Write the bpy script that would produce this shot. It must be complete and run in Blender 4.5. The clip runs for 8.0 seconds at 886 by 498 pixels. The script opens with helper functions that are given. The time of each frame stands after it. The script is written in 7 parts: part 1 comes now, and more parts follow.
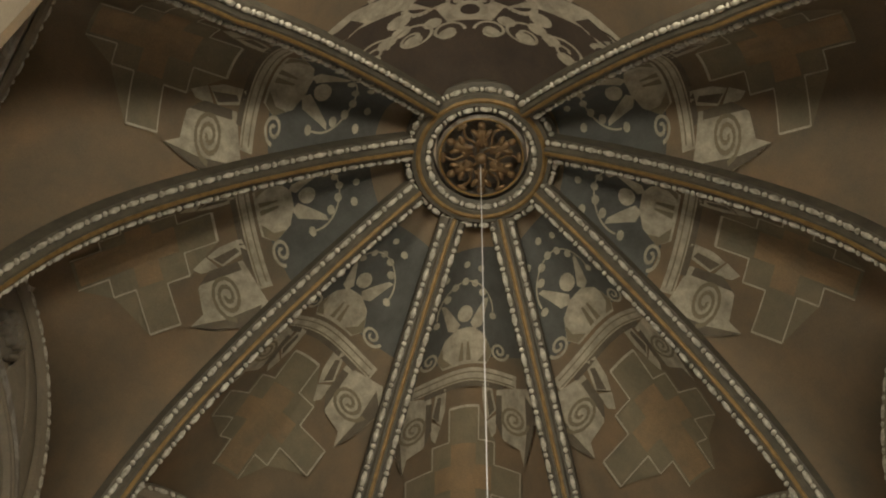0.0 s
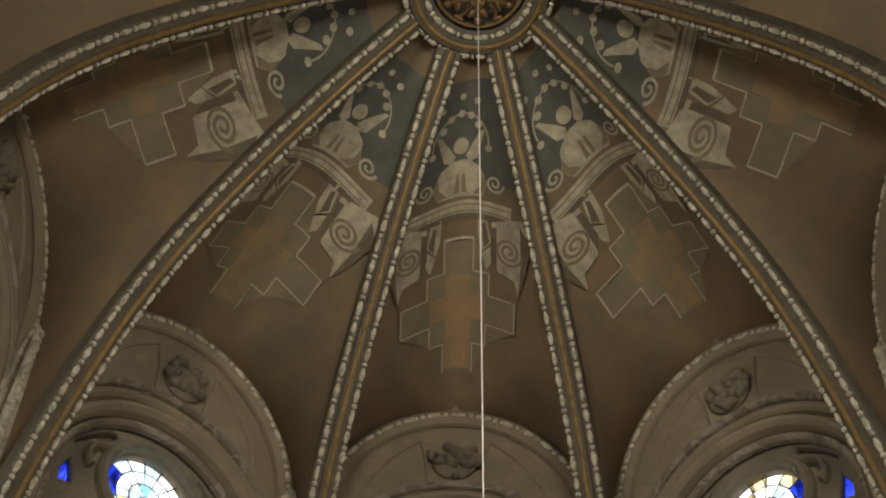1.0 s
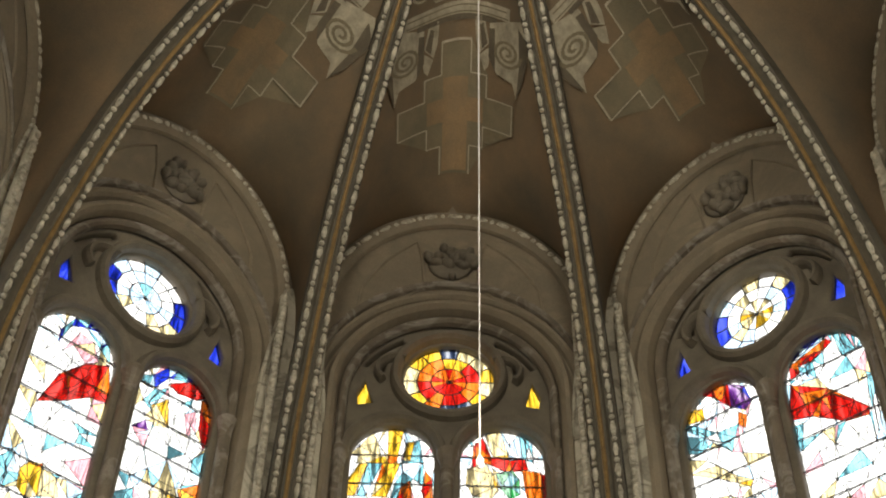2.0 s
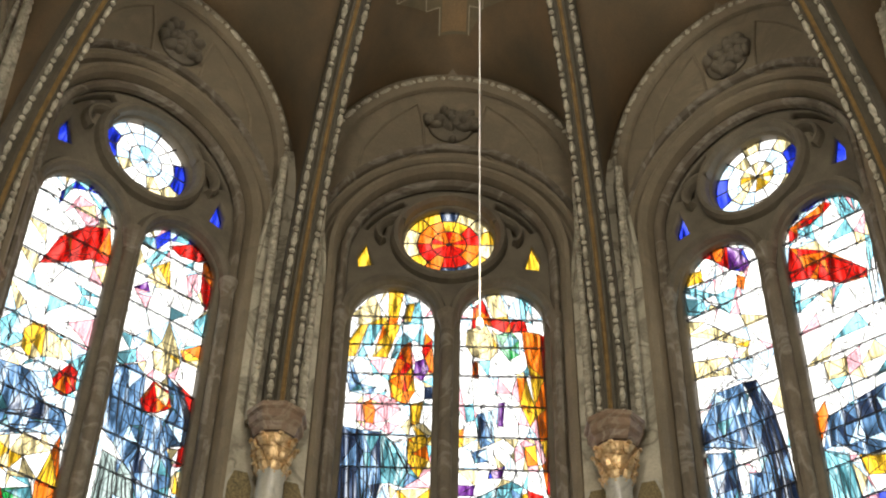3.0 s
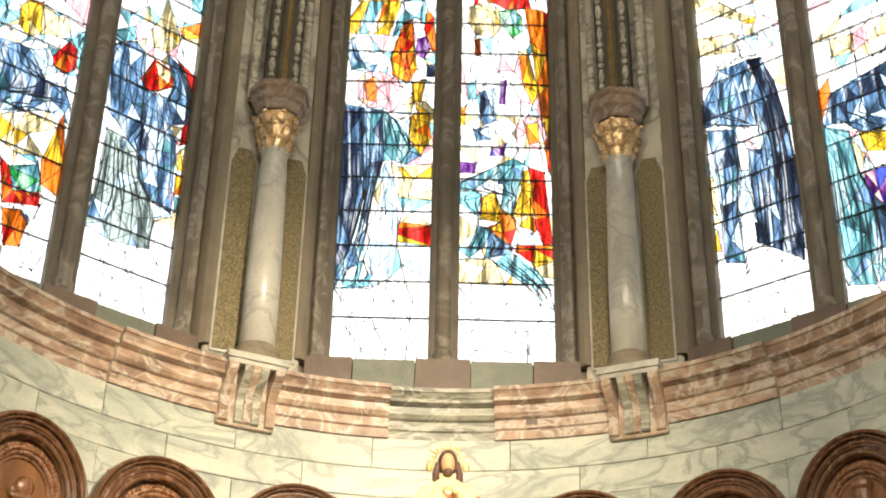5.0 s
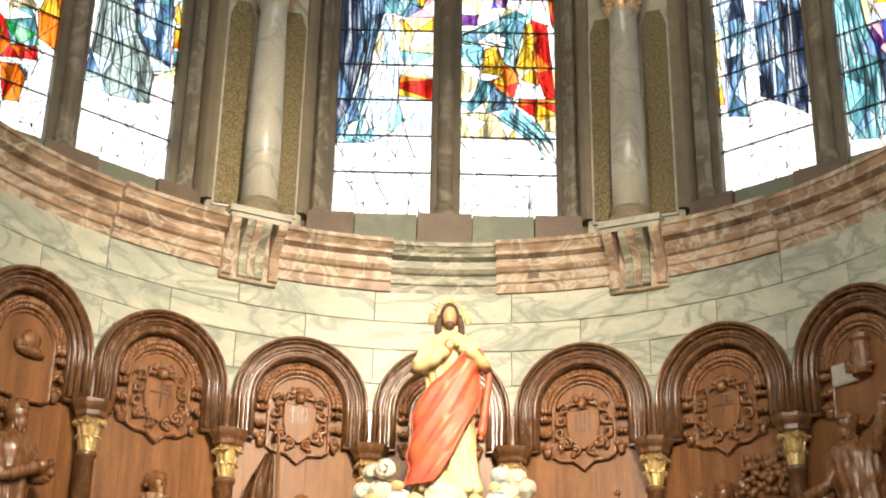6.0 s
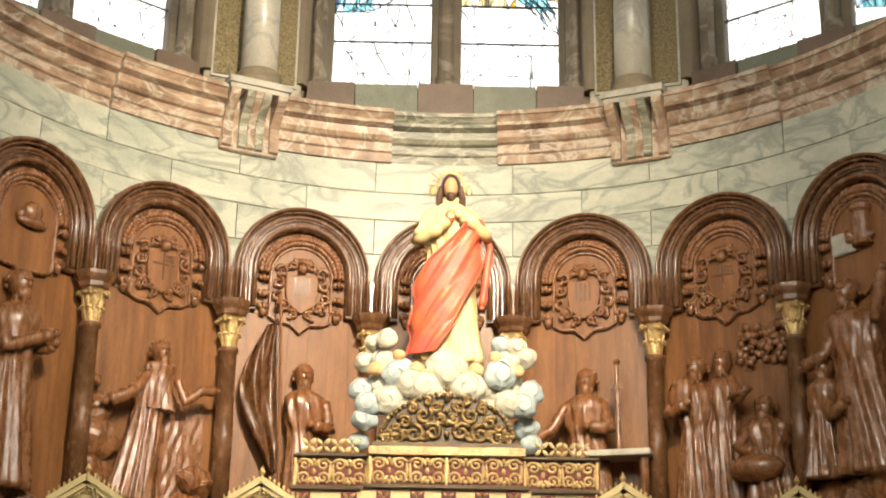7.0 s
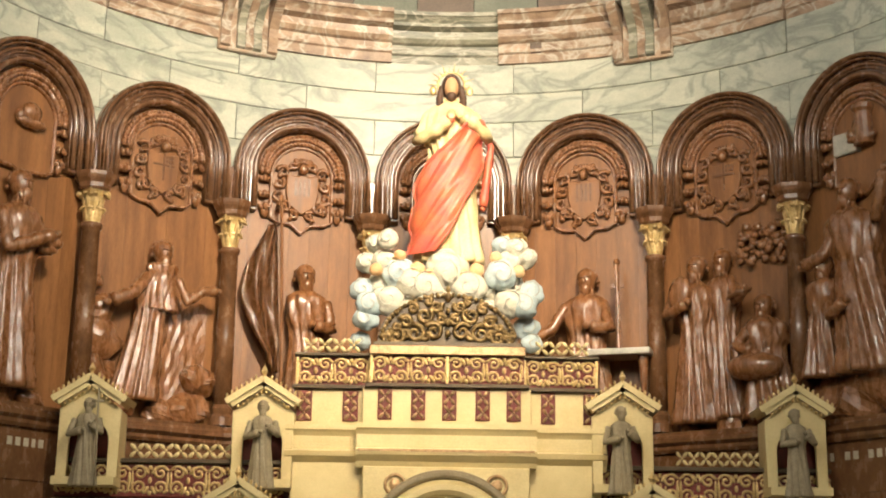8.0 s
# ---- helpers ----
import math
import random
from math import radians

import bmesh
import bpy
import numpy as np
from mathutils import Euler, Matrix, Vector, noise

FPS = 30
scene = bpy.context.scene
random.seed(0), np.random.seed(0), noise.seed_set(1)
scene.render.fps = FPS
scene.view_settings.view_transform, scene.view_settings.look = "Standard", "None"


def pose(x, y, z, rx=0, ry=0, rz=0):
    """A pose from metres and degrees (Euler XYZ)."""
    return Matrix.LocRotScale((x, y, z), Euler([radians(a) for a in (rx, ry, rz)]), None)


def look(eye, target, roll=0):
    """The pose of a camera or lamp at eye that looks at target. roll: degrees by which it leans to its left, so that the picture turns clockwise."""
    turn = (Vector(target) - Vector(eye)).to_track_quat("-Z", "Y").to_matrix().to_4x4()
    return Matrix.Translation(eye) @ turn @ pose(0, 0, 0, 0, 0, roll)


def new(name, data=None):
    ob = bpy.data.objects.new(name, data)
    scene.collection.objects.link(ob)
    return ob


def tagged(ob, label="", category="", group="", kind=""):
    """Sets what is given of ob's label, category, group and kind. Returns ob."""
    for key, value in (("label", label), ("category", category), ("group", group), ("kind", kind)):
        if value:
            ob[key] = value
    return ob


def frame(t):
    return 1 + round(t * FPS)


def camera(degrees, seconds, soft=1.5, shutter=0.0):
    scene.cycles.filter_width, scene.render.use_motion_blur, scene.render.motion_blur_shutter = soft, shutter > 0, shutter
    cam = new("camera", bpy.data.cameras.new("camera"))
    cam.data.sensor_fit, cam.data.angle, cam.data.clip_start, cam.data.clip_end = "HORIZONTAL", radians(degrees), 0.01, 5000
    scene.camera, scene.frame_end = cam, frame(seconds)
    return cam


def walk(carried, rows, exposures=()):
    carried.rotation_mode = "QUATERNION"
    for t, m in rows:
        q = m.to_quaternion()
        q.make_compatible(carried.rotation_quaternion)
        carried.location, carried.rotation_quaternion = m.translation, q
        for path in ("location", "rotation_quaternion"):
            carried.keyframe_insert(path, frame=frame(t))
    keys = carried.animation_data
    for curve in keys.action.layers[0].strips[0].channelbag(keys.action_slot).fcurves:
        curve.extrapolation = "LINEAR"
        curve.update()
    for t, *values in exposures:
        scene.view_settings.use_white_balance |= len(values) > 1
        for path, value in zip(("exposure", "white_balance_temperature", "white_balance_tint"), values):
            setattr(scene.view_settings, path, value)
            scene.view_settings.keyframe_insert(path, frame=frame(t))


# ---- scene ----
from mathutils.bvhtree import BVHTree
from mathutils.geometry import delaunay_2d_cdt

cam = camera(34.55, 8.0, soft=2.0)
EYE = Vector((0.0, 0.0, 1.6))
# seconds, turn to the left, tilt upwards, roll: the camera stands and tilts down
TILTS = [
    (0.0, 1.289, 62.808, -1.874),
    (0.5, 0.924, 59.478, -1.705),
    (1.0, 0.547, 56.072, -1.623),
    (1.5, 0.209, 51.638, -1.506),
    (3.0, -0.160, 42.612, -1.360),
    (3.5, -0.239, 39.097, -1.281),
    (4.0, -0.289, 35.507, -1.255),
    (4.5, -0.355, 32.630, -1.200),
    (6.0, -0.440, 23.860, -1.037),
    (6.5, -0.467, 21.310, -0.990),
    (7.0, -0.487, 18.678, -0.926),
    (7.5, -0.511, 16.109, -0.864),
    (8.0, -0.523, 14.678, -0.834),
]


def aim(turn, tilt, roll):
    a, b = radians(turn), radians(tilt)
    ahead = Vector((-math.sin(a) * math.cos(b), math.cos(a) * math.cos(b), math.sin(b)))
    return look(EYE, EYE + ahead, -roll)


walk(cam, [(t, aim(a, b, c)) for t, a, b, c in TILTS],
     exposures=[(0.0, 0.0), (1.5, 0.0), (3.0, 0.1), (4.5, 0.25), (6.0, 0.15), (8.0, 0.11)])

# ---- plan: axis of the apse, centre of the vault, centre of the lower wall ----
AX, VY, LY, LR = 0.12, 8.2, 9.3, 4.7
WALL_A, GLASS_A = 5.95, 6.2          # distance of the bay walls and of their glass from the vault's centre
STEP = 40.0                          # degrees from bay to bay
TAN20 = math.tan(radians(20))

# ---- light ----
world = bpy.data.worlds.new("sky")
scene.world = world
world.use_nodes = True
wn = world.node_tree.nodes
sky = wn.new("ShaderNodeTexSky")
sky.sky_type, sky.sun_disc, sky.sun_elevation, sky.sun_rotation = "NISHITA", False, radians(48), radians(20)
world.node_tree.links.new(sky.outputs[0], wn["Background"].inputs[0])
wn["Background"].inputs[1].default_value = 0.1


def lamp(name, kind, place, target, energy, colour, size=0.5, angle=40, blend=0.8):
    data = bpy.data.lights.new(name, kind)
    data.energy, data.color = energy, colour
    if kind == "AREA":
        data.shape, data.size, data.size_y = "RECTANGLE", size, size * 1.6
    elif kind == "SPOT":
        data.spot_size, data.spot_blend, data.shadow_soft_size = radians(angle), blend, size
    elif kind == "SUN":
        data.angle = radians(size)
    ob = new(name, data)
    ob.matrix_world = look(place, target)
    return ob


lamp("sun", "SUN", (6, 30, 40), (0, 0, 0), 1.0, (1.0, 0.95, 0.88), 12)
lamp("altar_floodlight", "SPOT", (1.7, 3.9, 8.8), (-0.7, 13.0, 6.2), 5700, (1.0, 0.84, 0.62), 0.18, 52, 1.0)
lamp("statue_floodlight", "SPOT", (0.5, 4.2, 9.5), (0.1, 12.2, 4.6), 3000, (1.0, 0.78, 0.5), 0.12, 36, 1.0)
# Three added fill lamps inside the closed nave, with no windows behind them.
lamp("west_fill", "AREA", (0, -11.4, 13.0), (0.1, 14.0, 15.5), 1420, (1.0, 0.92, 0.78), 3.0)
lamp("nave_fill_left", "AREA", (-5.2, -3.0, 9.5), (0.5, 9.0, 12.6), 1020, (1.0, 0.93, 0.79), 2.2)
lamp("nave_fill_right", "AREA", (5.4, -3.0, 9.5), (-0.7, 9.0, 13.2), 1080, (1.0, 0.93, 0.79), 2.2)


# ---- materials ----
def mat(name, colour, second=None, rough=0.6, metal=0.0, scale=6.0, bump=0.2, fine=60.0, spread=0.5, coat=0.0, veins=None, wave=None, spec=0.5):
    """A surface with a coarse blend of two colours, a fine grain and relief; veins: a third colour in thin wandering lines; wave: grain along z."""
    m = bpy.data.materials.new(name)
    m.use_nodes = True
    n, l = m.node_tree.nodes, m.node_tree.links
    b = n["Principled BSDF"]
    second = second or tuple(c * 0.7 for c in colour)
    co = n.new("ShaderNodeTexCoord")
    src = co.outputs["Object"]
    info = n.new("ShaderNodeObjectInfo")
    add = n.new("ShaderNodeVectorMath")
    mul = n.new("ShaderNodeMath")
    mul.operation, mul.inputs[1].default_value = "MULTIPLY", 37.0
    l.new(info.outputs["Random"], mul.inputs[0])
    l.new(src, add.inputs[0])
    l.new(mul.outputs[0], add.inputs[1])
    vec = add.outputs[0]
    if wave:
        mp = n.new("ShaderNodeMapping")
        mp.inputs["Scale"].default_value = wave
        l.new(vec, mp.inputs[0])
        vec = mp.outputs[0]
    big = n.new("ShaderNodeTexNoise")
    big.inputs["Scale"].default_value, big.inputs["Detail"].default_value, big.inputs["Roughness"].default_value = scale, 6, 0.65
    small = n.new("ShaderNodeTexNoise")
    small.inputs["Scale"].default_value, small.inputs["Detail"].default_value = fine, 3
    l.new(vec, big.inputs["Vector"])
    l.new(vec, small.inputs["Vector"])
    ramp = n.new("ShaderNodeValToRGB")
    ramp.color_ramp.elements[0].position, ramp.color_ramp.elements[1].position = 0.5 - spread * 0.4, 0.5 + spread * 0.4
    ramp.color_ramp.elements[0].color, ramp.color_ramp.elements[1].color = (*second, 1), (*colour, 1)
    l.new(big.outputs[0], ramp.inputs[0])
    out = ramp.outputs[0]
    if veins:
        warp = n.new("ShaderNodeTexNoise")
        warp.inputs["Scale"].default_value, warp.inputs["Detail"].default_value, warp.inputs["Distortion"].default_value = scale * 0.6, 4, 1.6
        l.new(vec, warp.inputs["Vector"])
        line = n.new("ShaderNodeValToRGB")
        e = line.color_ramp.elements
        e[0].position, e[1].position = 0.44, 0.56
        e[0].color = e[1].color = (0, 0, 0, 1)
        top = e.new(0.5)
        top.color = (0.8, 0.8, 0.8, 1)
        l.new(warp.outputs[0], line.inputs[0])
        mix = n.new("ShaderNodeMix")
        mix.data_type = "RGBA"
        l.new(line.outputs[0], mix.inputs["Factor"])
        l.new(out, mix.inputs["A"])
        mix.inputs["B"].default_value = (*veins, 1)
        out = mix.outputs["Result"]
    grain = n.new("ShaderNodeMix")
    grain.data_type, grain.blend_type = "RGBA", "MULTIPLY"
    grain.inputs["Factor"].default_value = 0.45
    l.new(out, grain.inputs["A"])
    l.new(small.outputs[0], grain.inputs["B"])
    bright = n.new("ShaderNodeMix")
    bright.data_type, bright.blend_type = "RGBA", "MULTIPLY"
    bright.inputs["Factor"].default_value = 1.0
    bright.inputs["B"].default_value = (1.25, 1.25, 1.25, 1)
    l.new(grain.outputs["Result"], bright.inputs["A"])
    l.new(bright.outputs["Result"], b.inputs["Base Color"])
    rr = n.new("ShaderNodeMapRange")
    rr.inputs["To Min"].default_value, rr.inputs["To Max"].default_value = max(rough - 0.12, 0.05), min(rough + 0.15, 1)
    l.new(big.outputs[0], rr.inputs["Value"])
    l.new(rr.outputs[0], b.inputs["Roughness"])
    b.inputs["Metallic"].default_value = metal
    b.inputs["Specular IOR Level"].default_value = spec
    b.inputs["Coat Weight"].default_value = coat
    b.inputs["Coat Roughness"].default_value = 0.22
    if bump:
        bp = n.new("ShaderNodeBump")
        bp.inputs["Strength"].default_value, bp.inputs["Distance"].default_value = bump, 0.01
        sm = n.new("ShaderNodeMath")
        sm.operation = "ADD"
        l.new(big.outputs[0], sm.inputs[0])
        l.new(small.outputs[0], sm.inputs[1])
        l.new(sm.outputs[0], bp.inputs["Height"])
        l.new(bp.outputs[0], b.inputs["Normal"])
    return m


def glass_mat(name, colour):
    """Painted glass: light passes through it, tinted, with brushed folds that run on from pane to pane, and a slight gloss."""
    m = bpy.data.materials.new(name)
    m.use_nodes = True
    n, l = m.node_tree.nodes, m.node_tree.links
    n.remove(n["Principled BSDF"])
    colour = tuple(c ** 0.72 for c in colour)    # light crosses two faces of each pane
    geo = n.new("ShaderNodeNewGeometry")
    mp = n.new("ShaderNodeMapping")
    mp.inputs["Scale"].default_value, mp.inputs["Rotation"].default_value = (4.2, 4.2, 0.62), (0.12, 0.16, 0)
    l.new(geo.outputs["Position"], mp.inputs[0])
    fold = n.new("ShaderNodeTexNoise")
    fold.inputs["Scale"].default_value, fold.inputs["Detail"].default_value, fold.inputs["Distortion"].default_value = 2.0, 3, 1.2
    l.new(mp.outputs[0], fold.inputs["Vector"])
    ramp = n.new("ShaderNodeValToRGB")
    e = ramp.color_ramp.elements
    e[0].position, e[1].position = 0.37, 0.63
    e[0].color = (*[c * 0.42 if min(colour) < 0.6 else c * 0.85 for c in colour], 1)
    e[1].color = (*[min(1, c * 0.45 + 0.5) if min(colour) < 0.5 and max(colour) < 0.62 else min(1, c * 0.8 + 0.16) for c in colour], 1)
    mid = e.new(0.5)
    mid.color = (*colour, 1)
    l.new(fold.outputs[0], ramp.inputs[0])
    lines = n.new("ShaderNodeTexNoise")
    lines.inputs["Scale"].default_value, lines.inputs["Detail"].default_value, lines.inputs["Distortion"].default_value = 3.1, 2, 1.1
    l.new(mp.outputs[0], lines.inputs["Vector"])
    stroke = n.new("ShaderNodeValToRGB")
    e = stroke.color_ramp.elements
    e[0].position, e[1].position = 0.475, 0.515
    e[0].color = e[1].color = (1, 1, 1, 1)
    dark = e.new(0.495)
    dark.color = (0.015, 0.015, 0.025, 1)
    l.new(lines.outputs[0], stroke.inputs[0])
    both = n.new("ShaderNodeMix")
    both.data_type, both.blend_type = "RGBA", "MULTIPLY"
    both.inputs["Factor"].default_value = 0.5
    l.new(ramp.outputs[0], both.inputs["A"])
    l.new(stroke.outputs[0], both.inputs["B"])
    clear = n.new("ShaderNodeBsdfTransparent")
    l.new(both.outputs["Result"], clear.inputs[0])
    shine = n.new("ShaderNodeBsdfGlossy")
    shine.inputs["Roughness"].default_value = 0.15
    mx = n.new("ShaderNodeMixShader")
    mx.inputs[0].default_value = 0.03
    l.new(clear.outputs[0], mx.inputs[1])
    l.new(shine.outputs[0], mx.inputs[2])
    l.new(mx.outputs[0], n["Material Output"].inputs[0])
    return m


STONE = mat("grey_stone", (0.262, 0.212, 0.14), (0.175, 0.14, 0.092), 0.75, scale=1.3, veins=(0.19, 0.155, 0.105))
PIER = mat("pale_grey_stone", (0.58, 0.53, 0.41), (0.36, 0.325, 0.24), 0.6, scale=1.8, veins=(0.17, 0.15, 0.11))
# Stone with the shade of mouldings and hollows put into its colour.
SHADESTONE = mat("shaded_brown_stone", (0.20, 0.16, 0.11), (0.10, 0.08, 0.055), 0.6, scale=2.0, veins=(0.28, 0.25, 0.2))
TRACERY = mat("tracery_stone", (0.18, 0.15, 0.105), (0.095, 0.08, 0.056), 0.7, scale=2.5)
PLASTER = mat("painted_plaster", (0.25, 0.165, 0.088), (0.14, 0.115, 0.075), 0.85, scale=0.8, bump=0.1)
WHITEBEAD = mat("white_carved_leaf", (0.72, 0.66, 0.51), (0.20, 0.175, 0.125), 0.75, scale=11, bump=0.5)
GREENRIB = mat("dark_umber_rib", (0.12, 0.10, 0.065), (0.055, 0.048, 0.032), 0.7, scale=5)
GOLD = mat("old_gilding", (0.62, 0.42, 0.14), (0.36, 0.22, 0.06), 0.38, 0.75, scale=14, bump=0.5)
GOLDLINE = mat("gilded_roll", (0.30, 0.185, 0.06), (0.15, 0.09, 0.03), 0.5, 0.35, scale=9)
MARBLE = mat("pale_green_marble", (0.56, 0.56, 0.45), (0.36, 0.385, 0.31), 0.4, scale=1.5, veins=(0.25, 0.265, 0.22), wave=(1.0, 1.0, 2.2), bump=0.04, spread=0.4)
ROSE = mat("rose_brown_marble", (0.5, 0.35, 0.235), (0.2, 0.125, 0.08), 0.4, scale=3.4, veins=(0.56, 0.5, 0.4), wave=(1, 1, 1.3), bump=0.2, spread=0.4)
GREENM = mat("grey_green_marble", (0.34, 0.33, 0.24), (0.13, 0.13, 0.095), 0.4, scale=2.4, veins=(0.5, 0.46, 0.36), wave=(1, 1, 3.0), bump=0.2, spread=0.35)
COLUMN = mat("grey_white_marble", (0.56, 0.53, 0.44), (0.4, 0.38, 0.31), 0.3, scale=1.6, veins=(0.33, 0.31, 0.26), bump=0.03, coat=0.2)
ABACUS = mat("brown_veined_stone", (0.3, 0.2, 0.13), (0.15, 0.098, 0.064), 0.45, scale=4, veins=(0.34, 0.27, 0.19))
MOSAIC = mat("gold_mosaic", (0.31, 0.24, 0.11), (0.09, 0.07, 0.032), 0.5, 0.15, scale=42, fine=120, bump=0.6, spread=0.35)
SILL_BROWN = mat("brown_sill_stone", (0.18, 0.125, 0.09), (0.11, 0.078, 0.055), 0.5, scale=3)
SILL_GREEN = mat("grey_green_sill_stone", (0.2, 0.21, 0.155), (0.13, 0.14, 0.1), 0.5, scale=3)
WOOD = mat("brown_varnished_wood", (0.30, 0.135, 0.05), (0.14, 0.058, 0.022), 0.4, scale=1.6, fine=30, wave=(5, 5, 0.7), bump=0.15, spec=0.35, coat=0.08)
WOODCARVE = mat("carved_glossy_wood", (0.36, 0.155, 0.058), (0.085, 0.034, 0.013), 0.26, scale=9, fine=45, wave=(2, 2, 0.8), bump=0.6, coat=0.7, spread=0.7)
DARKWOOD = mat("dark_wood_moulding", (0.24, 0.115, 0.052), (0.065, 0.03, 0.014), 0.24, scale=5, wave=(2, 2, 1), bump=0.2, coat=0.45, spread=0.7)
LEAD = mat("lead_came", (0.04, 0.04, 0.045), (0.02, 0.02, 0.022), 0.6, scale=9)
IRON = mat("steel_cable", (0.62, 0.6, 0.55), (0.5, 0.48, 0.44), 0.4, 0.0, scale=20)
FLOOR = mat("stone_floor", (0.4, 0.37, 0.32), (0.28, 0.26, 0.22), 0.35, scale=1.2)

SKYGLOW = bpy.data.materials.new("bright_overcast_sky")
SKYGLOW.use_nodes = True
_n, _l = SKYGLOW.node_tree.nodes, SKYGLOW.node_tree.links
_n.remove(_n["Principled BSDF"])
_e = _n.new("ShaderNodeEmission")
_e.inputs[0].default_value, _e.inputs[1].default_value = (1.0, 0.985, 0.94, 1), 2.7
_l.new(_e.outputs[0], _n["Material Output"].inputs[0])

GLASS = {k: glass_mat("glass_" + k, c) for k, c in dict(
    white=(0.95, 0.95, 0.95), cream=(0.85, 0.75, 0.48), yellow=(0.8, 0.55, 0.08), orange=(0.8, 0.27, 0.04), red=(0.62, 0.04, 0.03),
    pink=(0.8, 0.5, 0.55), purple=(0.22, 0.07, 0.32), blue=(0.05, 0.09, 0.6), cyan=(0.36, 0.68, 0.77), teal=(0.16, 0.36, 0.41),
    slate=(0.2, 0.33, 0.5), navy=(0.07, 0.1, 0.17), green=(0.05, 0.36, 0.12), grey=(0.42, 0.5, 0.49), pale=(0.62, 0.78, 0.9)).items()}


# ---- building helpers ----
def part(name, bm, material, parent=None, label="", smooth=False):
    """Links a bmesh as one mesh object, under parent if one is given."""
    if isinstance(bm, bmesh.types.BMesh):
        me = bpy.data.meshes.new(name)
        bm.to_mesh(me)
        bm.free()
    else:
        me = bm
    if smooth:
        for p in me.polygons:
            p.use_smooth = True
    if not me.materials:
        for m in (material if isinstance(material, (list, tuple)) else (material,)):
            me.materials.append(m)
    ob = new(name, me)
    ob.parent = parent
    if label:
        ob["label"] = label
    return ob


def empty(name, m=None, label="", category="", group="", kind=""):
    ob = new(name)
    ob.empty_display_size = 0.2
    if m is not None:
        ob.matrix_basis = m
    return tagged(ob, label, category, group, kind)


def box(bm, x0, x1, y0, y1, z0, z1, index=0):
    vs = [bm.verts.new((x, y, z)) for z in (z0, z1) for y in (y0, y1) for x in (x0, x1)]
    for q in ((0, 2, 3, 1), (4, 5, 7, 6), (0, 1, 5, 4), (2, 6, 7, 3), (0, 4, 6, 2), (1, 3, 7, 5)):
        bm.faces.new([vs[i] for i in q]).material_index = index
    return vs


def lathe(bm, rings, seg=16, at=(0, 0), wobble=None, index=0, cap=True):
    """Rings of (radius, height) turned about a vertical line; wobble(angle, height) scales the radius."""
    rows = []
    for r, z in rings:
        rows.append([bm.verts.new((at[0] + r * (wobble(2 * math.pi * i / seg, z) if wobble else 1) * math.cos(2 * math.pi * i / seg),
                                   at[1] + r * (wobble(2 * math.pi * i / seg, z) if wobble else 1) * math.sin(2 * math.pi * i / seg), z)) for i in range(seg)])
    for a, b in zip(rows, rows[1:]):
        for i in range(seg):
            bm.faces.new((a[i], a[(i + 1) % seg], b[(i + 1) % seg], b[i])).material_index = index
    if cap:
        bm.faces.new(rows[0][::-1]).material_index = index
        bm.faces.new(rows[-1]).material_index = index


def ball(bm, c, r, seg=10, rings=6, index=0, turn=None):
    """An ellipsoid at c with radii r; turn: a rotation."""
    c, turn = Vector(c), turn or Matrix.Identity(3)
    r = (r, r, r) if isinstance(r, (int, float)) else r
    top, low = bm.verts.new(c + turn @ Vector((0, 0, r[2]))), bm.verts.new(c - turn @ Vector((0, 0, r[2])))
    rows = []
    for j in range(1, rings):
        p = math.pi * j / rings
        rows.append([bm.verts.new(c + turn @ Vector((r[0] * math.sin(p) * math.cos(2 * math.pi * i / seg), r[1] * math.sin(p) * math.sin(2 * math.pi * i / seg), r[2] * math.cos(p)))) for i in range(seg)])
    for i in range(seg):
        k = (i + 1) % seg
        bm.faces.new((top, rows[0][i], rows[0][k])).material_index = index
        bm.faces.new((low, rows[-1][k], rows[-1][i])).material_index = index
        for a, b in zip(rows, rows[1:]):
            bm.faces.new((a[i], b[i], b[k], a[k])).material_index = index


def sweep(bm, path, profile, side, closed=False, index=0, loop=True, cap=True):
    """Profile points (across, out) carried along path; side(i, tangent) gives the two axes at path point i."""
    rows, n = [], len(path)
    for i, p in enumerate(path):
        t = (path[(i + 1) % n] - path[i - 1]) if closed else (path[min(i + 1, n - 1)] - path[max(i - 1, 0)])
        a, o = side(i, t.normalized())
        rows.append([bm.verts.new(p + a * x + o * y) for x, y in profile])
    m = len(profile)
    for k in range(n if closed else n - 1):
        a, b = rows[k], rows[(k + 1) % n]
        for i in range(m if loop else m - 1):
            j = (i + 1) % m
            bm.faces.new((a[i], a[j], b[j], b[i])).material_index = index
    if cap and loop and not closed:
        bm.faces.new(rows[0][::-1]).material_index = index
        bm.faces.new(rows[-1]).material_index = index


def tube(bm, path, r, seg=8, index=0, taper=None):
    """A round rod along path."""
    ref = Vector((0.31, 0.2, 0.93))

    def side(i, t):
        a = t.cross(ref).normalized()
        k = taper(i / max(len(path) - 1, 1)) if taper else 1
        return a * k, a.cross(t) * k
    sweep(bm, [Vector(p) for p in path], [(r * math.cos(2 * math.pi * j / seg), r * math.sin(2 * math.pi * j / seg)) for j in range(seg)], side, index=index)


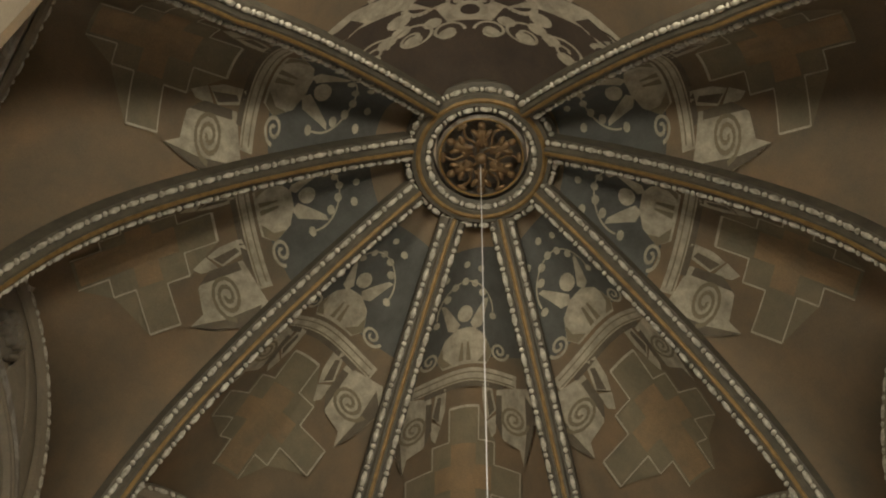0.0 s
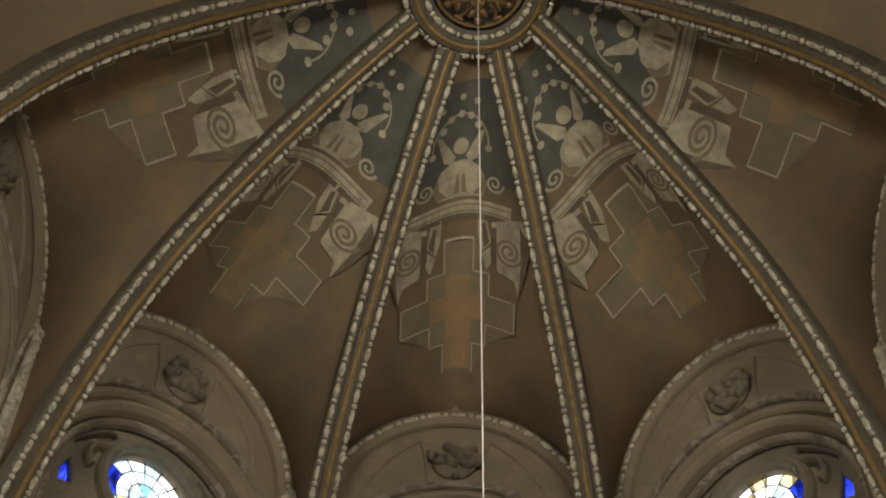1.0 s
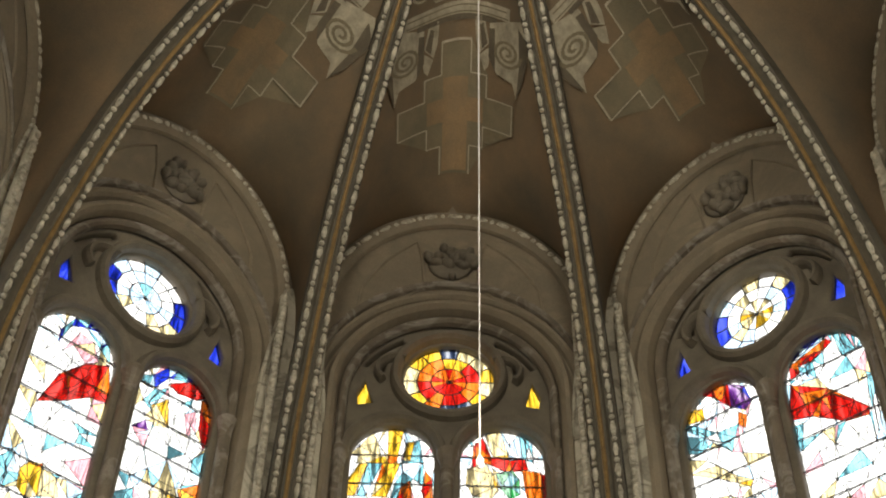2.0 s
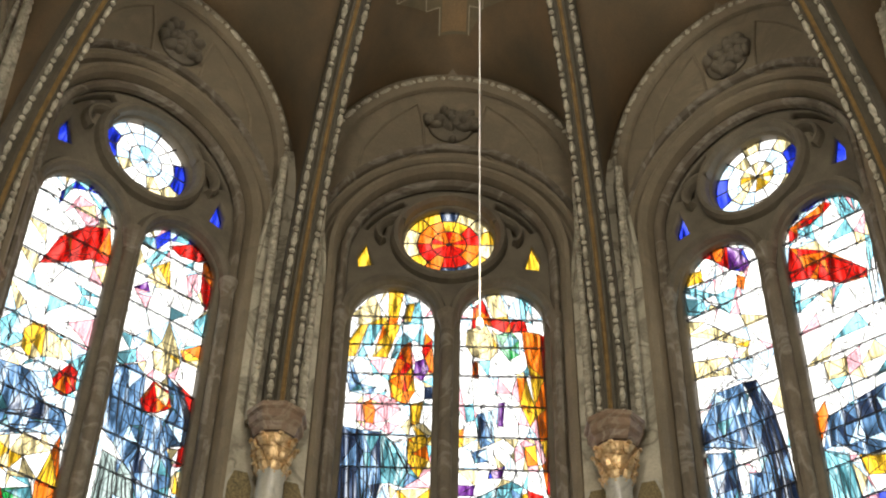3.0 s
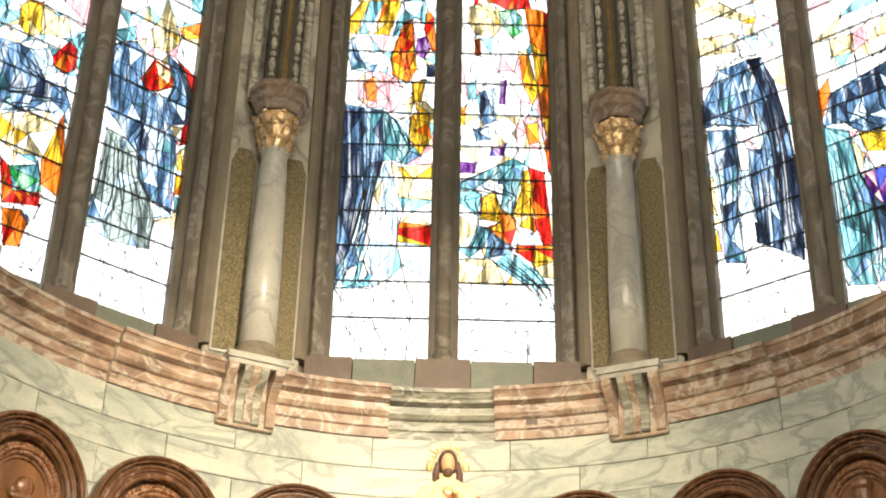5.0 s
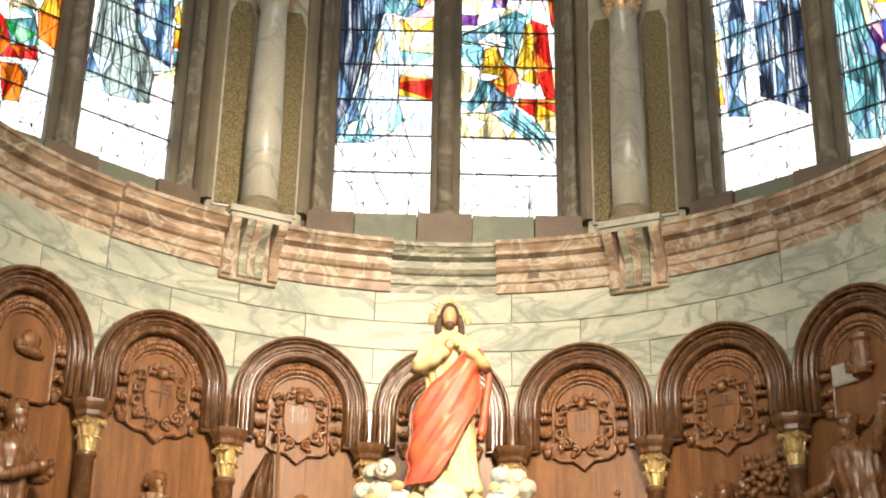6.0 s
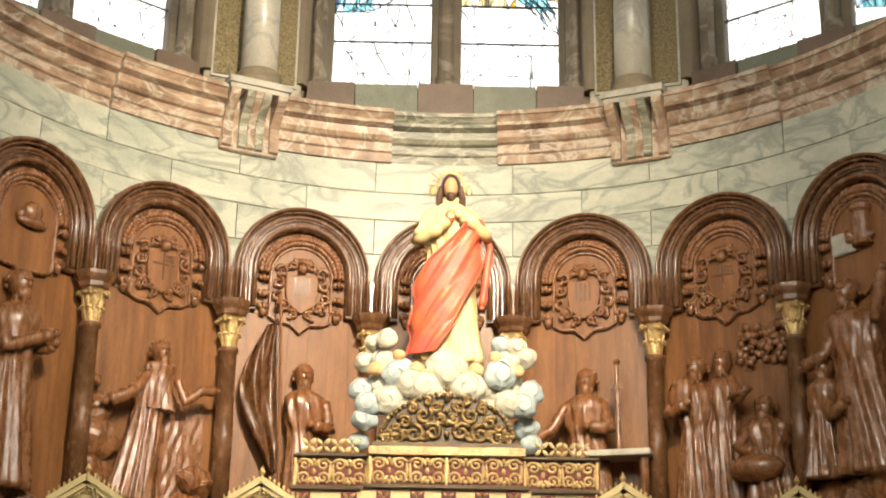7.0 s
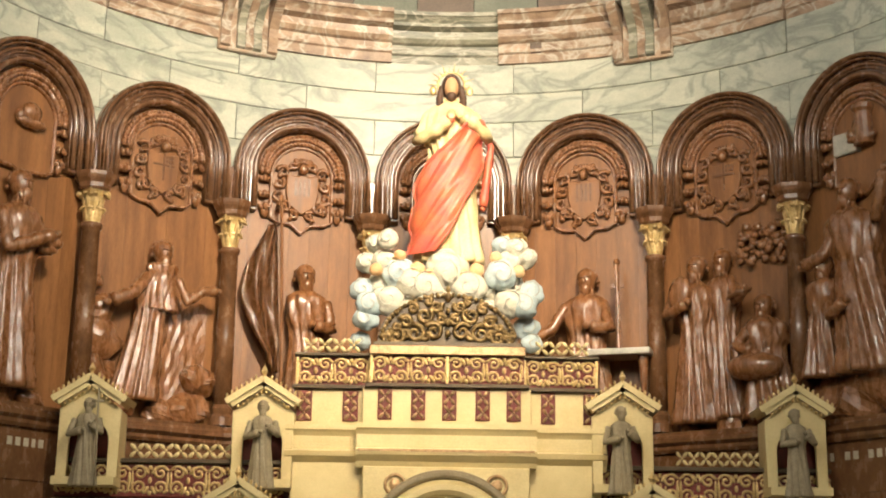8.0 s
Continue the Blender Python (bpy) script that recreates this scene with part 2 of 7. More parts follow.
def plate(outline, holes, depth, bevel=0.0):
    """A mesh in the local x-z plane cut from outline with holes, from y=0 to y=depth, with softened edges."""
    cu = bpy.data.curves.new("cut", "CURVE")
    cu.dimensions, cu.fill_mode, cu.extrude, cu.bevel_depth, cu.bevel_resolution = "2D", "BOTH", depth / 2 - bevel, bevel, 1
    for loop in [outline, *holes]:
        sp = cu.splines.new("POLY")
        sp.points.add(len(loop) - 1)
        sp.use_cyclic_u = True
        for p, (x, z) in zip(sp.points, loop):
            p.co = (x, z, 0, 1)
    ob = bpy.data.objects.new("cut", cu)
    scene.collection.objects.link(ob)
    me = bpy.data.meshes.new_from_object(ob.evaluated_get(bpy.context.evaluated_depsgraph_get()))
    bpy.data.objects.remove(ob)
    me.transform(Matrix(((1, 0, 0, 0), (0, 0, -1, depth / 2), (0, 1, 0, 0), (0, 0, 0, 1))))
    me.materials.clear()
    return me


def arc(cx, cz, r, a0, a1, n, rz=None):
    return [(cx + r * math.cos(radians(a0 + (a1 - a0) * i / n)), cz + (rz or r) * math.sin(radians(a0 + (a1 - a0) * i / n))) for i in range(n + 1)]


def bay(deg):
    """Frame of the bay that faces deg: x along its wall, y outwards from the vault's centre."""
    return pose(AX, VY, 0, 0, 0, -deg)


def low(deg, r=LR, z=0.0):
    """Place on the lower wall."""
    return Vector((AX + r * math.sin(radians(deg)), LY + r * math.cos(radians(deg)), z))


def lowframe(deg, r=LR, z=0.0):
    """Frame on the lower wall: x along it, y outwards into it."""
    return Matrix.Translation(low(deg, r, z)) @ pose(0, 0, 0, 0, 0, -deg)


# ---- floor, backdrop, nave that closes the place ----
bm = bmesh.new()
box(bm, -12, 12, -14, 20, -0.3, 0.0)
tagged(part("floor", bm, FLOOR), "pale stone church floor", "floor", kind="structure")

bm = bmesh.new()
pts = [(AX + 9.5 * math.sin(radians(a)), VY + 9.5 * math.cos(radians(a))) for a in range(-130, 131, 10)]
rows = [[bm.verts.new((x, y, z)) for x, y in pts] for z in (4.0, 24.0)]
for i in range(len(pts) - 1):
    bm.faces.new((rows[0][i], rows[0][i + 1], rows[1][i + 1], rows[1][i]))
tagged(part("backdrop", bm, SKYGLOW), "bright white sky outside the windows", "sky", kind="structure")


def slab(name, x0, x1, y0, y1, z0, z1, material, label, category):
    b = bmesh.new()
    box(b, x0, x1, y0, y1, z0, z1)
    return tagged(part(name, b, material), label, category, kind="structure")


slab("wall_nave_west", -9, 9, -12.4, -12, 0, 22, STONE, "plain grey stone wall of the nave", "wall")
slab("wall_nave_north", -9.4, -9, -12, 3.0, 0, 22, STONE, "plain grey stone wall of the nave", "wall")
slab("wall_nave_south", 9, 9.4, -12, 3.0, 0, 22, STONE, "plain grey stone wall of the nave", "wall")
slab("ceiling_nave", -9.4, 9.4, -12.4, 3.4, 22, 22.4, PLASTER, "plain plaster ceiling of the nave", "ceiling")
slab("ceiling_choir", -9.4, 9.4, 3.4, 19.0, 24, 24.4, PLASTER, "plain ceiling over the vault", "ceiling")
b = plate([(-9.2, 0), (9.2, 0), (9.2, 24), (-9.2, 24)], [[(-3.3, 0.01), (3.3, 0.01), (3.3, 15.0), *arc(0, 15.0, 3.3, 0, 180, 24)[1:-1], (-3.3, 15.0)]], 0.5)
ob = part("wall_chancel_arch", b, STONE)
ob.matrix_basis = pose(AX, 2.7, 0)
tagged(ob, "stone wall with the tall chancel arch", "wall", kind="structure")

# ---- lower wall: a half drum with flanks, faced with marble blocks ----
bm = bmesh.new()
angs = list(range(-90, 91, 5))
inner, outer, zt = [], [], 7.8
for a in angs:
    inner.append(low(a, LR + 0.06))
    outer.append(low(a, LR + 1.9))
inner = [Vector((inner[0].x, 3.2, 0))] + inner + [Vector((inner[-1].x, 3.2, 0))]
outer = [Vector((outer[0].x, 3.2, 0))] + outer + [Vector((outer[-1].x, 3.2, 0))]
up = Vector((0, 0, zt))
vi, vo = [bm.verts.new(p) for p in inner], [bm.verts.new(p) for p in outer]
ui, uo = [bm.verts.new(p + up) for p in inner], [bm.verts.new(p + up) for p in outer]
for i in range(len(inner) - 1):
    bm.faces.new((vi[i], vi[i + 1], ui[i + 1], ui[i]))
    bm.faces.new((vo[i + 1], vo[i], uo[i], uo[i + 1]))
    bm.faces.new((ui[i], ui[i + 1], uo[i + 1], uo[i]))
tagged(part("wall_apse", bm, MARBLE), "curved apse wall faced with pale marble blocks", "wall", kind="structure")
APSE = bpy.data.objects["wall_apse"]


def curved_block(bm, a0, a1, r0, r1, z0, z1, n=4, soft=0.008):
    """A block bent along the lower wall, its inner edges eased."""
    prof = [(r1, z0), (r0 + soft, z0), (r0, z0 + soft), (r0, z1 - soft), (r0 + soft, z1), (r1, z1)]
    rows = [[bm.verts.new(low(a0 + (a1 - a0) * i / n, r, z)) for r, z in prof] for i in range(n + 1)]
    for p, q in zip(rows, rows[1:]):
        for i in range(len(prof)):
            j = (i + 1) % len(prof)
            bm.faces.new((p[j], p[i], q[i], q[j]))
    bm.faces.new(rows[0])
    bm.faces.new(rows[-1][::-1])


# ---- cornice of rose marble: bands that step forwards and back ----
def cornice(a0, a1, r, name="cornice"):
    prof = [(LR + 0.1, 7.22), (r, 7.22), (r, 7.36), (r - 0.025, 7.38), (r - 0.025, 7.42), (r - 0.01, 7.43), (r - 0.01, 7.52), (r - 0.05, 7.54), (r - 0.08, 7.6), (r - 0.08, 7.63), (r - 0.06, 7.64), (r - 0.07, 7.72),
            (r - 0.15, 7.76), (r - 0.15, 7.81), (r - 0.13, 7.82), (r - 0.17, 7.9), (r - 0.19, 7.91), (r - 0.19, 7.97), (LR + 0.3, 7.99)]
    prof = [(q, 7.26 + (z - 7.22) * 0.71) for q, z in prof]
    b = bmesh.new()
    n = max(2, int((a1 - a0) / 3))
    rows = [[b.verts.new(low(a0 + (a1 - a0) * i / n, q, z)) for q, z in prof] for i in range(n + 1)]
    for p, q in zip(rows, rows[1:]):
        for i in range(len(prof) - 1):
            b.faces.new((p[i + 1], p[i], q[i], q[i + 1]))
    b.faces.new(rows[0])
    b.faces.new(rows[-1][::-1])
    return tagged(part(name, b, GREENM if abs(a0 + a1) < 1 else ROSE), "moulded cornice of veined grey-green marble" if abs(a0 + a1) < 1 else "moulded cornice of veined rose and brown marble", "cornice", "cornice sections", "structure")


for a0, a1, r in ((-90, -44, LR + 0.02), (-44, -29.4, LR - 0.04), (-21.8, -6.9, LR - 0.04), (-6.9, 6.9, LR + 0.02), (6.9, 21.8, LR - 0.04), (29.4, 44, LR - 0.04), (44, 90, LR + 0.02)):
    cornice(a0, a1, r)

# ---- ledge behind the cornice ----
bm = bmesh.new()
rows = [[bm.verts.new(low(a, r, z)) for r, z in ((LR - 0.02, 7.8), (LR - 0.02, 7.83), (LR + 1.8, 8.05))] for a in range(-90, 91, 3)]
for p, q in zip(rows, rows[1:]):
    for i in range(2):
        bm.faces.new((p[i + 1], p[i], q[i], q[i + 1]))
tagged(part("ledge", bm, SILL_GREEN), "grey-green stone ledge under the windows", "ledge", kind="structure")


# ---- bay walls with arched openings, and the windows in them ----
HALF = WALL_A * TAN20
OPEN_W, SPRING, CROWN = 1.5, 14.5, 16.0


def wall_bay(k):
    outline = [(-HALF, 7.8), (HALF, 7.8), (HALF, 18.6), (-HALF, 18.6)]
    hole = [(-OPEN_W, 8.18), (OPEN_W, 8.18), *arc(0, SPRING, OPEN_W, 0, 180, 28)]
    ob = part("wall_bay_%d" % k, plate(outline, [hole], 0.6, 0.01), STONE)
    ob.matrix_basis = bay(STEP * k) @ pose(0, WALL_A, 0)
    return tagged(ob, "grey stone wall of the apse with an arched window opening", "wall", "bay walls", "structure")


LANCETS = ((-1.29, -0.14), (0.14, 1.29))
GZ0, GZ1 = 8.29, 13.52              # foot and springing of the lancets
LR_TOP = 0.575


def tracery_mesh():
    hole = lambda x0, x1: [(x0, GZ0), (x1, GZ0), *arc((x0 + x1) / 2, GZ1, (x1 - x0) / 2, 0, 180, 18)]
    small = lambda s: [(s * 0.99, 14.42), (s * 1.24, 14.38), (s * 1.27, 14.62), (s * 1.13, 14.98)]
    outline = [(-OPEN_W - 0.05, 8.17), (OPEN_W + 0.05, 8.17), *arc(0, SPRING, OPEN_W + 0.05, 0, 180, 28)]
    horn = arc(0, SPRING, 1.36, 26, 62, 8) + arc(0, 14.93, 0.86, 48, 2, 8)
    horns = [horn, [(-x, z) for x, z in horn]]
    return plate(outline, [hole(*LANCETS[0]), hole(*LANCETS[1]), arc(0, 14.93, 0.65, 0, 360, 36)[:-1], small(1), small(-1), *horns], 0.16, 0.03)


def ring_path(cx, cz, r, a0, a1, n, y):
    return [Vector((x, y, z)) for x, z in arc(cx, cz, r, a0, a1, n)]


def face_side(i, t):
    """Profile axes for mouldings on an upright plane: across the path in the plane, and towards the room."""
    o = Vector((0, -1, 0))
    return t.cross(o), o


def half_round(w, d, n=5):
    return [(w * math.cos(math.pi * i / n), d * math.sin(math.pi * i / n)) for i in range(n + 1)]


NEAR = {"white": ["pale", "cream", "pink", "cyan"], "cream": ["white", "yellow"], "yellow": ["cream", "orange"], "orange": ["red", "yellow"], "red": ["orange"], "pink": ["white", "cream"], "purple": ["pink", "blue"],
        "blue": ["cyan", "pale"], "cyan": ["pale", "white"], "teal": ["cyan", "slate"], "slate": ["pale", "teal", "navy"], "navy": ["slate"], "green": ["teal"], "pale": ["white"], "grey": ["pale", "slate"]}


# the painted lights: each call lays one piece of coloured glass over the pieces before it
def centre_left(lay):
    lay("cream", 0, (-1.17, 13.46), (-1.15, 13.75), (-0.99, 13.99), (-0.79, 14.08), (-0.77, 13.48))
    lay("yellow", 0, (-0.77, 13.48), (-0.79, 14.08), (-0.58, 14.04), (-0.66, 13.48))
    lay("cyan", 0, (-0.58, 14.04), (-0.37, 13.88), (-0.31, 13.49), (-0.59, 13.48), (-0.54, 13.74))
    lay("cream", 0, (-0.52, 13.84), (-0.43, 13.85), (-0.48, 13.52), (-0.57, 13.52))
    lay("yellow", 0, (-1.30, 13.10), (-1.14, 13.46), (-1.03, 13.47), (-1.17, 12.94), (-1.30, 12.93))
    lay("cyan", 0, (-1.03, 13.47), (-0.84, 13.47), (-1.03, 12.94), (-1.14, 12.94))
    lay("yellow", 0, (-0.84, 13.47), (-0.61, 13.48), (-0.76, 12.93), (-0.95, 12.93))
    lay("cyan", 0, (-0.61, 13.48), (-0.31, 13.49), (-0.30, 13.13), (-0.43, 13.22), (-0.62, 12.92), (-0.71, 12.91))
    lay("red", 2, (-0.28, 13.36), (-0.19, 13.23), (-0.16, 12.68), (-0.25, 12.72), (-0.32, 13.04))
    lay("orange", 4, (-0.58, 13.10), (-0.47, 13.20), (-0.43, 12.80), (-0.39, 12.40), (-0.48, 12.20), (-0.68, 12.25), (-0.73, 12.55), (-0.66, 12.84))
    lay("purple", 1, (-0.40, 12.87), (-0.28, 12.93), (-0.22, 12.75), (-0.30, 12.56), (-0.42, 12.61))
    lay("navy", 0, (-0.27, 12.47), (-0.16, 12.48), (-0.15, 12.30), (-0.27, 12.28))
    lay("yellow", 1, (-0.45, 12.20), (-0.28, 12.24), (-0.32, 11.91), (-0.43, 11.87))
    lay("slate", 1, (-1.31, 12.82), (-1.21, 12.87), (-1.09, 12.51), (-0.89, 12.45), (-0.94, 12.34), (-1.21, 12.37))
    lay("pink", 1, (-1.12, 12.20), (-1.04, 12.33), (-0.85, 12.35), (-0.65, 12.28), (-0.56, 12.11), (-0.58, 11.87), (-0.69, 11.73), (-0.80, 11.81), (-0.98, 11.79), (-1.10, 11.92))
    lay("orange", 0, (-1.04, 12.20), (-0.94, 12.26), (-0.87, 12.10), (-0.89, 11.89), (-1.00, 11.91))
    lay("cream", 1, (-0.55, 11.85), (-0.27, 11.91), (-0.14, 11.75), (-0.14, 11.58), (-0.38, 11.62))
    lay("yellow", 2, (-0.46, 11.68), (-0.24, 11.74), (-0.19, 11.37), (-0.32, 11.10), (-0.45, 11.18))
    lay("white", 1, (-0.63, 11.61), (-0.45, 11.65), (-0.45, 11.20), (-0.58, 11.46))
    lay("navy", 3, (-1.28, 11.85), (-1.08, 11.80), (-1.06, 11.18), (-0.99, 10.54), (-1.09, 9.84), (-1.20, 9.61), (-1.26, 9.46), (-1.28, 10.85))
    lay("slate", 5, (-1.08, 11.80), (-0.80, 11.77), (-0.76, 11.02), (-0.86, 10.54), (-0.94, 9.84), (-1.07, 9.29), (-1.25, 9.26), (-1.25, 9.48), (-1.10, 9.84), (-0.99, 10.54), (-1.06, 11.18))
    lay("teal", 3, (-0.80, 11.77), (-0.63, 11.63), (-0.47, 11.36), (-0.31, 11.10), (-0.49, 10.97), (-0.66, 11.03), (-0.76, 11.17))
    lay("pale", 3, (-0.74, 10.98), (-0.66, 11.00), (-0.57, 10.31), (-0.56, 9.85), (-0.61, 9.42), (-0.82, 9.29), (-1.00, 9.30), (-0.89, 9.85), (-0.80, 10.38))
    lay("cyan", 3, (-1.26, 9.26), (-1.16, 9.50), (-0.94, 9.65), (-0.84, 9.48), (-0.87, 9.27))
    lay("cream", 0, (-0.57, 10.93), (-0.15, 10.98), (-0.14, 10.47), (-0.56, 10.50))
    lay("orange", 0, (-0.55, 10.16), (-0.13, 10.12), (-0.12, 9.84), (-0.56, 9.90))


def centre_right(lay):
    lay("red", 1, (0.32, 13.44), (0.34, 13.80), (0.46, 13.94), (0.57, 13.62), (1.02, 13.59), (1.05, 13.42), (0.78, 13.37), (0.50, 13.52))
    lay("cream", 0, (0.49, 13.98), (0.67, 14.13), (0.82, 13.57), (0.60, 13.62))
    lay("pale", 1, (0.67, 14.13), (0.94, 14.09), (0.97, 13.59), (0.82, 13.57))
    lay("cyan", 1, (0.94, 14.09), (1.11, 13.87), (1.12, 13.54), (0.98, 13.59))
    lay("orange", 5, (0.97, 13.42), (1.21, 13.37), (1.26, 12.90), (1.27, 11.92), (1.23, 10.92), (1.19, 11.24), (1.12, 12.09), (1.06, 12.71), (1.00, 13.08))
    lay("red", 2, (1.21, 13.37), (1.27, 13.33), (1.29, 12.10), (1.28, 10.92), (1.23, 10.92), (1.27, 11.92))
    lay("cream", 1, (0.26, 13.41), (0.50, 13.50), (0.68, 13.35), (0.71, 13.15), (0.56, 12.92), (0.33, 12.98), (0.24, 13.17))
    lay("green", 2, (0.63, 13.35), (0.84, 13.41), (0.93, 13.27), (0.94, 13.02), (0.81, 12.93), (0.68, 13.11))
    lay("red", 0, (0.33, 12.89), (0.40, 12.91), (0.41, 12.62), (0.33, 12.64))
    lay("yellow", 1, (0.89, 12.71), (0.99, 12.75), (1.14, 12.06), (1.05, 11.90), (0.93, 12.23))
    lay("cyan", 0, (0.23, 12.19), (0.34, 12.24), (0.37, 11.98), (0.26, 11.94))
    lay("purple", 1, (0.66, 12.25), (0.74, 12.26), (0.71, 11.89), (0.64, 11.90))
    lay("slate", 2, (0.39, 12.07), (0.57, 12.13), (0.61, 11.65), (0.43, 11.56))
    lay("yellow", 0, (0.14, 11.80), (0.23, 11.86), (0.22, 11.58), (0.13, 11.55))
    lay("slate", 1, (0.32, 11.50), (0.50, 11.56), (0.53, 11.37), (0.36, 11.34))
    lay("pink", 0, (0.85, 11.57), (1.00, 11.74), (1.17, 11.68), (1.23, 11.41), (1.13, 11.24), (0.94, 11.24), (0.85, 11.36))
    lay("orange", 0, (0.96, 11.59), (1.11, 11.63), (1.13, 11.34), (1.00, 11.31))
    lay("purple", 0, (0.54, 11.24), (0.73, 11.31), (0.69, 11.13), (0.53, 11.13))
    lay("purple", 1, (0.13, 11.03), (0.36, 11.02), (0.35, 10.88), (0.13, 10.87))
    lay("teal", 4, (0.14, 10.73), (0.42, 10.88), (0.81, 11.10), (0.94, 11.02), (0.90, 10.65), (0.79, 10.30), (0.65, 10.38), (0.69, 10.71), (0.50, 10.80), (0.35, 10.64), (0.14, 10.62))
    lay("cyan", 2, (0.14, 10.60), (0.35, 10.62), (0.46, 10.55), (0.39, 10.26), (0.14, 10.47))
    lay("yellow", 2, (0.42, 10.54), (0.59, 10.61), (0.65, 10.19), (0.41, 10.23))
    lay("orange", 2, (0.59, 10.61), (0.67, 10.36), (0.81, 10.27), (0.84, 10.11), (0.76, 9.86), (0.62, 9.96), (0.46, 10.11), (0.65, 10.19))
    lay("red", 3, (0.99, 10.98), (1.18, 10.90), (1.26, 9.91), (1.16, 9.90), (1.07, 10.13), (1.04, 10.56))
    lay("yellow", 2, (0.92, 10.91), (0.99, 10.94), (1.05, 10.52), (1.07, 10.07), (0.87, 10.15), (0.79, 10.27))
    lay("teal", 2, (0.39, 10.14), (0.53, 10.10), (0.47, 9.87), (0.29, 9.70), (0.28, 9.86))
    lay("slate", 2, (0.53, 10.08), (0.79, 9.86), (0.70, 9.75), (0.46, 9.70))
    lay("cyan", 4, (0.53, 9.72), (0.80, 9.77), (1.08, 9.53), (1.23, 9.30), (1.25, 9.06), (1.14, 9.14), (0.95, 9.36), (0.62, 9.60))
    lay("cream", 0, (0.15, 9.68), (0.53, 9.69), (0.94, 9.35), (0.15, 9.36))
    lay("orange", 0, (0.84, 9.89), (1.28, 9.89), (1.28, 9.70), (1.01, 9.66), (0.83, 9.79))
    lay("cream", 0, (1.01, 9.66), (1.28, 9.68), (1.28, 9.45), (1.13, 9.47))


def left_outer(lay):
    lay("blue", 2, (-0.95, 13.53), (-0.97, 13.72), (-0.83, 14.00), (-0.57, 14.12), (-0.33, 13.90), (-0.24, 13.59), (-0.41, 13.73), (-0.65, 13.95), (-0.85, 13.86))
    lay("pink", 2, (-0.87, 13.43), (-0.73, 13.82), (-0.51, 13.78), (-0.40, 13.53), (-0.61, 13.32))
    lay("red", 4, (-1.00, 12.54), (-0.83, 13.07), (-0.55, 13.41), (-0.25, 13.56), (-0.12, 13.02), (-0.39, 12.96), (-0.72, 12.71))
    lay("cyan", 1, (-0.50, 12.51), (-0.14, 12.49), (-0.14, 12.30), (-0.41, 12.25))
    lay("cyan", 1, (-1.25, 11.56), (-1.10, 11.77), (-0.92, 11.44), (-1.14, 11.19))
    lay("yellow", 1, (-0.96, 11.57), (-0.87, 11.72), (-0.72, 11.77), (-0.68, 11.34), (-0.81, 11.24), (-0.94, 11.34))
    lay("cream", 1, (-0.72, 11.77), (-0.52, 11.67), (-0.49, 11.41), (-0.68, 11.34))
    lay("cyan", 1, (-0.42, 11.41), (-0.14, 11.68), (-0.09, 11.17), (-0.23, 11.08), (-0.26, 11.38))
    lay("red", 1, (-0.50, 11.13), (-0.34, 11.42), (-0.23, 11.35), (-0.21, 11.11), (-0.33, 10.97), (-0.46, 11.01))
    lay("slate", 5, (-1.15, 11.06), (-0.89, 11.10), (-0.75, 11.10), (-0.53, 10.79), (-0.29, 10.80), (-0.20, 10.61), (-0.43, 10.58), (-0.64, 10.52), (-1.02, 10.44))
    lay("pale", 2, (-0.77, 11.09), (-0.59, 11.17), (-0.41, 10.96), (-0.18, 11.01), (-0.28, 10.81), (-0.51, 10.78))
    lay("slate", 3, (-1.02, 10.44), (-0.71, 10.54), (-0.43, 10.58), (-0.20, 10.61), (-0.20, 10.37), (-0.43, 10.43), (-0.66, 10.33), (-0.96, 10.18))
    lay("cream", 3, (-0.95, 10.14), (-0.66, 10.32), (-0.43, 10.43), (-0.31, 10.25), (-0.39, 9.86), (-0.68, 9.77), (-0.89, 9.84))
    lay("orange", 3, (-0.31, 10.25), (-0.25, 10.49), (-0.13, 9.77), (-0.18, 9.46), (-0.37, 9.52), (-0.41, 9.80))
    lay("green", 2, (-0.74, 9.59), (-0.44, 9.74), (-0.35, 9.45), (-0.48, 9.33), (-0.65, 9.33))
    lay("red", 2, (-0.85, 9.66), (-0.74, 9.59), (-0.65, 9.33), (-0.36, 9.42), (-0.34, 9.26), (-0.74, 9.15))
    lay("orange", 2, (-0.73, 9.09), (-0.53, 9.14), (-0.43, 9.08), (-0.48, 8.72), (-0.64, 8.68))
    lay("slate", 1, (-0.53, 9.14), (-0.42, 9.16), (-0.43, 9.02))


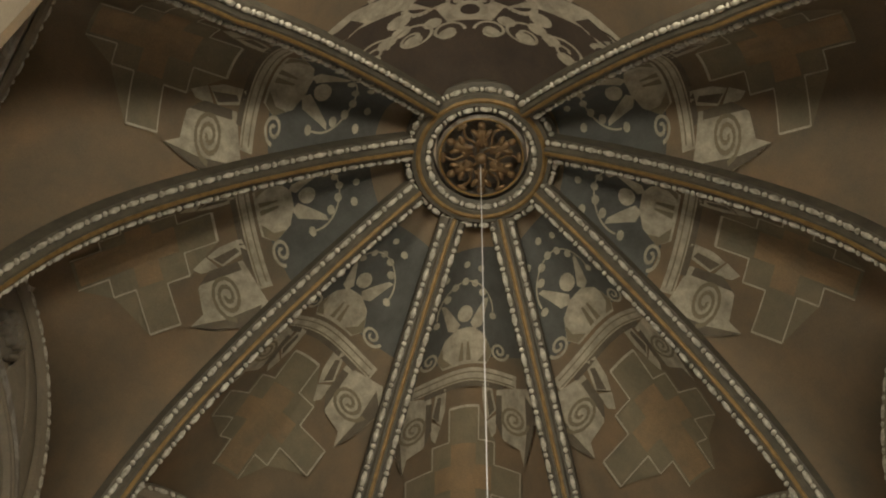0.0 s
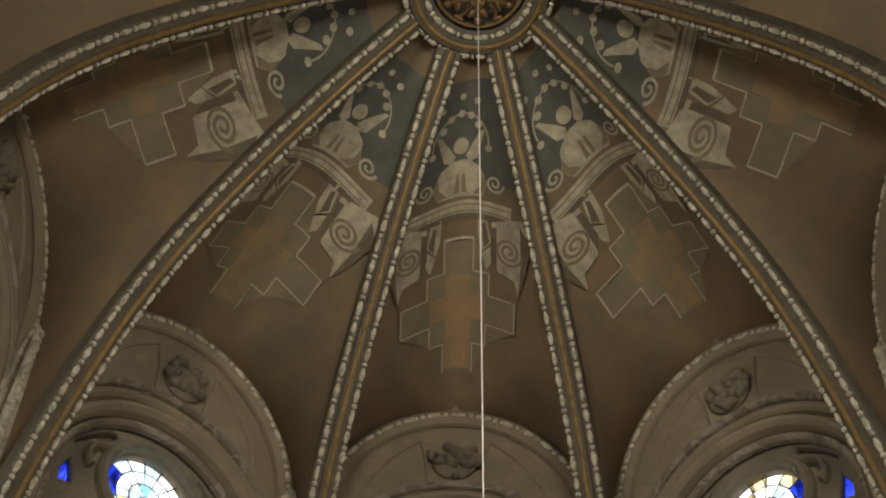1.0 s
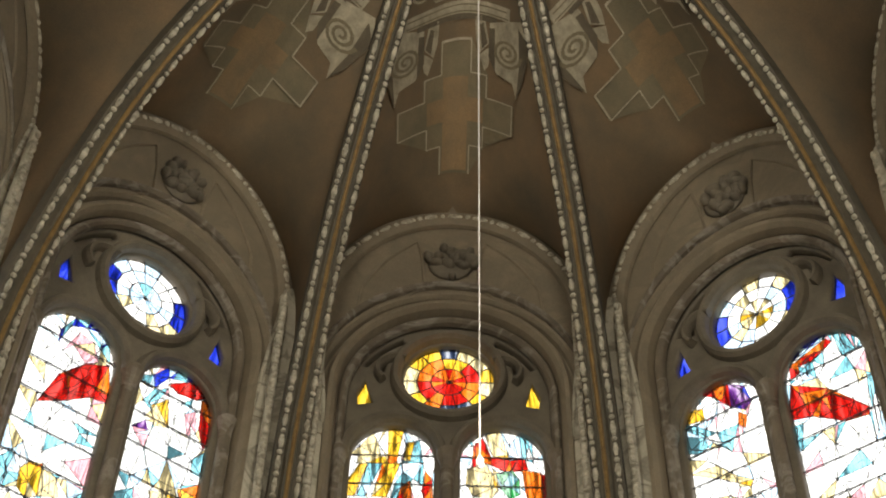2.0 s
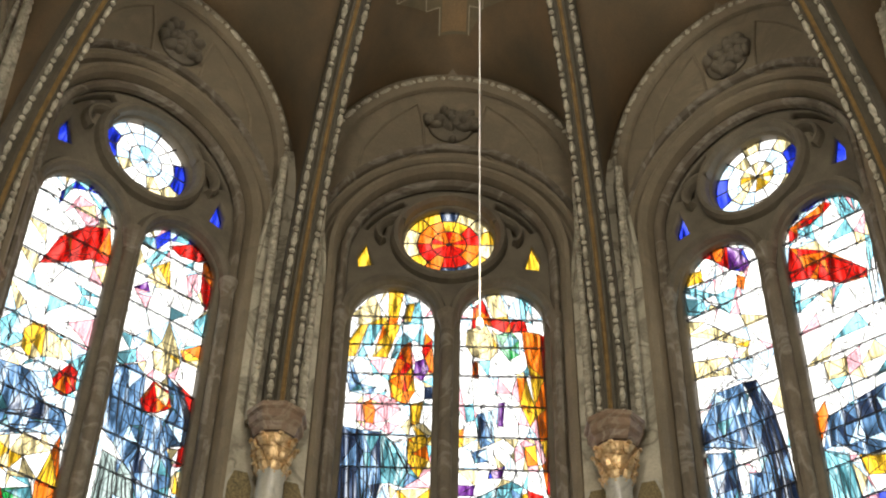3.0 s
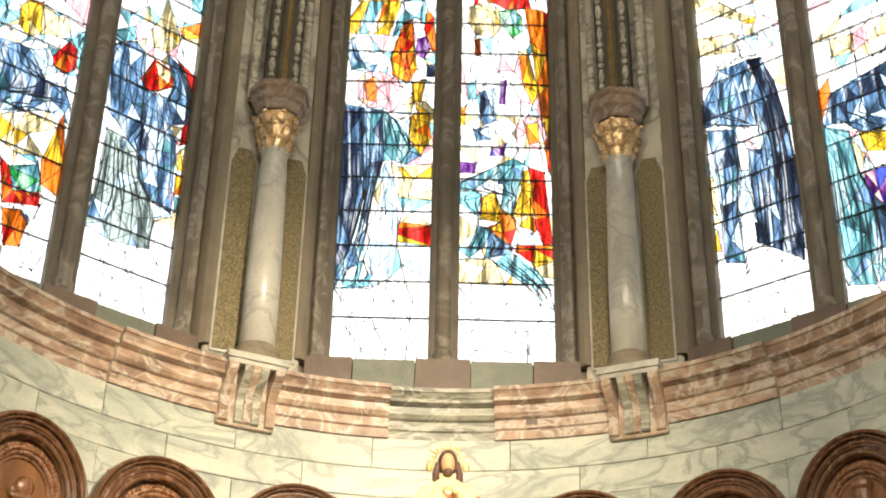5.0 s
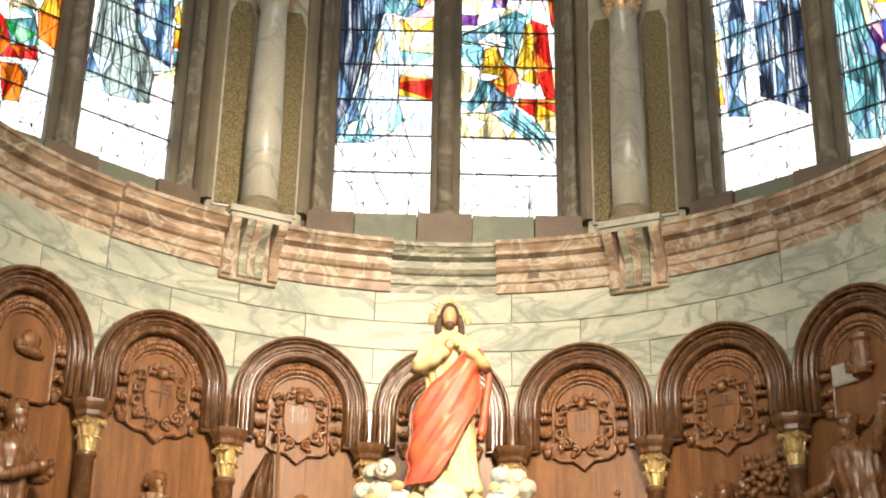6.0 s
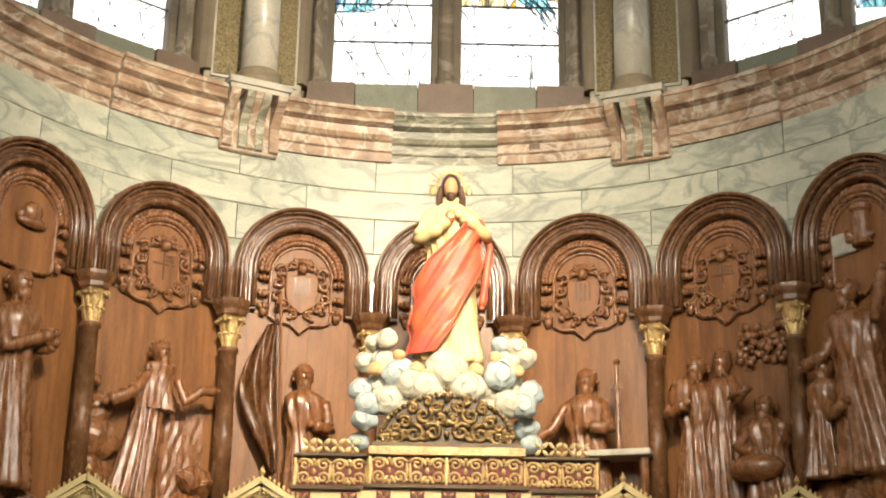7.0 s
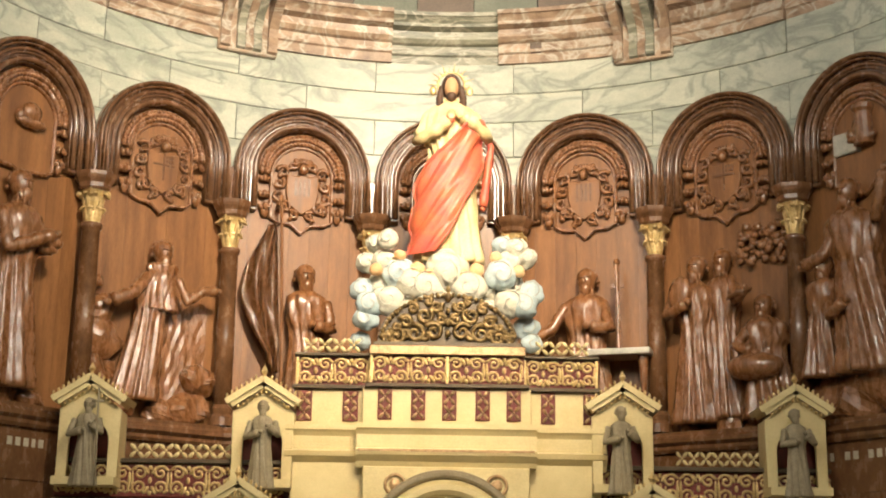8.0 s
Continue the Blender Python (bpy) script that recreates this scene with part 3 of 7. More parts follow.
def left_inner(lay):
    lay("blue", 2, (0.32, 13.57), (0.35, 13.78), (0.54, 14.05), (0.83, 14.15), (1.07, 14.06), (0.89, 13.98), (0.57, 13.87), (0.41, 13.62))
    lay("red", 1, (0.58, 13.77), (0.98, 14.07), (1.19, 13.92), (1.01, 13.76), (0.74, 13.71))
    lay("purple", 1, (0.22, 12.88), (0.38, 13.07), (0.44, 12.93), (0.28, 12.81))
    lay("cyan", 1, (0.29, 13.34), (0.42, 13.63), (0.59, 13.71), (0.51, 13.49), (0.42, 13.25))
    lay("red", 2, (1.08, 13.80), (1.20, 13.91), (1.30, 13.36), (1.22, 13.05), (1.11, 13.34))
    lay("cream", 2, (0.41, 13.32), (0.62, 13.54), (0.70, 13.12), (0.50, 13.04))
    lay("pink", 1, (0.88, 13.45), (1.03, 13.58), (1.08, 13.25), (0.96, 13.14))
    lay("cyan", 1, (1.09, 12.83), (1.31, 13.12), (1.37, 12.72), (1.14, 12.54))
    lay("yellow", 1, (0.98, 12.31), (1.35, 12.61), (1.36, 12.37), (1.05, 12.17))
    lay("cyan", 0, (0.14, 11.83), (0.41, 12.04), (0.45, 11.86), (0.20, 11.67))
    lay("cream", 1, (0.62, 12.10), (0.72, 12.31), (0.95, 12.31), (1.01, 12.09), (0.87, 11.87), (0.68, 11.88))
    lay("slate", 5, (0.19, 11.65), (0.46, 11.84), (0.60, 11.73), (0.62, 11.38), (0.69, 11.22), (0.66, 10.81), (0.53, 10.50), (0.37, 10.67), (0.21, 10.78), (0.18, 11.11), (0.17, 11.43))
    lay("red", 1, (0.58, 11.36), (0.71, 11.71), (1.00, 11.65), (1.02, 11.48), (0.82, 11.30), (0.67, 11.25))
    lay("cream", 1, (0.73, 11.68), (0.95, 11.63), (0.93, 11.45), (0.79, 11.51))
    lay("slate", 3, (0.87, 11.87), (1.08, 11.76), (1.27, 11.42), (1.27, 11.05), (1.02, 10.91), (0.89, 11.24), (1.00, 11.45))
    lay("navy", 2, (1.03, 11.78), (1.13, 11.74), (1.29, 11.38), (1.27, 11.05), (1.20, 11.03), (1.20, 11.37))
    lay("slate", 5, (0.69, 11.24), (0.89, 11.24), (1.03, 10.90), (1.13, 10.73), (1.15, 10.45), (1.15, 10.09), (1.18, 9.79), (0.89, 9.88), (0.75, 10.07), (0.65, 10.40), (0.53, 10.50), (0.66, 10.81))
    lay("red", 3, (0.98, 11.86), (1.31, 11.71), (1.37, 11.52), (1.34, 11.13), (1.31, 10.81), (1.18, 10.71), (1.18, 10.96), (1.32, 11.18), (1.28, 11.43), (1.13, 11.72))
    lay("grey", 8, (0.26, 10.53), (0.52, 10.49), (0.65, 10.39), (0.75, 10.05), (0.89, 9.88), (0.97, 9.65), (0.97, 9.25), (0.83, 9.23), (0.50, 9.18), (0.18, 9.26), (0.22, 9.62), (0.25, 10.07))
    lay("cream", 1, (1.19, 10.65), (1.32, 10.73), (1.32, 10.41), (1.19, 10.37), (1.14, 10.56))
    lay("orange", 0, (1.18, 10.30), (1.31, 10.37), (1.30, 10.10), (1.18, 10.04))
    lay("cream", 1, (1.19, 9.75), (1.30, 10.05), (1.35, 9.61), (0.99, 9.63))


def right_inner(lay):
    lay("red", 1, (-1.02, 14.06), (-0.80, 14.09), (-0.57, 14.02), (-0.59, 13.63), (-0.81, 13.92))
    lay("purple", 2, (-0.57, 14.02), (-0.36, 13.86), (-0.30, 13.58), (-0.40, 13.49), (-0.59, 13.63))
    lay("cyan", 2, (-1.27, 13.60), (-0.98, 13.47), (-0.60, 13.14), (-0.67, 12.95), (-0.91, 13.22), (-1.12, 13.13), (-1.32, 13.25))
    lay("yellow", 0, (-1.18, 13.87), (-0.98, 13.82), (-0.97, 13.63), (-1.23, 13.67))
    lay("orange", 0, (-0.50, 13.50), (-0.39, 13.39), (-0.44, 13.21), (-0.53, 13.32))
    lay("cream", 1, (-1.33, 13.16), (-1.03, 12.99), (-0.67, 12.58), (-0.46, 12.42), (-0.51, 12.34), (-0.85, 12.61), (-1.34, 12.93))
    lay("pale", 1, (-0.72, 12.27), (-0.46, 12.16), (-0.52, 11.89), (-0.72, 11.96))
    lay("cream", 1, (-1.31, 12.48), (-0.79, 12.34), (-0.77, 12.05), (-1.30, 12.22))
    lay("slate", 4, (-1.01, 11.88), (-0.64, 11.87), (-0.62, 11.40), (-0.61, 10.93), (-0.86, 11.01), (-1.13, 11.15), (-1.31, 11.15), (-1.25, 11.50))
    lay("navy", 5, (-0.64, 11.87), (-0.47, 11.83), (-0.33, 11.42), (-0.23, 10.74), (-0.18, 10.05), (-0.21, 9.22), (-0.23, 9.05), (-0.42, 9.20), (-0.43, 9.79), (-0.42, 10.51), (-0.48, 11.16), (-0.56, 11.54))
    lay("slate", 2, (-0.62, 11.40), (-0.56, 11.54), (-0.48, 11.16), (-0.42, 10.51), (-0.43, 9.79), (-0.42, 9.20), (-0.60, 9.33), (-0.58, 10.00), (-0.58, 10.59))
    lay("white", 1, (-0.86, 11.01), (-0.58, 10.91), (-0.65, 10.69), (-0.86, 10.82))
    lay("navy", 3, (-0.74, 10.65), (-0.58, 10.59), (-0.58, 10.00), (-0.60, 9.33), (-0.75, 9.44), (-0.76, 10.06))
    lay("slate", 4, (-1.23, 11.11), (-0.89, 10.99), (-0.85, 10.40), (-0.93, 9.96), (-0.91, 9.23), (-1.15, 9.32), (-1.15, 10.04), (-1.17, 10.52))
    lay("pale", 1, (-0.87, 10.41), (-0.76, 10.39), (-0.72, 9.68), (-0.92, 9.73))
    lay("red", 0, (-1.37, 11.64), (-1.26, 11.69), (-1.31, 11.36), (-1.37, 11.27))
    lay("red", 0, (-1.33, 11.12), (-1.24, 11.02), (-1.29, 10.76), (-1.33, 10.81))
    lay("cream", 1, (-1.34, 10.57), (-1.21, 10.44), (-1.20, 9.93), (-1.34, 10.12))
    lay("yellow", 0, (-1.34, 9.83), (-1.21, 9.76), (-1.19, 9.48), (-1.33, 9.51))


def right_outer(lay):
    lay("blue", 1, (0.31, 14.05), (0.48, 14.18), (0.82, 14.14), (0.84, 14.02), (0.56, 13.96), (0.33, 13.87))
    lay("red", 1, (0.28, 13.82), (0.80, 13.99), (0.88, 13.90), (0.39, 13.66), (0.25, 13.59))
    lay("cyan", 1, (0.90, 14.04), (1.03, 14.01), (1.14, 13.60), (0.96, 13.61))
    lay("cyan", 1, (0.39, 13.76), (0.58, 13.74), (0.59, 13.46), (0.40, 13.51))
    lay("cyan", 2, (1.19, 13.22), (1.29, 13.13), (1.23, 12.16), (1.10, 12.22))
    lay("red", 4, (0.24, 13.53), (0.69, 13.23), (1.12, 12.71), (1.10, 12.60), (0.81, 12.65), (0.42, 12.93), (0.14, 13.01))
    lay("cyan", 1, (0.14, 12.91), (0.30, 12.89), (0.21, 12.51), (0.10, 12.54))
    lay("cream", 0, (0.38, 11.68), (0.65, 11.63), (0.64, 11.39), (0.38, 11.43))
    lay("orange", 1, (0.14, 11.03), (0.30, 11.18), (0.31, 10.97), (0.16, 10.66), (0.11, 10.83))
    lay("slate", 5, (0.31, 10.96), (0.55, 11.02), (1.10, 11.13), (1.01, 10.24), (0.59, 10.34), (0.36, 10.58), (0.18, 10.57))
    lay("teal", 6, (0.18, 10.57), (0.45, 10.40), (0.50, 9.86), (0.61, 9.53), (0.61, 8.94), (0.50, 8.51), (0.20, 8.59), (0.18, 9.41))
    lay("yellow", 1, (0.55, 10.36), (0.94, 10.21), (0.96, 9.96), (0.61, 10.08))
    lay("purple", 2, (0.53, 9.84), (0.87, 9.81), (0.86, 9.17), (0.59, 9.40))
    lay("slate", 3, (0.61, 9.53), (0.86, 9.17), (0.81, 8.48), (0.54, 8.53))


PICTURES = {"c0": centre_left, "c1": centre_right, "l0": left_outer, "l1": left_inner, "r0": right_inner, "r1": right_outer}


def span(points, z):
    """The outermost crossings of a closed outline with the level z."""
    xs = []
    for (x0, z0), (x1, z1) in zip(points, points[1:] + points[:1]):
        if (z0 - z) * (z1 - z) < 0:
            xs.append(x0 + (x1 - x0) * (z - z0) / (z1 - z0))
    return (min(xs), max(xs)) if len(xs) > 1 else None


def fold_lines(points, count, rng):
    """Lines that run down a piece of drapery, between its two sides."""
    lo, hi = min(z for _, z in points), max(z for _, z in points)
    lines = []
    for i in range(count):
        f, ph = (i + rng.uniform(0.3, 0.7)) / count, rng.uniform(0, 6)
        w0, w1 = rng.uniform(0.02, 0.25), rng.uniform(0.75, 0.98)
        line = []
        for j in range(7):
            w = w0 + (w1 - w0) * j / 6
            side = span(points, lo + (hi - lo) * w)
            if side:
                g = min(0.96, max(0.04, f + 0.09 * math.sin(ph + 4 * w) * (1 - w)))
                line.append((side[0] + (side[1] - side[0]) * g, lo + (hi - lo) * w))
        if len(line) > 2:
            lines.append(line)
    return lines


def stroke(b, line, width, y):
    """A painted line that swells in its middle, raised from the glass."""
    n = len(line)
    rows = []
    for i, (x, z) in enumerate(line):
        (xa, za), (xb, zb) = line[max(i - 1, 0)], line[min(i + 1, n - 1)]
        d = math.hypot(xb - xa, zb - za) or 1
        w = width * (0.3 + 0.7 * math.sin(math.pi * (i + 0.3) / (n - 0.4))) / 2
        nx, nz = -(zb - za) / d * w, (xb - xa) / d * w
        rows.append((b.verts.new((x + nx, y, z + nz)), b.verts.new((x, y - 0.004, z)), b.verts.new((x - nx, y, z - nz))))
    for p, q in zip(rows, rows[1:]):
        b.faces.new((p[0], q[0], q[1], p[1]))
        b.faces.new((p[1], q[1], q[2], p[2]))


def leaded_light(x0, x1, picture, parent, seed):
    """One lancet of painted glass: pieces cut along the drawing, in lead, with iron saddle bars."""
    rng = random.Random(seed)
    c0, half = (x0 + x1) / 2, (x1 - x0) / 2
    pts, edges, faces, colours = [], [], [], []

    def add_loop(loop, colour):
        if sum(xa * zb - xb * za for (xa, za), (xb, zb) in zip(loop, loop[1:] + loop[:1])) < 0:
            loop = loop[::-1]
        faces.append(list(range(len(pts), len(pts) + len(loop))))
        pts.extend(Vector(p) for p in loop)
        colours.append(colour)

    def add_line(line):
        for i in range(len(line) - 1):
            edges.append((len(pts) + i, len(pts) + i + 1))
        pts.extend(Vector(p) for p in line)

    folds = []

    def lay(colour, count, *loop):
        loop = list(loop)
        add_loop(loop, colour)
        for line in fold_lines(loop, count, rng):
            folds.append((line, 0.021 if colour in ("slate", "navy", "teal", "grey", "cyan") else 0.01))

    add_loop([(x0, GZ0), (x1, GZ0), *arc(c0, GZ1, half, 0, 180, 20)[1:-1]], "white")
    if picture:
        PICTURES[picture](lay)
    # courses of plain glass between the saddle bars, cut by slanting joints
    levels = [8.42 + 0.47 * j for j in range(1, 12)]
    for z in levels:
        add_line([(x0 - 0.1, z), (x1 + 0.1, z)])
    for z in [GZ0] + levels:
        cuts = rng.choice((3, 4, 4, 5))
        for i in range(1, cuts):
            x = x0 + (x1 - x0) * (i + rng.uniform(-0.3, 0.3)) / cuts
            add_line([(x, z), (x + rng.uniform(-0.05, 0.05), z + 0.22), (x + rng.uniform(-0.1, 0.1), z + 0.47)])
    vs, es, fs, _, _, src = delaunay_2d_cdt(pts, edges, faces, 4, 1e-4, True)
    net = bmesh.new()
    panes, used = [], set()
    for f, ids in zip(fs, src):
        if 0 not in ids:
            continue
        area = abs(sum(vs[f[i]].x * vs[f[i - 1]].y - vs[f[i - 1]].x * vs[f[i]].y for i in range(len(f)))) / 2
        used.update(tuple(sorted((f[i], f[i - 1]))) for i in range(len(f)))
        if area > 0.0004:
            panes.append(([vs[i] for i in f], colours[max(ids)]))
    for i, j in sorted(used):
        p, q = vs[i], vs[j]
        d = (q - p).length
        if d < 0.004:
            continue
        n = Vector((-(q.y - p.y), q.x - p.x)) / d * 0.0046
        row = [[net.verts.new((c.x + e * n.x, -0.006 - 0.006 * (e == 0), c.y + e * n.y)) for e in (1, 0, -1)] for c in (p, q)]
        for e in (0, 1):
            net.faces.new((row[0][e], row[1][e], row[1][e + 1], row[0][e + 1]))
    for j in range(1, 12):
        z = 8.42 + 0.47 * j
        if z < GZ1 + half * 0.9:
            h = half if z < GZ1 else math.sqrt(half * half - (z - GZ1) ** 2)
            box(net, c0 - h - 0.02, c0 + h + 0.02, -0.04, -0.025, z - 0.005, z + 0.005)
    net_ob = part("lancet_light", net, LEAD, parent, "painted glass set in dark lead with iron saddle bars")
    net_ob.location = (0, GLASS_A, 0)
    if picture:
        for i in range(46):
            x, z = rng.uniform(x0 + 0.08, x1 - 0.08), rng.uniform(10.2, GZ1 + 0.3)
            a, bend, size = rng.uniform(0.9, 2.3), rng.uniform(-1.6, 1.6), rng.uniform(0.06, 0.2)
            folds.append(([(x + size * j / 5 * math.cos(a + bend * j / 5), z + size * j / 5 * math.sin(a + bend * j / 5)) for j in range(6)], rng.uniform(0.006, 0.011)))
        for i in range(16):
            x, z = rng.uniform(x0 + 0.05, x1 - 0.05), rng.uniform(GZ0 + 0.05, GZ0 + 0.8)
            folds.append(([(x + rng.uniform(-0.005, 0.005), z + 0.05 * j) for j in range(3)], 0.007))
    if folds:
        b = bmesh.new()
        for line, width in folds:
            line = [(x, z) for x, z in line if abs(x - c0) < half - 0.01 and z < GZ1 + math.sqrt(half * half - (x - c0) ** 2)]
            if len(line) > 2:
                stroke(b, line, width, -0.012)
        part("painted_folds", b, LEAD, net_ob, "dark painted fold lines")
    panes.sort(key=lambda it: -len(it[0]))
    for q, colour in panes:
        c = sum(q, Vector((0, 0))) / len(q)
        me = bpy.data.meshes.new("pane")
        n = len(q)
        lo = [p - c for p in q]
        me.from_pydata([*[(p.x, -0.003, p.y) for p in lo], *[(p.x, 0.003, p.y) for p in lo]], [],
                       [tuple(range(n)), tuple(range(2 * n - 1, n - 1, -1)), *[(e, n + e, n + (e + 1) % n, (e + 1) % n) for e in range(n)]])
        plain = colour == "white" and c.y < 9.5
        tint = rng.choice(NEAR[colour]) if not plain and rng.random() < (0.3 if colour in ("slate", "navy", "teal", "grey", "cyan") else 0.26) else colour
        me.materials.append(GLASS[tint])
        p = new("pane", me)
        p.parent, p.location = net_ob, (c.x, 0, c.y)


def round_light(cx, cz, r, colours, parent, seed, sides, rays=14):
    """A round light of glass wedges in three rings."""
    rng = random.Random(seed)
    net = bmesh.new()
    rad = [0.03, r * 0.38, r * 0.68, r]
    made = []
    for k in range(3):
        for i in range(rays):
            a0, a1 = 2 * math.pi * i / rays, 2 * math.pi * (i + 1) / rays
            quad = [Vector((cx + q * math.cos(a), 0, cz + q * math.sin(a))) for q, a in ((rad[k], a0), (rad[k + 1], a0), (rad[k + 1], a1), (rad[k], a1))]
            c = sum(quad, Vector()) / 4
            inner_q = [c + (p - c) * 0.9 for p in quad]
            a, b2 = [net.verts.new(p + Vector((0, -0.012, 0))) for p in quad], [net.verts.new(p + Vector((0, -0.005, 0))) for p in inner_q]
            for e in range(4):
                net.faces.new((a[e], a[(e + 1) % 4], b2[(e + 1) % 4], b2[e]))
            made.append((c, [c + (p - c) * 0.998 for p in quad], "blue" if sides and k == 2 and abs(math.cos((a0 + a1) / 2)) > 0.86 else rng.choice(colours[k])))
    ball(net, (cx, 0, cz), (0.035, 0.012, 0.035), 10, 4)
    net_ob = part("round_light", net, LEAD, parent, "round light of painted glass in lead")
    net_ob.location = (0, GLASS_A, 0)
    for c, q, colour in made:
        me = bpy.data.meshes.new("pane")
        lo = [p - c for p in q]
        me.from_pydata([*[(p.x, -0.003, p.z) for p in lo], *[(p.x, 0.003, p.z) for p in lo]], [],
                       [(0, 1, 2, 3), (7, 6, 5, 4), (0, 4, 5, 1), (1, 5, 6, 2), (2, 6, 7, 3), (3, 7, 4, 0)])
        me.materials.append(GLASS[colour])
        p = new("pane", me)
        p.parent, p.location = net_ob, c


TRACERY_ME = tracery_mesh()
TRACERY_ME.materials.append(TRACERY)
GLOW_SETS = {"c": (("red", "orange", "red"), ("orange", "yellow", "red", "yellow"), ("yellow", "cream", "yellow", "navy", "cream", "orange")),
             "l": (("cyan", "white", "pale"), ("white", "cream", "pale", "white"), ("white", "pale", "white", "cream", "white")),
             "r": (("yellow", "white", "cream"), ("white", "cream", "white", "pale"), ("white", "white", "cream", "yellow", "pale"))}


def colonnette(parent, s, y, z0, z1, r, name, material, cap_z):
    b = bmesh.new()
    lathe(b, [(r * 1.5, z0), (r * 1.5, z0 + 0.1), (r * 1.15, z0 + 0.14), (r * 1.3, z0 + 0.19), (r, z0 + 0.24), (r, cap_z - 0.02), (r * 1.15, cap_z), (r * 1.05, cap_z + 0.04),
              (r * 1.5, cap_z + 0.2), (r * 1.75, cap_z + 0.24), (r * 1.75, cap_z + 0.31), (r * 1.2, cap_z + 0.33), (r * 1.2, z1)], 12, (s, y))
    return part(name, b, material, parent, smooth=False)


def window(k, kind):
    w = empty("window_%d" % k, bay(STEP * k), "tall painted-glass window with two lancets and a round light", "window", "apse windows", "structure")
    tr = part("tracery", TRACERY_ME, TRACERY, w, "carved brown stone tracery")
    tr.location = (0, GLASS_A - 0.1, 0)
    # Hollows beside the round light: shallow backing, their shade given by its colour.
    b = bmesh.new()
    for s in (-1, 1):
        vs = [b.verts.new((s * x, y, z)) for y in (GLASS_A + 0.05, GLASS_A + 0.09) for x, z in ((0.7, 14.95), (1.3, 14.95), (1.3, 15.3), (1.05, 15.6), (0.58, 15.8))]
        b.faces.new(vs[:5]), b.faces.new(vs[5:][::-1])
        rim = [b.verts.new((s * x, GLASS_A + 0.02, z)) for x, z in ((0.7, 14.95), (1.3, 14.95), (1.3, 15.3), (1.05, 15.6), (0.58, 15.8))]
        for i in range(5):
            b.faces.new((vs[i], vs[(i + 1) % 5], rim[(i + 1) % 5], rim[i]))
    part("tracery_recess", b, SHADESTONE, w)
    colonnette(w, 0, GLASS_A - 0.14, 8.22, GZ1 + 0.1, 0.085, "mullion", SHADESTONE, 13.25)
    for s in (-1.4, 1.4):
        colonnette(w, s, GLASS_A - 0.16, 8.22, GZ1 + 0.1, 0.075, "jamb_shaft", SHADESTONE, 13.25)
    b = bmesh.new()
    for x0, x1 in LANCETS:
        sweep(b, ring_path((x0 + x1) / 2, GZ1, LR_TOP + 0.07, 0, 180, 18, GLASS_A - 0.1), half_round(0.075, 0.14), face_side)
    part("lancet_moulding", b, TRACERY, w)
    b = bmesh.new()
    sweep(b, ring_path(0, 14.93, 0.73, 0, 360, 40, GLASS_A - 0.1)[:-1], half_round(0.08, 0.16), face_side, closed=True)
    part("round_moulding", b, TRACERY, w)
    for s in (-1, 1):
        b = bmesh.new()
        sweep(b, [Vector((s * x, GLASS_A - 0.1, z)) for x, z in arc(0.74, 15.0, 0.24, -50, 130, 12)], half_round(0.055, 0.15), face_side)
        part("cusp_scroll", b, TRACERY, w)
    for q, (r, z0, wd, d, yy) in enumerate(((1.57, 8.17, 0.09, 0.2, 0.0), (1.79, 8.17, 0.07, 0.15, -0.0), (1.42, 8.22, 0.07, 0.12, 0.1))):
        b = bmesh.new()
        path = [Vector((r, WALL_A + yy, z0)), Vector((r, WALL_A + yy, SPRING - 1)), *ring_path(0, SPRING, r, 0, 180, 30, WALL_A + yy), Vector((-r, WALL_A + yy, SPRING - 1)), Vector((-r, WALL_A + yy, z0))]
        sweep(b, path, half_round(wd, d), face_side)
        part("arch_moulding", b, (STONE, STONE, SHADESTONE)[q], w)
    for i in (0, 1):
        leaded_light(*LANCETS[i], kind + str(i) if abs(k) < 2 else "", w, 100 + 100 * i + k)
    round_light(0, 14.93, 0.65, GLOW_SETS[kind], w, 300 + k, kind != "c")
    for s in (-1, 1):
        b = bmesh.new()
        q = [(s * 0.98, 14.41), (s * 1.25, 14.37), (s * 1.28, 14.62), (s * 1.13, 15.0)]
        f0 = [b.verts.new((x, GLASS_A - 0.003, z)) for x, z in q]
        f1 = [b.verts.new((x, GLASS_A + 0.003, z)) for x, z in q]
        b.faces.new(f0), b.faces.new(f1[::-1])
        for e in range(4):
            b.faces.new((f0[e], f0[(e + 1) % 4], f1[(e + 1) % 4], f1[e]))
        part("spandrel_light", b, GLASS["yellow" if kind == "c" else "blue"], w)
    # sill blocks, brown and grey-green in turn
    xs = (-1.5, -0.98, -0.3, 0.3, 0.98, 1.5)
    for i in range(5):
        b = bmesh.new()
        box(b, xs[i] + 0.005, xs[i + 1] - 0.005, WALL_A - (0.14 if i % 2 == 0 else 0.1), GLASS_A + 0.1, 7.82, 8.22)
        part("sill_block", b, SILL_BROWN if i % 2 == 0 else SILL_GREEN, w)
    return w


for k, kind in ((-2, "r"), (-1, "l"), (0, "c"), (1, "r"), (2, "l")):
    wall_bay(k)
    window(k, kind)
for k in (-3, 3):
    ob = part("wall_bay_%d" % k, plate([(-HALF, 7.8), (HALF, 7.8), (HALF, 18.6), (-HALF, 18.6)], [], 0.6), STONE)
    ob.matrix_basis = bay(STEP * k) @ pose(0, WALL_A, 0)
    tagged(ob, "grey stone wall of the apse beside the chancel arch", "wall", "bay walls", "structure")

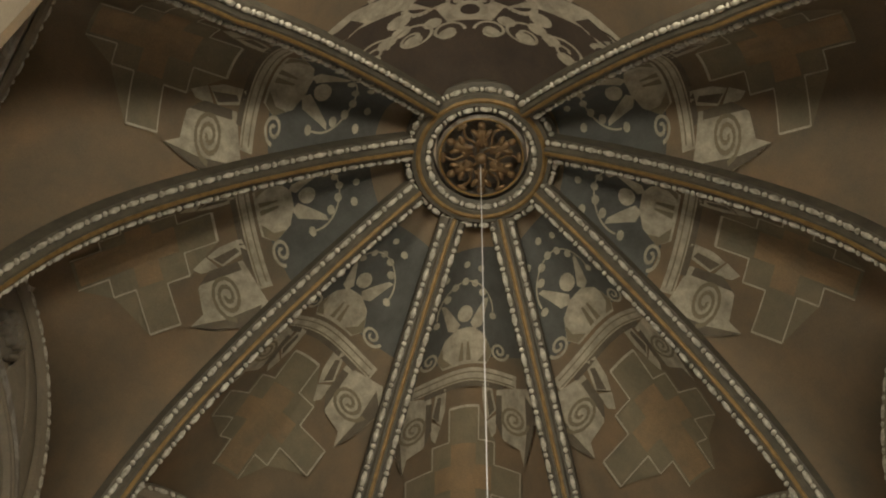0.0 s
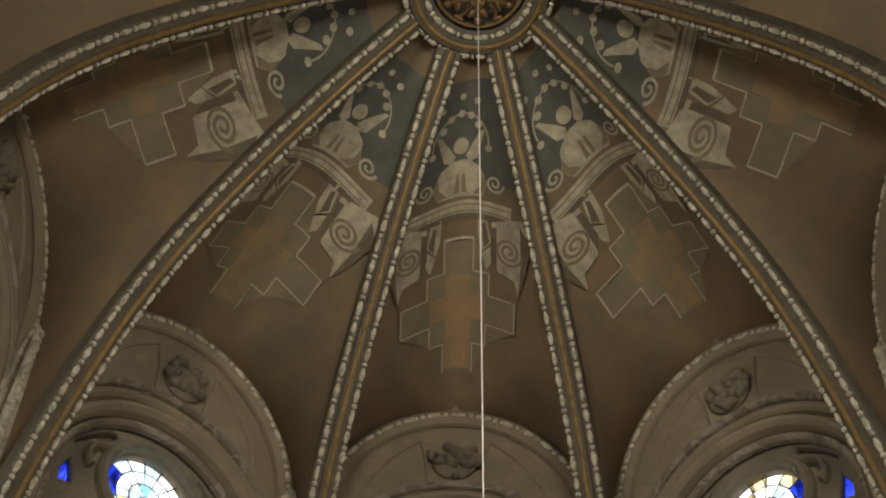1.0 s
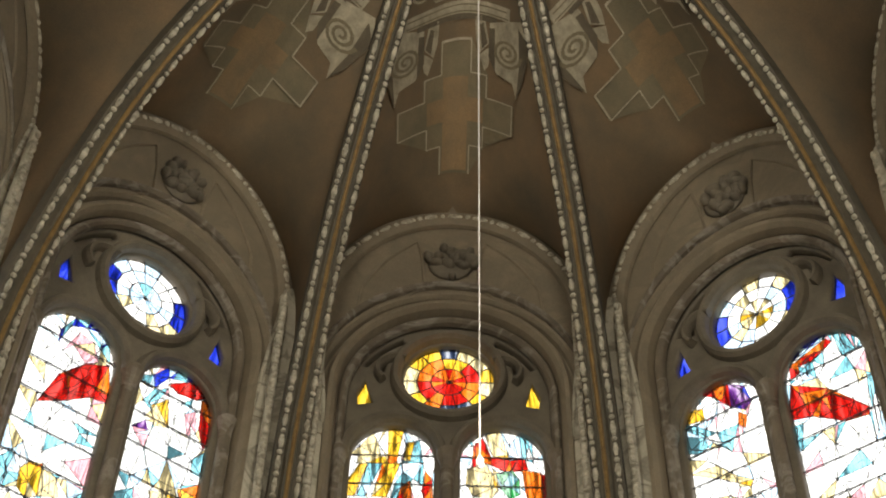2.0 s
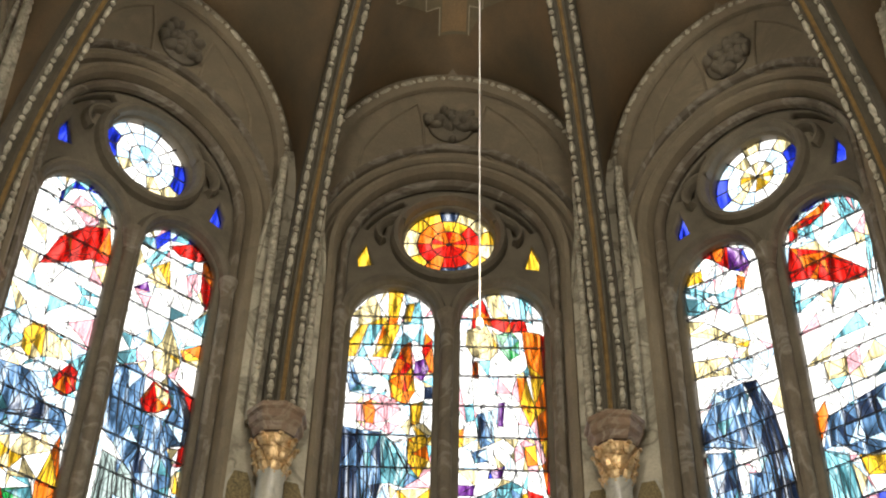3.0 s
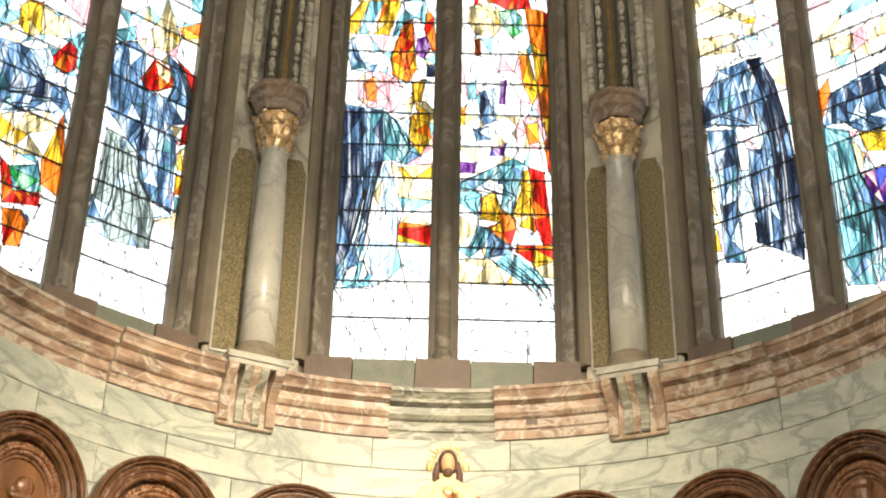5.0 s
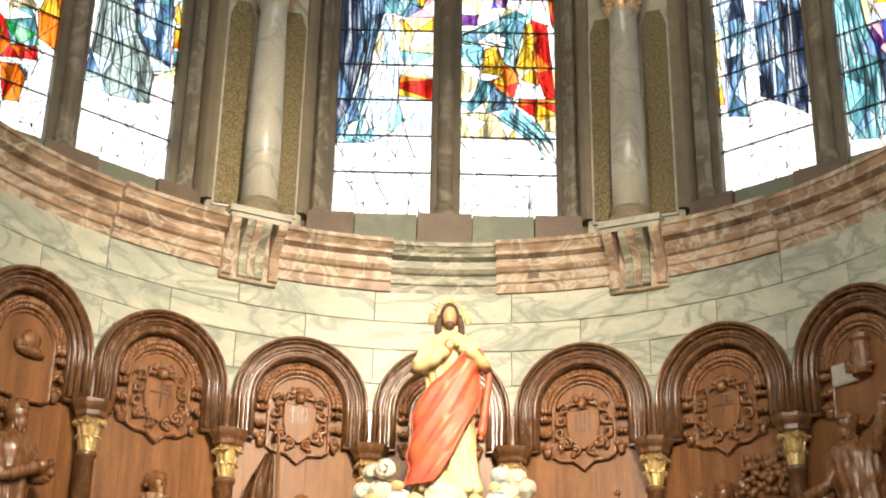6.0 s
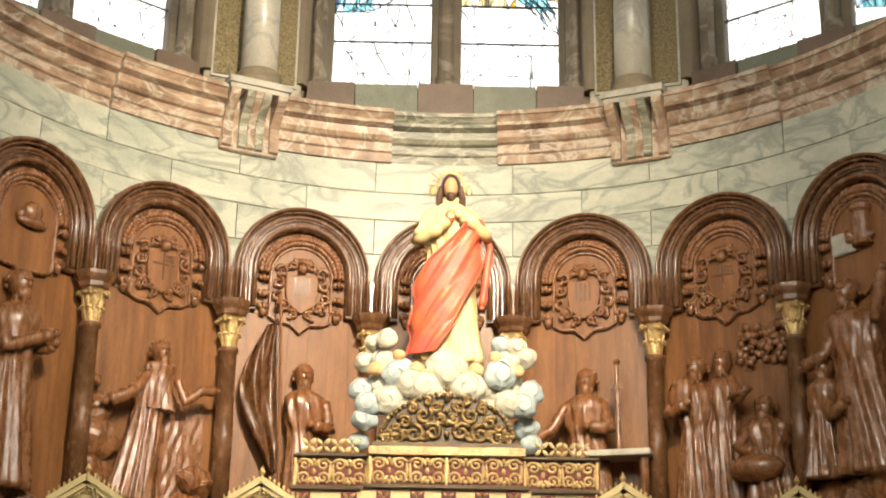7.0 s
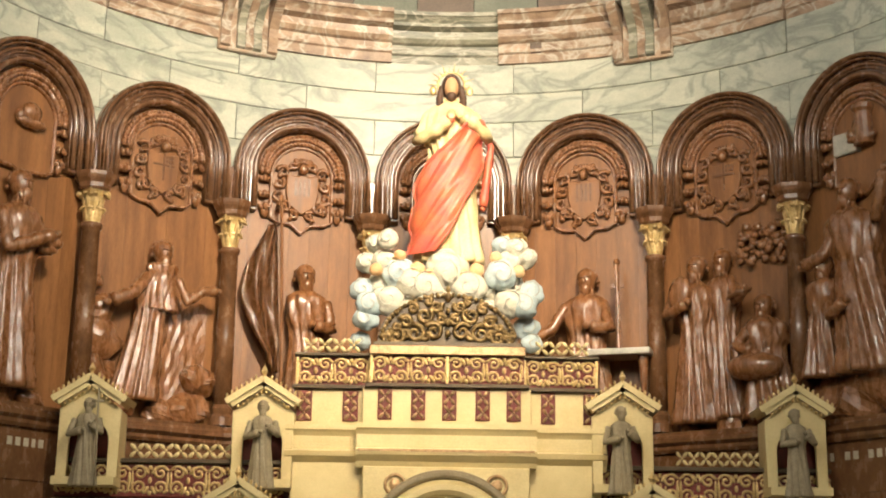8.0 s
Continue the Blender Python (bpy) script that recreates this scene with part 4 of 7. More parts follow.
# ---- ribs, ring and vault ----
RIB = [(5.72, 11.32), (5.7, 12.2), (5.6, 13.1), (5.4, 14.0), (5.1, 15.0), (4.76, 15.9), (4.3, 16.75), (3.75, 17.5), (3.1, 18.25), (2.4, 18.95), (1.7, 19.58), (1.0, 20.12)]


def rib_at(t):
    """Radius and height along a rib, t from 0 at the capital to 1 at the ring."""
    x = t * (len(RIB) - 1)
    i = min(int(x), len(RIB) - 2)
    f = x - i
    g = lambda j: RIB[max(0, min(len(RIB) - 1, j))]
    out = []
    for c in (0, 1):
        p0, p1, p2, p3 = g(i - 1)[c], g(i)[c], g(i + 1)[c], g(i + 2)[c]
        out.append(0.5 * (2 * p1 + (p2 - p0) * f + (2 * p0 - 5 * p1 + 4 * p2 - p3) * f * f + (3 * p1 - p0 - 3 * p2 + p3) * f ** 3))
    return out


LEAN = Vector((0.16, -0.1, 0))       # the ring stands a little off the middle of the bays


def rib_point(deg, t):
    r, z = rib_at(t)
    if abs(deg) > 120:               # the ribs beside the chancel arch reach further out
        r += 0.3 * max(0.0, 16.9 - z)
    return Vector((AX + r * math.sin(radians(deg)) + LEAN.x * t * t, VY + r * math.cos(radians(deg)) + LEAN.y * t * t, z))


RIBS = (-140, -100, -60, -20, 20, 60, 100, 140)


def rib_side(deg):
    tang = Vector((math.cos(radians(deg)), -math.sin(radians(deg)), 0))

    def side(i, t):
        o = t.cross(tang).normalized()
        inward = Vector((-math.sin(radians(deg)), -math.cos(radians(deg)), -0.4))
        return tang, o if o.dot(inward) > 0 else -o
    return side


def bead_row(bm, path, axes, off, out, length, wide, tall):
    """Carved leaf beads laid end to end along a path."""
    walkd, total = [0.0], 0.0
    for a, b in zip(path, path[1:]):
        total += (b - a).length
        walkd.append(total)

    def at(d):
        for i in range(len(path) - 1):
            if walkd[i + 1] >= d:
                f = (d - walkd[i]) / max(walkd[i + 1] - walkd[i], 1e-6)
                return path[i].lerp(path[i + 1], f), (path[i + 1] - path[i]).normalized(), i
        return path[-1], (path[-1] - path[-2]).normalized(), len(path) - 2
    d, small = length / 2, False
    rng = random.Random(int(total * 1000))
    while d < total:
        ln = length * (0.34 if small else 1.0) * rng.uniform(0.85, 1.1)
        p, t, i = at(d)
        a, o = axes(i, t)
        m = Matrix((a, t, o)).transposed()
        ball(bm, p + a * off + o * out, (wide * rng.uniform(0.85, 1.1), ln * 0.5, tall), 6, 4, turn=m)
        small = not small
        d += ln * 0.5 + length * (0.34 if small else 1.0) * 0.5


for deg in RIBS:
    path = [rib_point(deg, i / 48) for i in range(49)]
    axes = rib_side(deg)
    rib = empty("vault_rib", None, "vault rib with white carved leaf borders and a gilded roll", "rib", "vault ribs")
    b = bmesh.new()
    sweep(b, path, [(-0.19, -0.18), (-0.19, 0.0), (-0.15, 0.035), (-0.085, 0.04), (-0.06, 0.1), (0.06, 0.1), (0.085, 0.04), (0.15, 0.035), (0.19, 0.0), (0.19, -0.18)], axes)
    part("rib_core", b, GREENRIB, rib)
    b = bmesh.new()
    sweep(b, path, [(0.03 * math.cos(q * math.pi / 4), 0.105 + 0.03 * math.sin(q * math.pi / 4)) for q in range(8)], axes)
    part("gilded_roll", b, GOLDLINE, rib)
    for s in (-1, 1):
        b = bmesh.new()
        bead_row(b, path, axes, s * 0.142, 0.04, 0.23, 0.04, 0.036)
        part("leaf_border", b, WHITEBEAD, rib, "white carved leaf border", smooth=True)


def formeret(half, crown, n=40, spring=15.7, foot=11.4):
    """The wall arch of a bay in its own frame: (along, height), from foot to foot."""
    legs = [(half, foot + (spring - foot) * i / 8) for i in range(8)]
    top = arc(0, spring, half, 0, 180, n - 16, crown - spring)
    return legs + top + [(-x, z) for x, z in reversed(legs)]


def half_arch(half, crown, t, spring=15.7, foot=11.4):
    if t < 0.4:
        return half, foot + (spring - foot) * t / 0.4
    a = radians(90 * (t - 0.4) / 0.6)
    return half * math.cos(a), spring + (crown - spring) * math.sin(a)


CROWN_Z, RING_Z = 18.12, 20.2


def cell_point(deg, spread, dist, half, side, t, f):
    """A point of the vault cell: t from the capital up to the ring, f from the rib to the middle of the bay."""
    p = bay(deg).inverted() @ rib_point(deg + side * spread, t)
    split = 0.64
    if t <= split:
        s, z = half_arch(half, CROWN_Z, t / split)
        q = Vector((side * s, dist, z))
    else:
        g = (t - split) / (1 - split)
        q = Vector((0, dist + (1.05 - dist) * g, CROWN_Z + (RING_Z + 0.15 - CROWN_Z) * (1 - (1 - g) ** 1.35)))
        q += (bay(deg).to_3x3().inverted() @ LEAN) * g
    k = max(0.0, min(1.0, (t - 0.4) / 0.3))
    g = (1 - f) + ((1 - f) ** 2 - (1 - f)) * k * k * (3 - 2 * k)
    return Vector((p.x + (q.x - p.x) * f, q.y + (p.y - q.y) * g, q.z + (p.z - q.z) * g + 0.06))


def vault_cell(deg, spread, dist, half):
    b = bmesh.new()
    nt, nf = 40, 10
    for side in (-1, 1):
        g = [[b.verts.new(cell_point(deg, spread, dist, half, side, i / nt, j / nf)) for j in range(nf + 1)] for i in range(nt + 1)]
        for i in range(nt):
            for j in range(nf):
                q = (g[i][j], g[i][j + 1], g[i + 1][j + 1], g[i + 1][j])
                b.faces.new(q if side > 0 else q[::-1])
    bmesh.ops.remove_doubles(b, verts=b.verts, dist=0.002)
    ob = part("vault_cell", b, PLASTER, smooth=True)
    ob.matrix_basis = bay(deg)
    return tagged(ob, "painted brown plaster vault cell", "vault", "vault cells", "structure")


CELLS = {}
for k in range(-3, 4):
    CELLS[k] = vault_cell(STEP * k, 20, WALL_A + 0.05, HALF - 0.05)
CELLS["west"] = vault_cell(180, 40, 4.6, 3.6)

for k in range(-3, 4):
    wr = empty("wall_rib", bay(STEP * k), "arched wall rib with carved leaf border", "rib", "wall ribs")
    path = [Vector((x, WALL_A - 0.02, z)) for x, z in formeret(1.93, CROWN_Z - 0.12)]
    b = bmesh.new()
    sweep(b, path, [(-0.16, 0.0), (-0.14, 0.06), (-0.05, 0.1), (0.05, 0.1), (0.14, 0.06), (0.16, 0.0)], face_side)
    part("rib_core", b, STONE, wr)
    b = bmesh.new()
    bead_row(b, path, face_side, 0.0, 0.09, 0.28, 0.055, 0.04)
    part("leaf_border", b, WHITEBEAD, wr, smooth=True)
    b = bmesh.new()
    path = [Vector((x, WALL_A - 0.01, z)) for x, z in arc(0, SPRING + 0.2, 1.82, 0, 180, 30, 1.86)]
    sweep(b, path, half_round(0.06, 0.11), face_side)
    part("outer_roll", b, SHADESTONE, wr)

# ---- ring and boss ----
boss = empty("vault_boss", Matrix.Translation((AX + 0.2, VY - 0.1, 0.56)) @ Matrix.Diagonal((0.9, 0.9, 1, 1)), "round vault boss with a gilded openwork rosette", "boss")
circle = lambda r, z, n=48: [Vector((r * math.cos(2 * math.pi * i / n), r * math.sin(2 * math.pi * i / n), z)) for i in range(n)]


def ring_axes(i, t):
    o = Vector((0, 0, -1))
    return t.cross(o), o


b = bmesh.new()
sweep(b, circle(1.0, 19.75), [(-0.26, -0.2), (-0.26, 0.05), (-0.14, 0.1), (-0.1, 0.16), (0.1, 0.16), (0.14, 0.1), (0.24, 0.05), (0.24, -0.2)], ring_axes, closed=True)
part("ring_core", b, GREENRIB, boss)
b = bmesh.new()
sweep(b, circle(1.0, 19.62), [(0.05 * math.cos(q * math.pi / 4), 0.05 * math.sin(q * math.pi / 4)) for q in range(8)], ring_axes, closed=True)
part("gilded_roll", b, GOLDLINE, boss)
for r in (0.84, 1.17):
    b = bmesh.new()
    c = circle(r, 19.66, 96)
    bead_row(b, c + [c[0]], ring_axes, 0, 0.03, 0.21, 0.05, 0.05)
    part("leaf_border", b, WHITEBEAD, boss, smooth=True)
b = bmesh.new()
lathe(b, [(0.72, 20.1), (0.72, 19.72), (0.66, 19.68), (0.66, 20.1)], 40, cap=False)
lathe(b, [(0.7, 20.05), (0.7, 20.1)], 40)
part("drum", b, SHADESTONE, boss)

# ---- cable that hangs from the boss ----
b = bmesh.new()
tube(b, [(0, 0, 20.2), (0.0, 0, 15), (0, 0, 11), (0, 0, 8.4)], 0.0065, 6)
lathe(b, [(0.012, 8.34), (0.03, 8.36), (0.03, 8.42), (0.012, 8.46)], 8)
ob = part("hanging_cable", b, IRON)
ob.matrix_basis = pose(AX + 0.19, VY, 0)
tagged(ob, "thin pale steel cable hanging from the vault boss", "cable")


# ---- columns between the windows, and the corbels under them ----
def apse_column(deg):
    m = Matrix.Translation((AX + 5.745 * math.sin(radians(deg)), VY + 5.745 * math.cos(radians(deg)), 0)) @ pose(0, 0, 0, 0, 0, -deg)
    c = empty("column", m, "grey-white marble column with a gilded leaf capital", "column", "apse columns")
    b = bmesh.new()
    lathe(b, [(0.27, 7.84), (0.27, 7.9), (0.25, 7.92), (0.25, 7.97), (0.22, 8.0), (0.24, 8.05), (0.2, 8.1)], 24)
    part("base", b, STONE, c)
    b = bmesh.new()
    lathe(b, [(0.19, 8.1), (0.186, 9.0), (0.165, 10.0), (0.15, 10.52), (0.17, 10.54), (0.17, 10.58)], 28)
    part("shaft", b, COLUMN, c, smooth=True)
    b = bmesh.new()
    lathe(b, [(0.15, 10.58), (0.155, 10.75), (0.19, 10.95), (0.25, 11.06)], 20)
    for row, (z, r, n, h) in enumerate(((10.66, 0.165, 8, 0.15), (10.82, 0.19, 8, 0.16), (10.98, 0.235, 8, 0.12))):
        for i in range(n):
            a = 2 * math.pi * (i + row * 0.5) / n
            ball(b, (r * math.cos(a), r * math.sin(a), z), (0.034, 0.062, h * 0.62), 6, 5, turn=Matrix.Rotation(a, 3, "Z") @ Matrix.Rotation(0.35, 3, "Y"))
            ball(b, ((r + 0.045) * math.cos(a), (r + 0.045) * math.sin(a), z + h * 0.45), (0.028, 0.04, 0.025), 6, 4, turn=Matrix.Rotation(a, 3, "Z"))
    part("capital", b, mat("pale_gilded_leaf", (0.95, 0.74, 0.42), (0.45, 0.24, 0.09), 0.3, 0.7, scale=22, bump=0.6), c, "gilded carved leaf capital").location.z = -0.06
    b = bmesh.new()
    lathe(b, [(0.25, 11.1), (0.27, 11.13), (0.29, 11.2), (0.33, 11.24), (0.33, 11.34), (0.365, 11.37), (0.365, 11.43)], 8)
    part("abacus", b, ABACUS, c, "eight-sided brown stone abacus").location.z = -0.06
    # two round shafts with carved bands on either side of the rib, above the capital
    for s in (-1, 1):
        b = bmesh.new()
        path = [Vector((s * 0.3, 0.13, 11.32 + 4.4 * i / 20)) for i in range(21)]
        tube(b, path, 0.06, 8)
        part("side_shaft", b, PIER, c)
        b = bmesh.new()
        bead_row(b, path, face_side, 0, 0.05, 0.2, 0.05, 0.035)
        part("leaf_border", b, WHITEBEAD, c, smooth=True)
    return c


for deg in (-100, -60, -20, 20, 60, 100):
    apse_column(deg)


def pier(deg):
    """The flat pier behind a column: inset gold mosaic panels framed by pale fillets."""
    m = Matrix.Translation((AX + 5.745 * math.sin(radians(deg)), VY + 5.745 * math.cos(radians(deg)), 0)) @ pose(0, 0, 0, 0, 0, -deg)
    p = empty("pier", m, "grey stone pier with framed gold mosaic panels behind a column", "pier", "piers", "structure")
    b = bmesh.new()
    box(b, -0.53, 0.53, 0.26, 0.75, 7.8, 13.6)
    top = box(b, -0.53, 0.53, 0.26, 0.75, 13.6, 16.2)
    for v in top[4:]:
        v.co.x *= 0.45
        v.co.y += 0.12
    bmesh.ops.bevel(b, geom=b.edges[:], offset=0.02, segments=2, affect="EDGES")
    part("pier_body", b, PIER, p)
    for s in (-1, 1):
        x = s * 0.3
        for name, material, grow, d in (("fillet", COLUMN, 0.03, 0.03), ("mosaic_panel", MOSAIC, 0.0, 0.045)):
            w = 0.135 + grow
            pts2 = [(x - w, 8.14 - grow), (x + w, 8.14 - grow), (x + w, 10.5 + grow), (x + w * 0.55, 10.68 + grow), (x - w * 0.55, 10.68 + grow), (x - w, 10.5 + grow)]
            ob = part(name, plate(pts2, [], d, 0.005), material, p)
            ob.location = (0, 0.26 - d, 0)
        b = bmesh.new()
        tube(b, [(s * 0.5, 0.25, 8.2), (s * 0.5, 0.25, 13.6), (s * 0.23, 0.36, 16.1)], 0.035, 8)
        part("edge_roll", b, PIER, p)
    return p


for deg in (-100, -60, -20, 20, 60, 100):
    pier(deg)


def corbel(deg):
    c = empty("corbel", lowframe(deg, LR - 0.05), "rose and white marble corbel with a scrolled bracket", "corbel", "corbels")
    b = bmesh.new()
    box(b, -0.31, 0.31, -0.02, 0.5, 7.15, 7.78)
    bmesh.ops.bevel(b, geom=b.edges[:], offset=0.012, segments=1, affect="EDGES")
    part("block", b, ROSE, c)
    b = bmesh.new()
    box(b, -0.33, 0.33, -0.3, 0.45, 7.78, 7.85)
    box(b, -0.31, 0.31, -0.27, 0.4, 7.73, 7.78)
    part("slab", b, COLUMN, c, "pale marble slab")
    prof = [(0.0, 7.17), (-0.06, 7.2), (-0.07, 7.3), (-0.05, 7.42), (-0.06, 7.55), (-0.12, 7.68), (-0.2, 7.78), (-0.26, 7.86), (-0.28, 7.95), (0.0, 7.95)]
    prof = [(y, 7.17 + (z - 7.17) * 0.72) for y, z in prof]
    for x0, x1, mm in ((-0.3, -0.2, ROSE), (0.2, 0.3, ROSE), (-0.13, -0.045, GREENM), (0.045, 0.13, GREENM), (-0.04, 0.04, ROSE)):
        b = bmesh.new()
        l, r = [b.verts.new((x0, y, z)) for y, z in prof], [b.verts.new((x1, y, z)) for y, z in prof]
        b.faces.new(l), b.faces.new(r[::-1])
        for i in range(len(prof)):
            j = (i + 1) % len(prof)
            b.faces.new((l[j], l[i], r[i], r[j]))
        part("bracket", b, mm, c)
    return c


for deg in (-25.6, 25.6, -70, 70):
    corbel(deg)

# ---- gilded rosette of the boss ----
ROSETTE = mat("dark_bronze_gilding", (0.22, 0.135, 0.055), (0.1, 0.06, 0.028), 0.45, 0.5, scale=14, bump=0.4)
for i in range(6):
    b = bmesh.new()
    a = 2 * math.pi * i / 6 + 0.52
    m = Matrix.Rotation(a, 3, "Z")
    ball(b, m @ Vector((0.34, 0, 19.66)), (0.2, 0.1, 0.05), 8, 5, turn=m)
    for s in (-1, 1):
        ball(b, m @ Vector((0.42, s * 0.1, 19.64)), (0.1, 0.05, 0.045), 7, 4, turn=m @ Matrix.Rotation(s * 0.7, 3, "Z"))
        ball(b, m @ Vector((0.26, s * 0.07, 19.63)), (0.08, 0.035, 0.04), 7, 4, turn=m @ Matrix.Rotation(-s * 0.5, 3, "Z"))
    ball(b, m @ Vector((0.55, 0, 19.65)), (0.08, 0.07, 0.05), 7, 4, turn=m)
    part("rosette_leaf", b, ROSETTE, boss, "gilded carved leaf", smooth=True)
    b = bmesh.new()
    m2 = Matrix.Rotation(a + 0.52, 3, "Z")
    tube(b, [m2 @ Vector((0.1 + 0.1 * q, 0.05 * math.sin(q * 1.4), 19.67)) for q in range(6)], 0.025, 6)
    ball(b, m2 @ Vector((0.6, 0, 19.67)), (0.05, 0.1, 0.04), 7, 4, turn=m2)
    part("rosette_stem", b, ROSETTE, boss, smooth=True)
b = bmesh.new()
ball(b, (0, 0, 19.63), (0.1, 0.1, 0.06), 10, 6)
part("rosette_heart", b, ROSETTE, boss, "gilded button at the heart of the rosette", smooth=True)
b = bmesh.new()
sweep(b, circle(0.66, 19.66), [(0.02 * math.cos(q * math.pi / 3), 0.02 * math.sin(q * math.pi / 3)) for q in range(6)], ring_axes, closed=True)
part("inner_gilded_ring", b, GOLDLINE, boss)

# ---- painting on the vault cells ----
P_LIGHT = mat("pale_grey_fresco", (0.56, 0.49, 0.35), (0.27, 0.235, 0.165), 0.85, scale=4.5, bump=0.05)
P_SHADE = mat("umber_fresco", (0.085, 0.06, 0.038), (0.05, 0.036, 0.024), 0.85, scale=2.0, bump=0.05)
P_OLIVE = mat("olive_fresco", (0.265, 0.215, 0.13), (0.175, 0.15, 0.095), 0.85, scale=1.9, bump=0.05)
P_OCHRE = mat("ochre_fresco", (0.36, 0.235, 0.12), (0.22, 0.165, 0.095), 0.85, scale=2.2, bump=0.05)
P_MID = mat("brown_grey_fresco", (0.17, 0.138, 0.09), (0.11, 0.088, 0.058), 0.85, scale=3.5, bump=0.05)
P_BLUE = mat("slate_fresco", (0.125, 0.125, 0.105), (0.07, 0.068, 0.055), 0.85, scale=1.8, bump=0.05)
P_LINE = mat("cream_fresco_line", (0.58, 0.51, 0.37), (0.36, 0.31, 0.22), 0.85, scale=6, bump=0.05)


def tree_of(ob):
    me = ob.data
    return BVHTree.FromPolygons([v.co.copy() for v in me.vertices], [list(p.vertices) for p in me.polygons])


TREES = {ob.name: tree_of(ob) for ob in CELLS.values()}


def fresco(name, loops, material, lift, parents, bow=0.4):
    """Flat shapes in the plan of a vault cell, laid on its curved face; the rows bow towards the ribs."""
    b = bmesh.new()
    for loop in loops:
        try:
            b.faces.new([b.verts.new((s, q, 0)) for s, q in loop])
        except ValueError:
            pass
    for _ in range(6):
        bmesh.ops.triangulate(b, faces=b.faces[:])
        long = [e for e in b.edges if e.calc_length() > 0.11]
        if not long:
            break
        bmesh.ops.subdivide_edges(b, edges=long, cuts=1)
    bmesh.ops.triangulate(b, faces=b.faces[:])
    for p in parents:
        laid, gone = b.copy(), []
        for v in laid.verts:
            hit = TREES[p.name].ray_cast(Vector((v.co.x, v.co.y - bow * v.co.x ** 2, 12.0)), Vector((0, 0, 1)))
            if hit[0] is None:
                gone.append(v)
            else:
                v.co = hit[0] + (hit[1] if hit[1].z < 0 else -hit[1]) * lift
        bmesh.ops.delete(laid, geom=gone, context="VERTS")
        part(name, laid, material, p)
    b.free()


def rect(s0, s1, q0, q1):
    return [(s0, q0), (s1, q0), (s1, q1), (s0, q1)]


def disc(s, q, r, n=14, rq=None):
    return [(s + r * math.cos(2 * math.pi * i / n), q + (rq or r) * math.sin(2 * math.pi * i / n)) for i in range(n)]


def ribbon(points, w):
    """Short quads along a line of points."""
    out = []
    for (x0, y0), (x1, y1) in zip(points, points[1:]):
        d = math.hypot(x1 - x0, y1 - y0) or 1
        nx, ny = -(y1 - y0) / d * w / 2, (x1 - x0) / d * w / 2
        out.append([(x0 + nx, y0 + ny), (x1 + nx, y1 + ny), (x1 - nx, y1 - ny), (x0 - nx, y0 - ny)])
    return out


def spiral(s, q, r, turns, flip=1, start=0.0, n=26):
    return [(s + flip * r * (1 - 0.86 * i / n) * math.cos(start + 2 * math.pi * turns * i / n), q + r * (1 - 0.86 * i / n) * math.sin(start + 2 * math.pi * turns * i / n)) for i in range(n + 1)]


mirror = lambda loops: loops + [[(-s, q) for s, q in l] for l in loops]
seven = [CELLS[k] for k in range(-3, 4)]
fresco("painted_field", [[(-0.5, 1.4), (0.5, 1.4), (0.95, 2.95), (-0.95, 2.95)]], P_BLUE, 0.008, seven, bow=0.6)
steps = [(0.24, 3.6), (0.24, 4.05), (0.49, 4.05), (0.49, 4.35), (0.86, 4.35), (0.86, 4.74), (0.45, 4.74), (0.45, 5.02), (0.24, 5.02), (0.24, 5.4)]
fresco("painted_cross", [[(s, q) for s, q in steps] + [(-s, q) for s, q in reversed(steps)]], P_OLIVE, 0.014, seven)
fresco("painted_cross_heart", [rect(-0.2, 0.2, 4.1, 5.36), rect(-0.44, -0.2, 4.38, 4.7), rect(0.2, 0.44, 4.38, 4.7)], P_OCHRE, 0.032, seven)
fresco("painted_cross_outline", mirror(ribbon(steps, 0.017)) + ribbon([(-0.24, 3.6), (0.24, 3.6)], 0.036), P_LINE, 0.045, seven)
fresco("painted_band", [rect(-0.78, 0.78, 3.08, 3.26)], P_LIGHT, 0.035, seven)
fresco("painted_band_shadow", [rect(-0.6, 0.6, 3.26, 3.34)], P_MID, 0.03, seven)
fresco("painted_shell", [[(-0.33, 3.03), (0.33, 3.03), (0.42, 2.86), (0.3, 2.62), (0.12, 2.52), (-0.12, 2.52), (-0.3, 2.62), (-0.42, 2.86)]], P_LIGHT, 0.014, seven)
fresco("painted_wings", mirror([[(0.08, 2.46), (0.3, 2.12), (0.36, 2.1), (0.26, 2.5), (0.14, 2.56)]]) + [disc(0, 2.32, 0.12)], P_LIGHT, 0.018, seven)
dots = [disc(0.3 * math.cos(a), 2.2 - 0.34 * math.sin(a), 0.055, 8) for a in (0.5, 1.05, 1.57, 2.1, 2.65)] + [disc(s, q, 0.05, 8) for s, q in ((-0.28, 1.75), (0.24, 1.7), (0.02, 1.62), (0.42, 2.35), (-0.42, 2.35))]
fresco("painted_leaves", dots, P_LIGHT, 0.014, seven)
fresco("painted_scrolls", mirror(ribbon(spiral(0.52, 2.82, 0.13, 1.6), 0.035)) + ribbon([(0.42 * math.cos(a / 10), 2.3 - 0.44 * math.sin(a / 10)) for a in range(0, 32)], 0.02), P_LIGHT, 0.016, seven)
console = [(0.5, 3.35), (0.92, 3.2), (1.05, 3.5), (0.98, 3.98), (0.9, 4.25), (0.84, 4.05), (0.62, 4.0), (0.5, 3.8)]
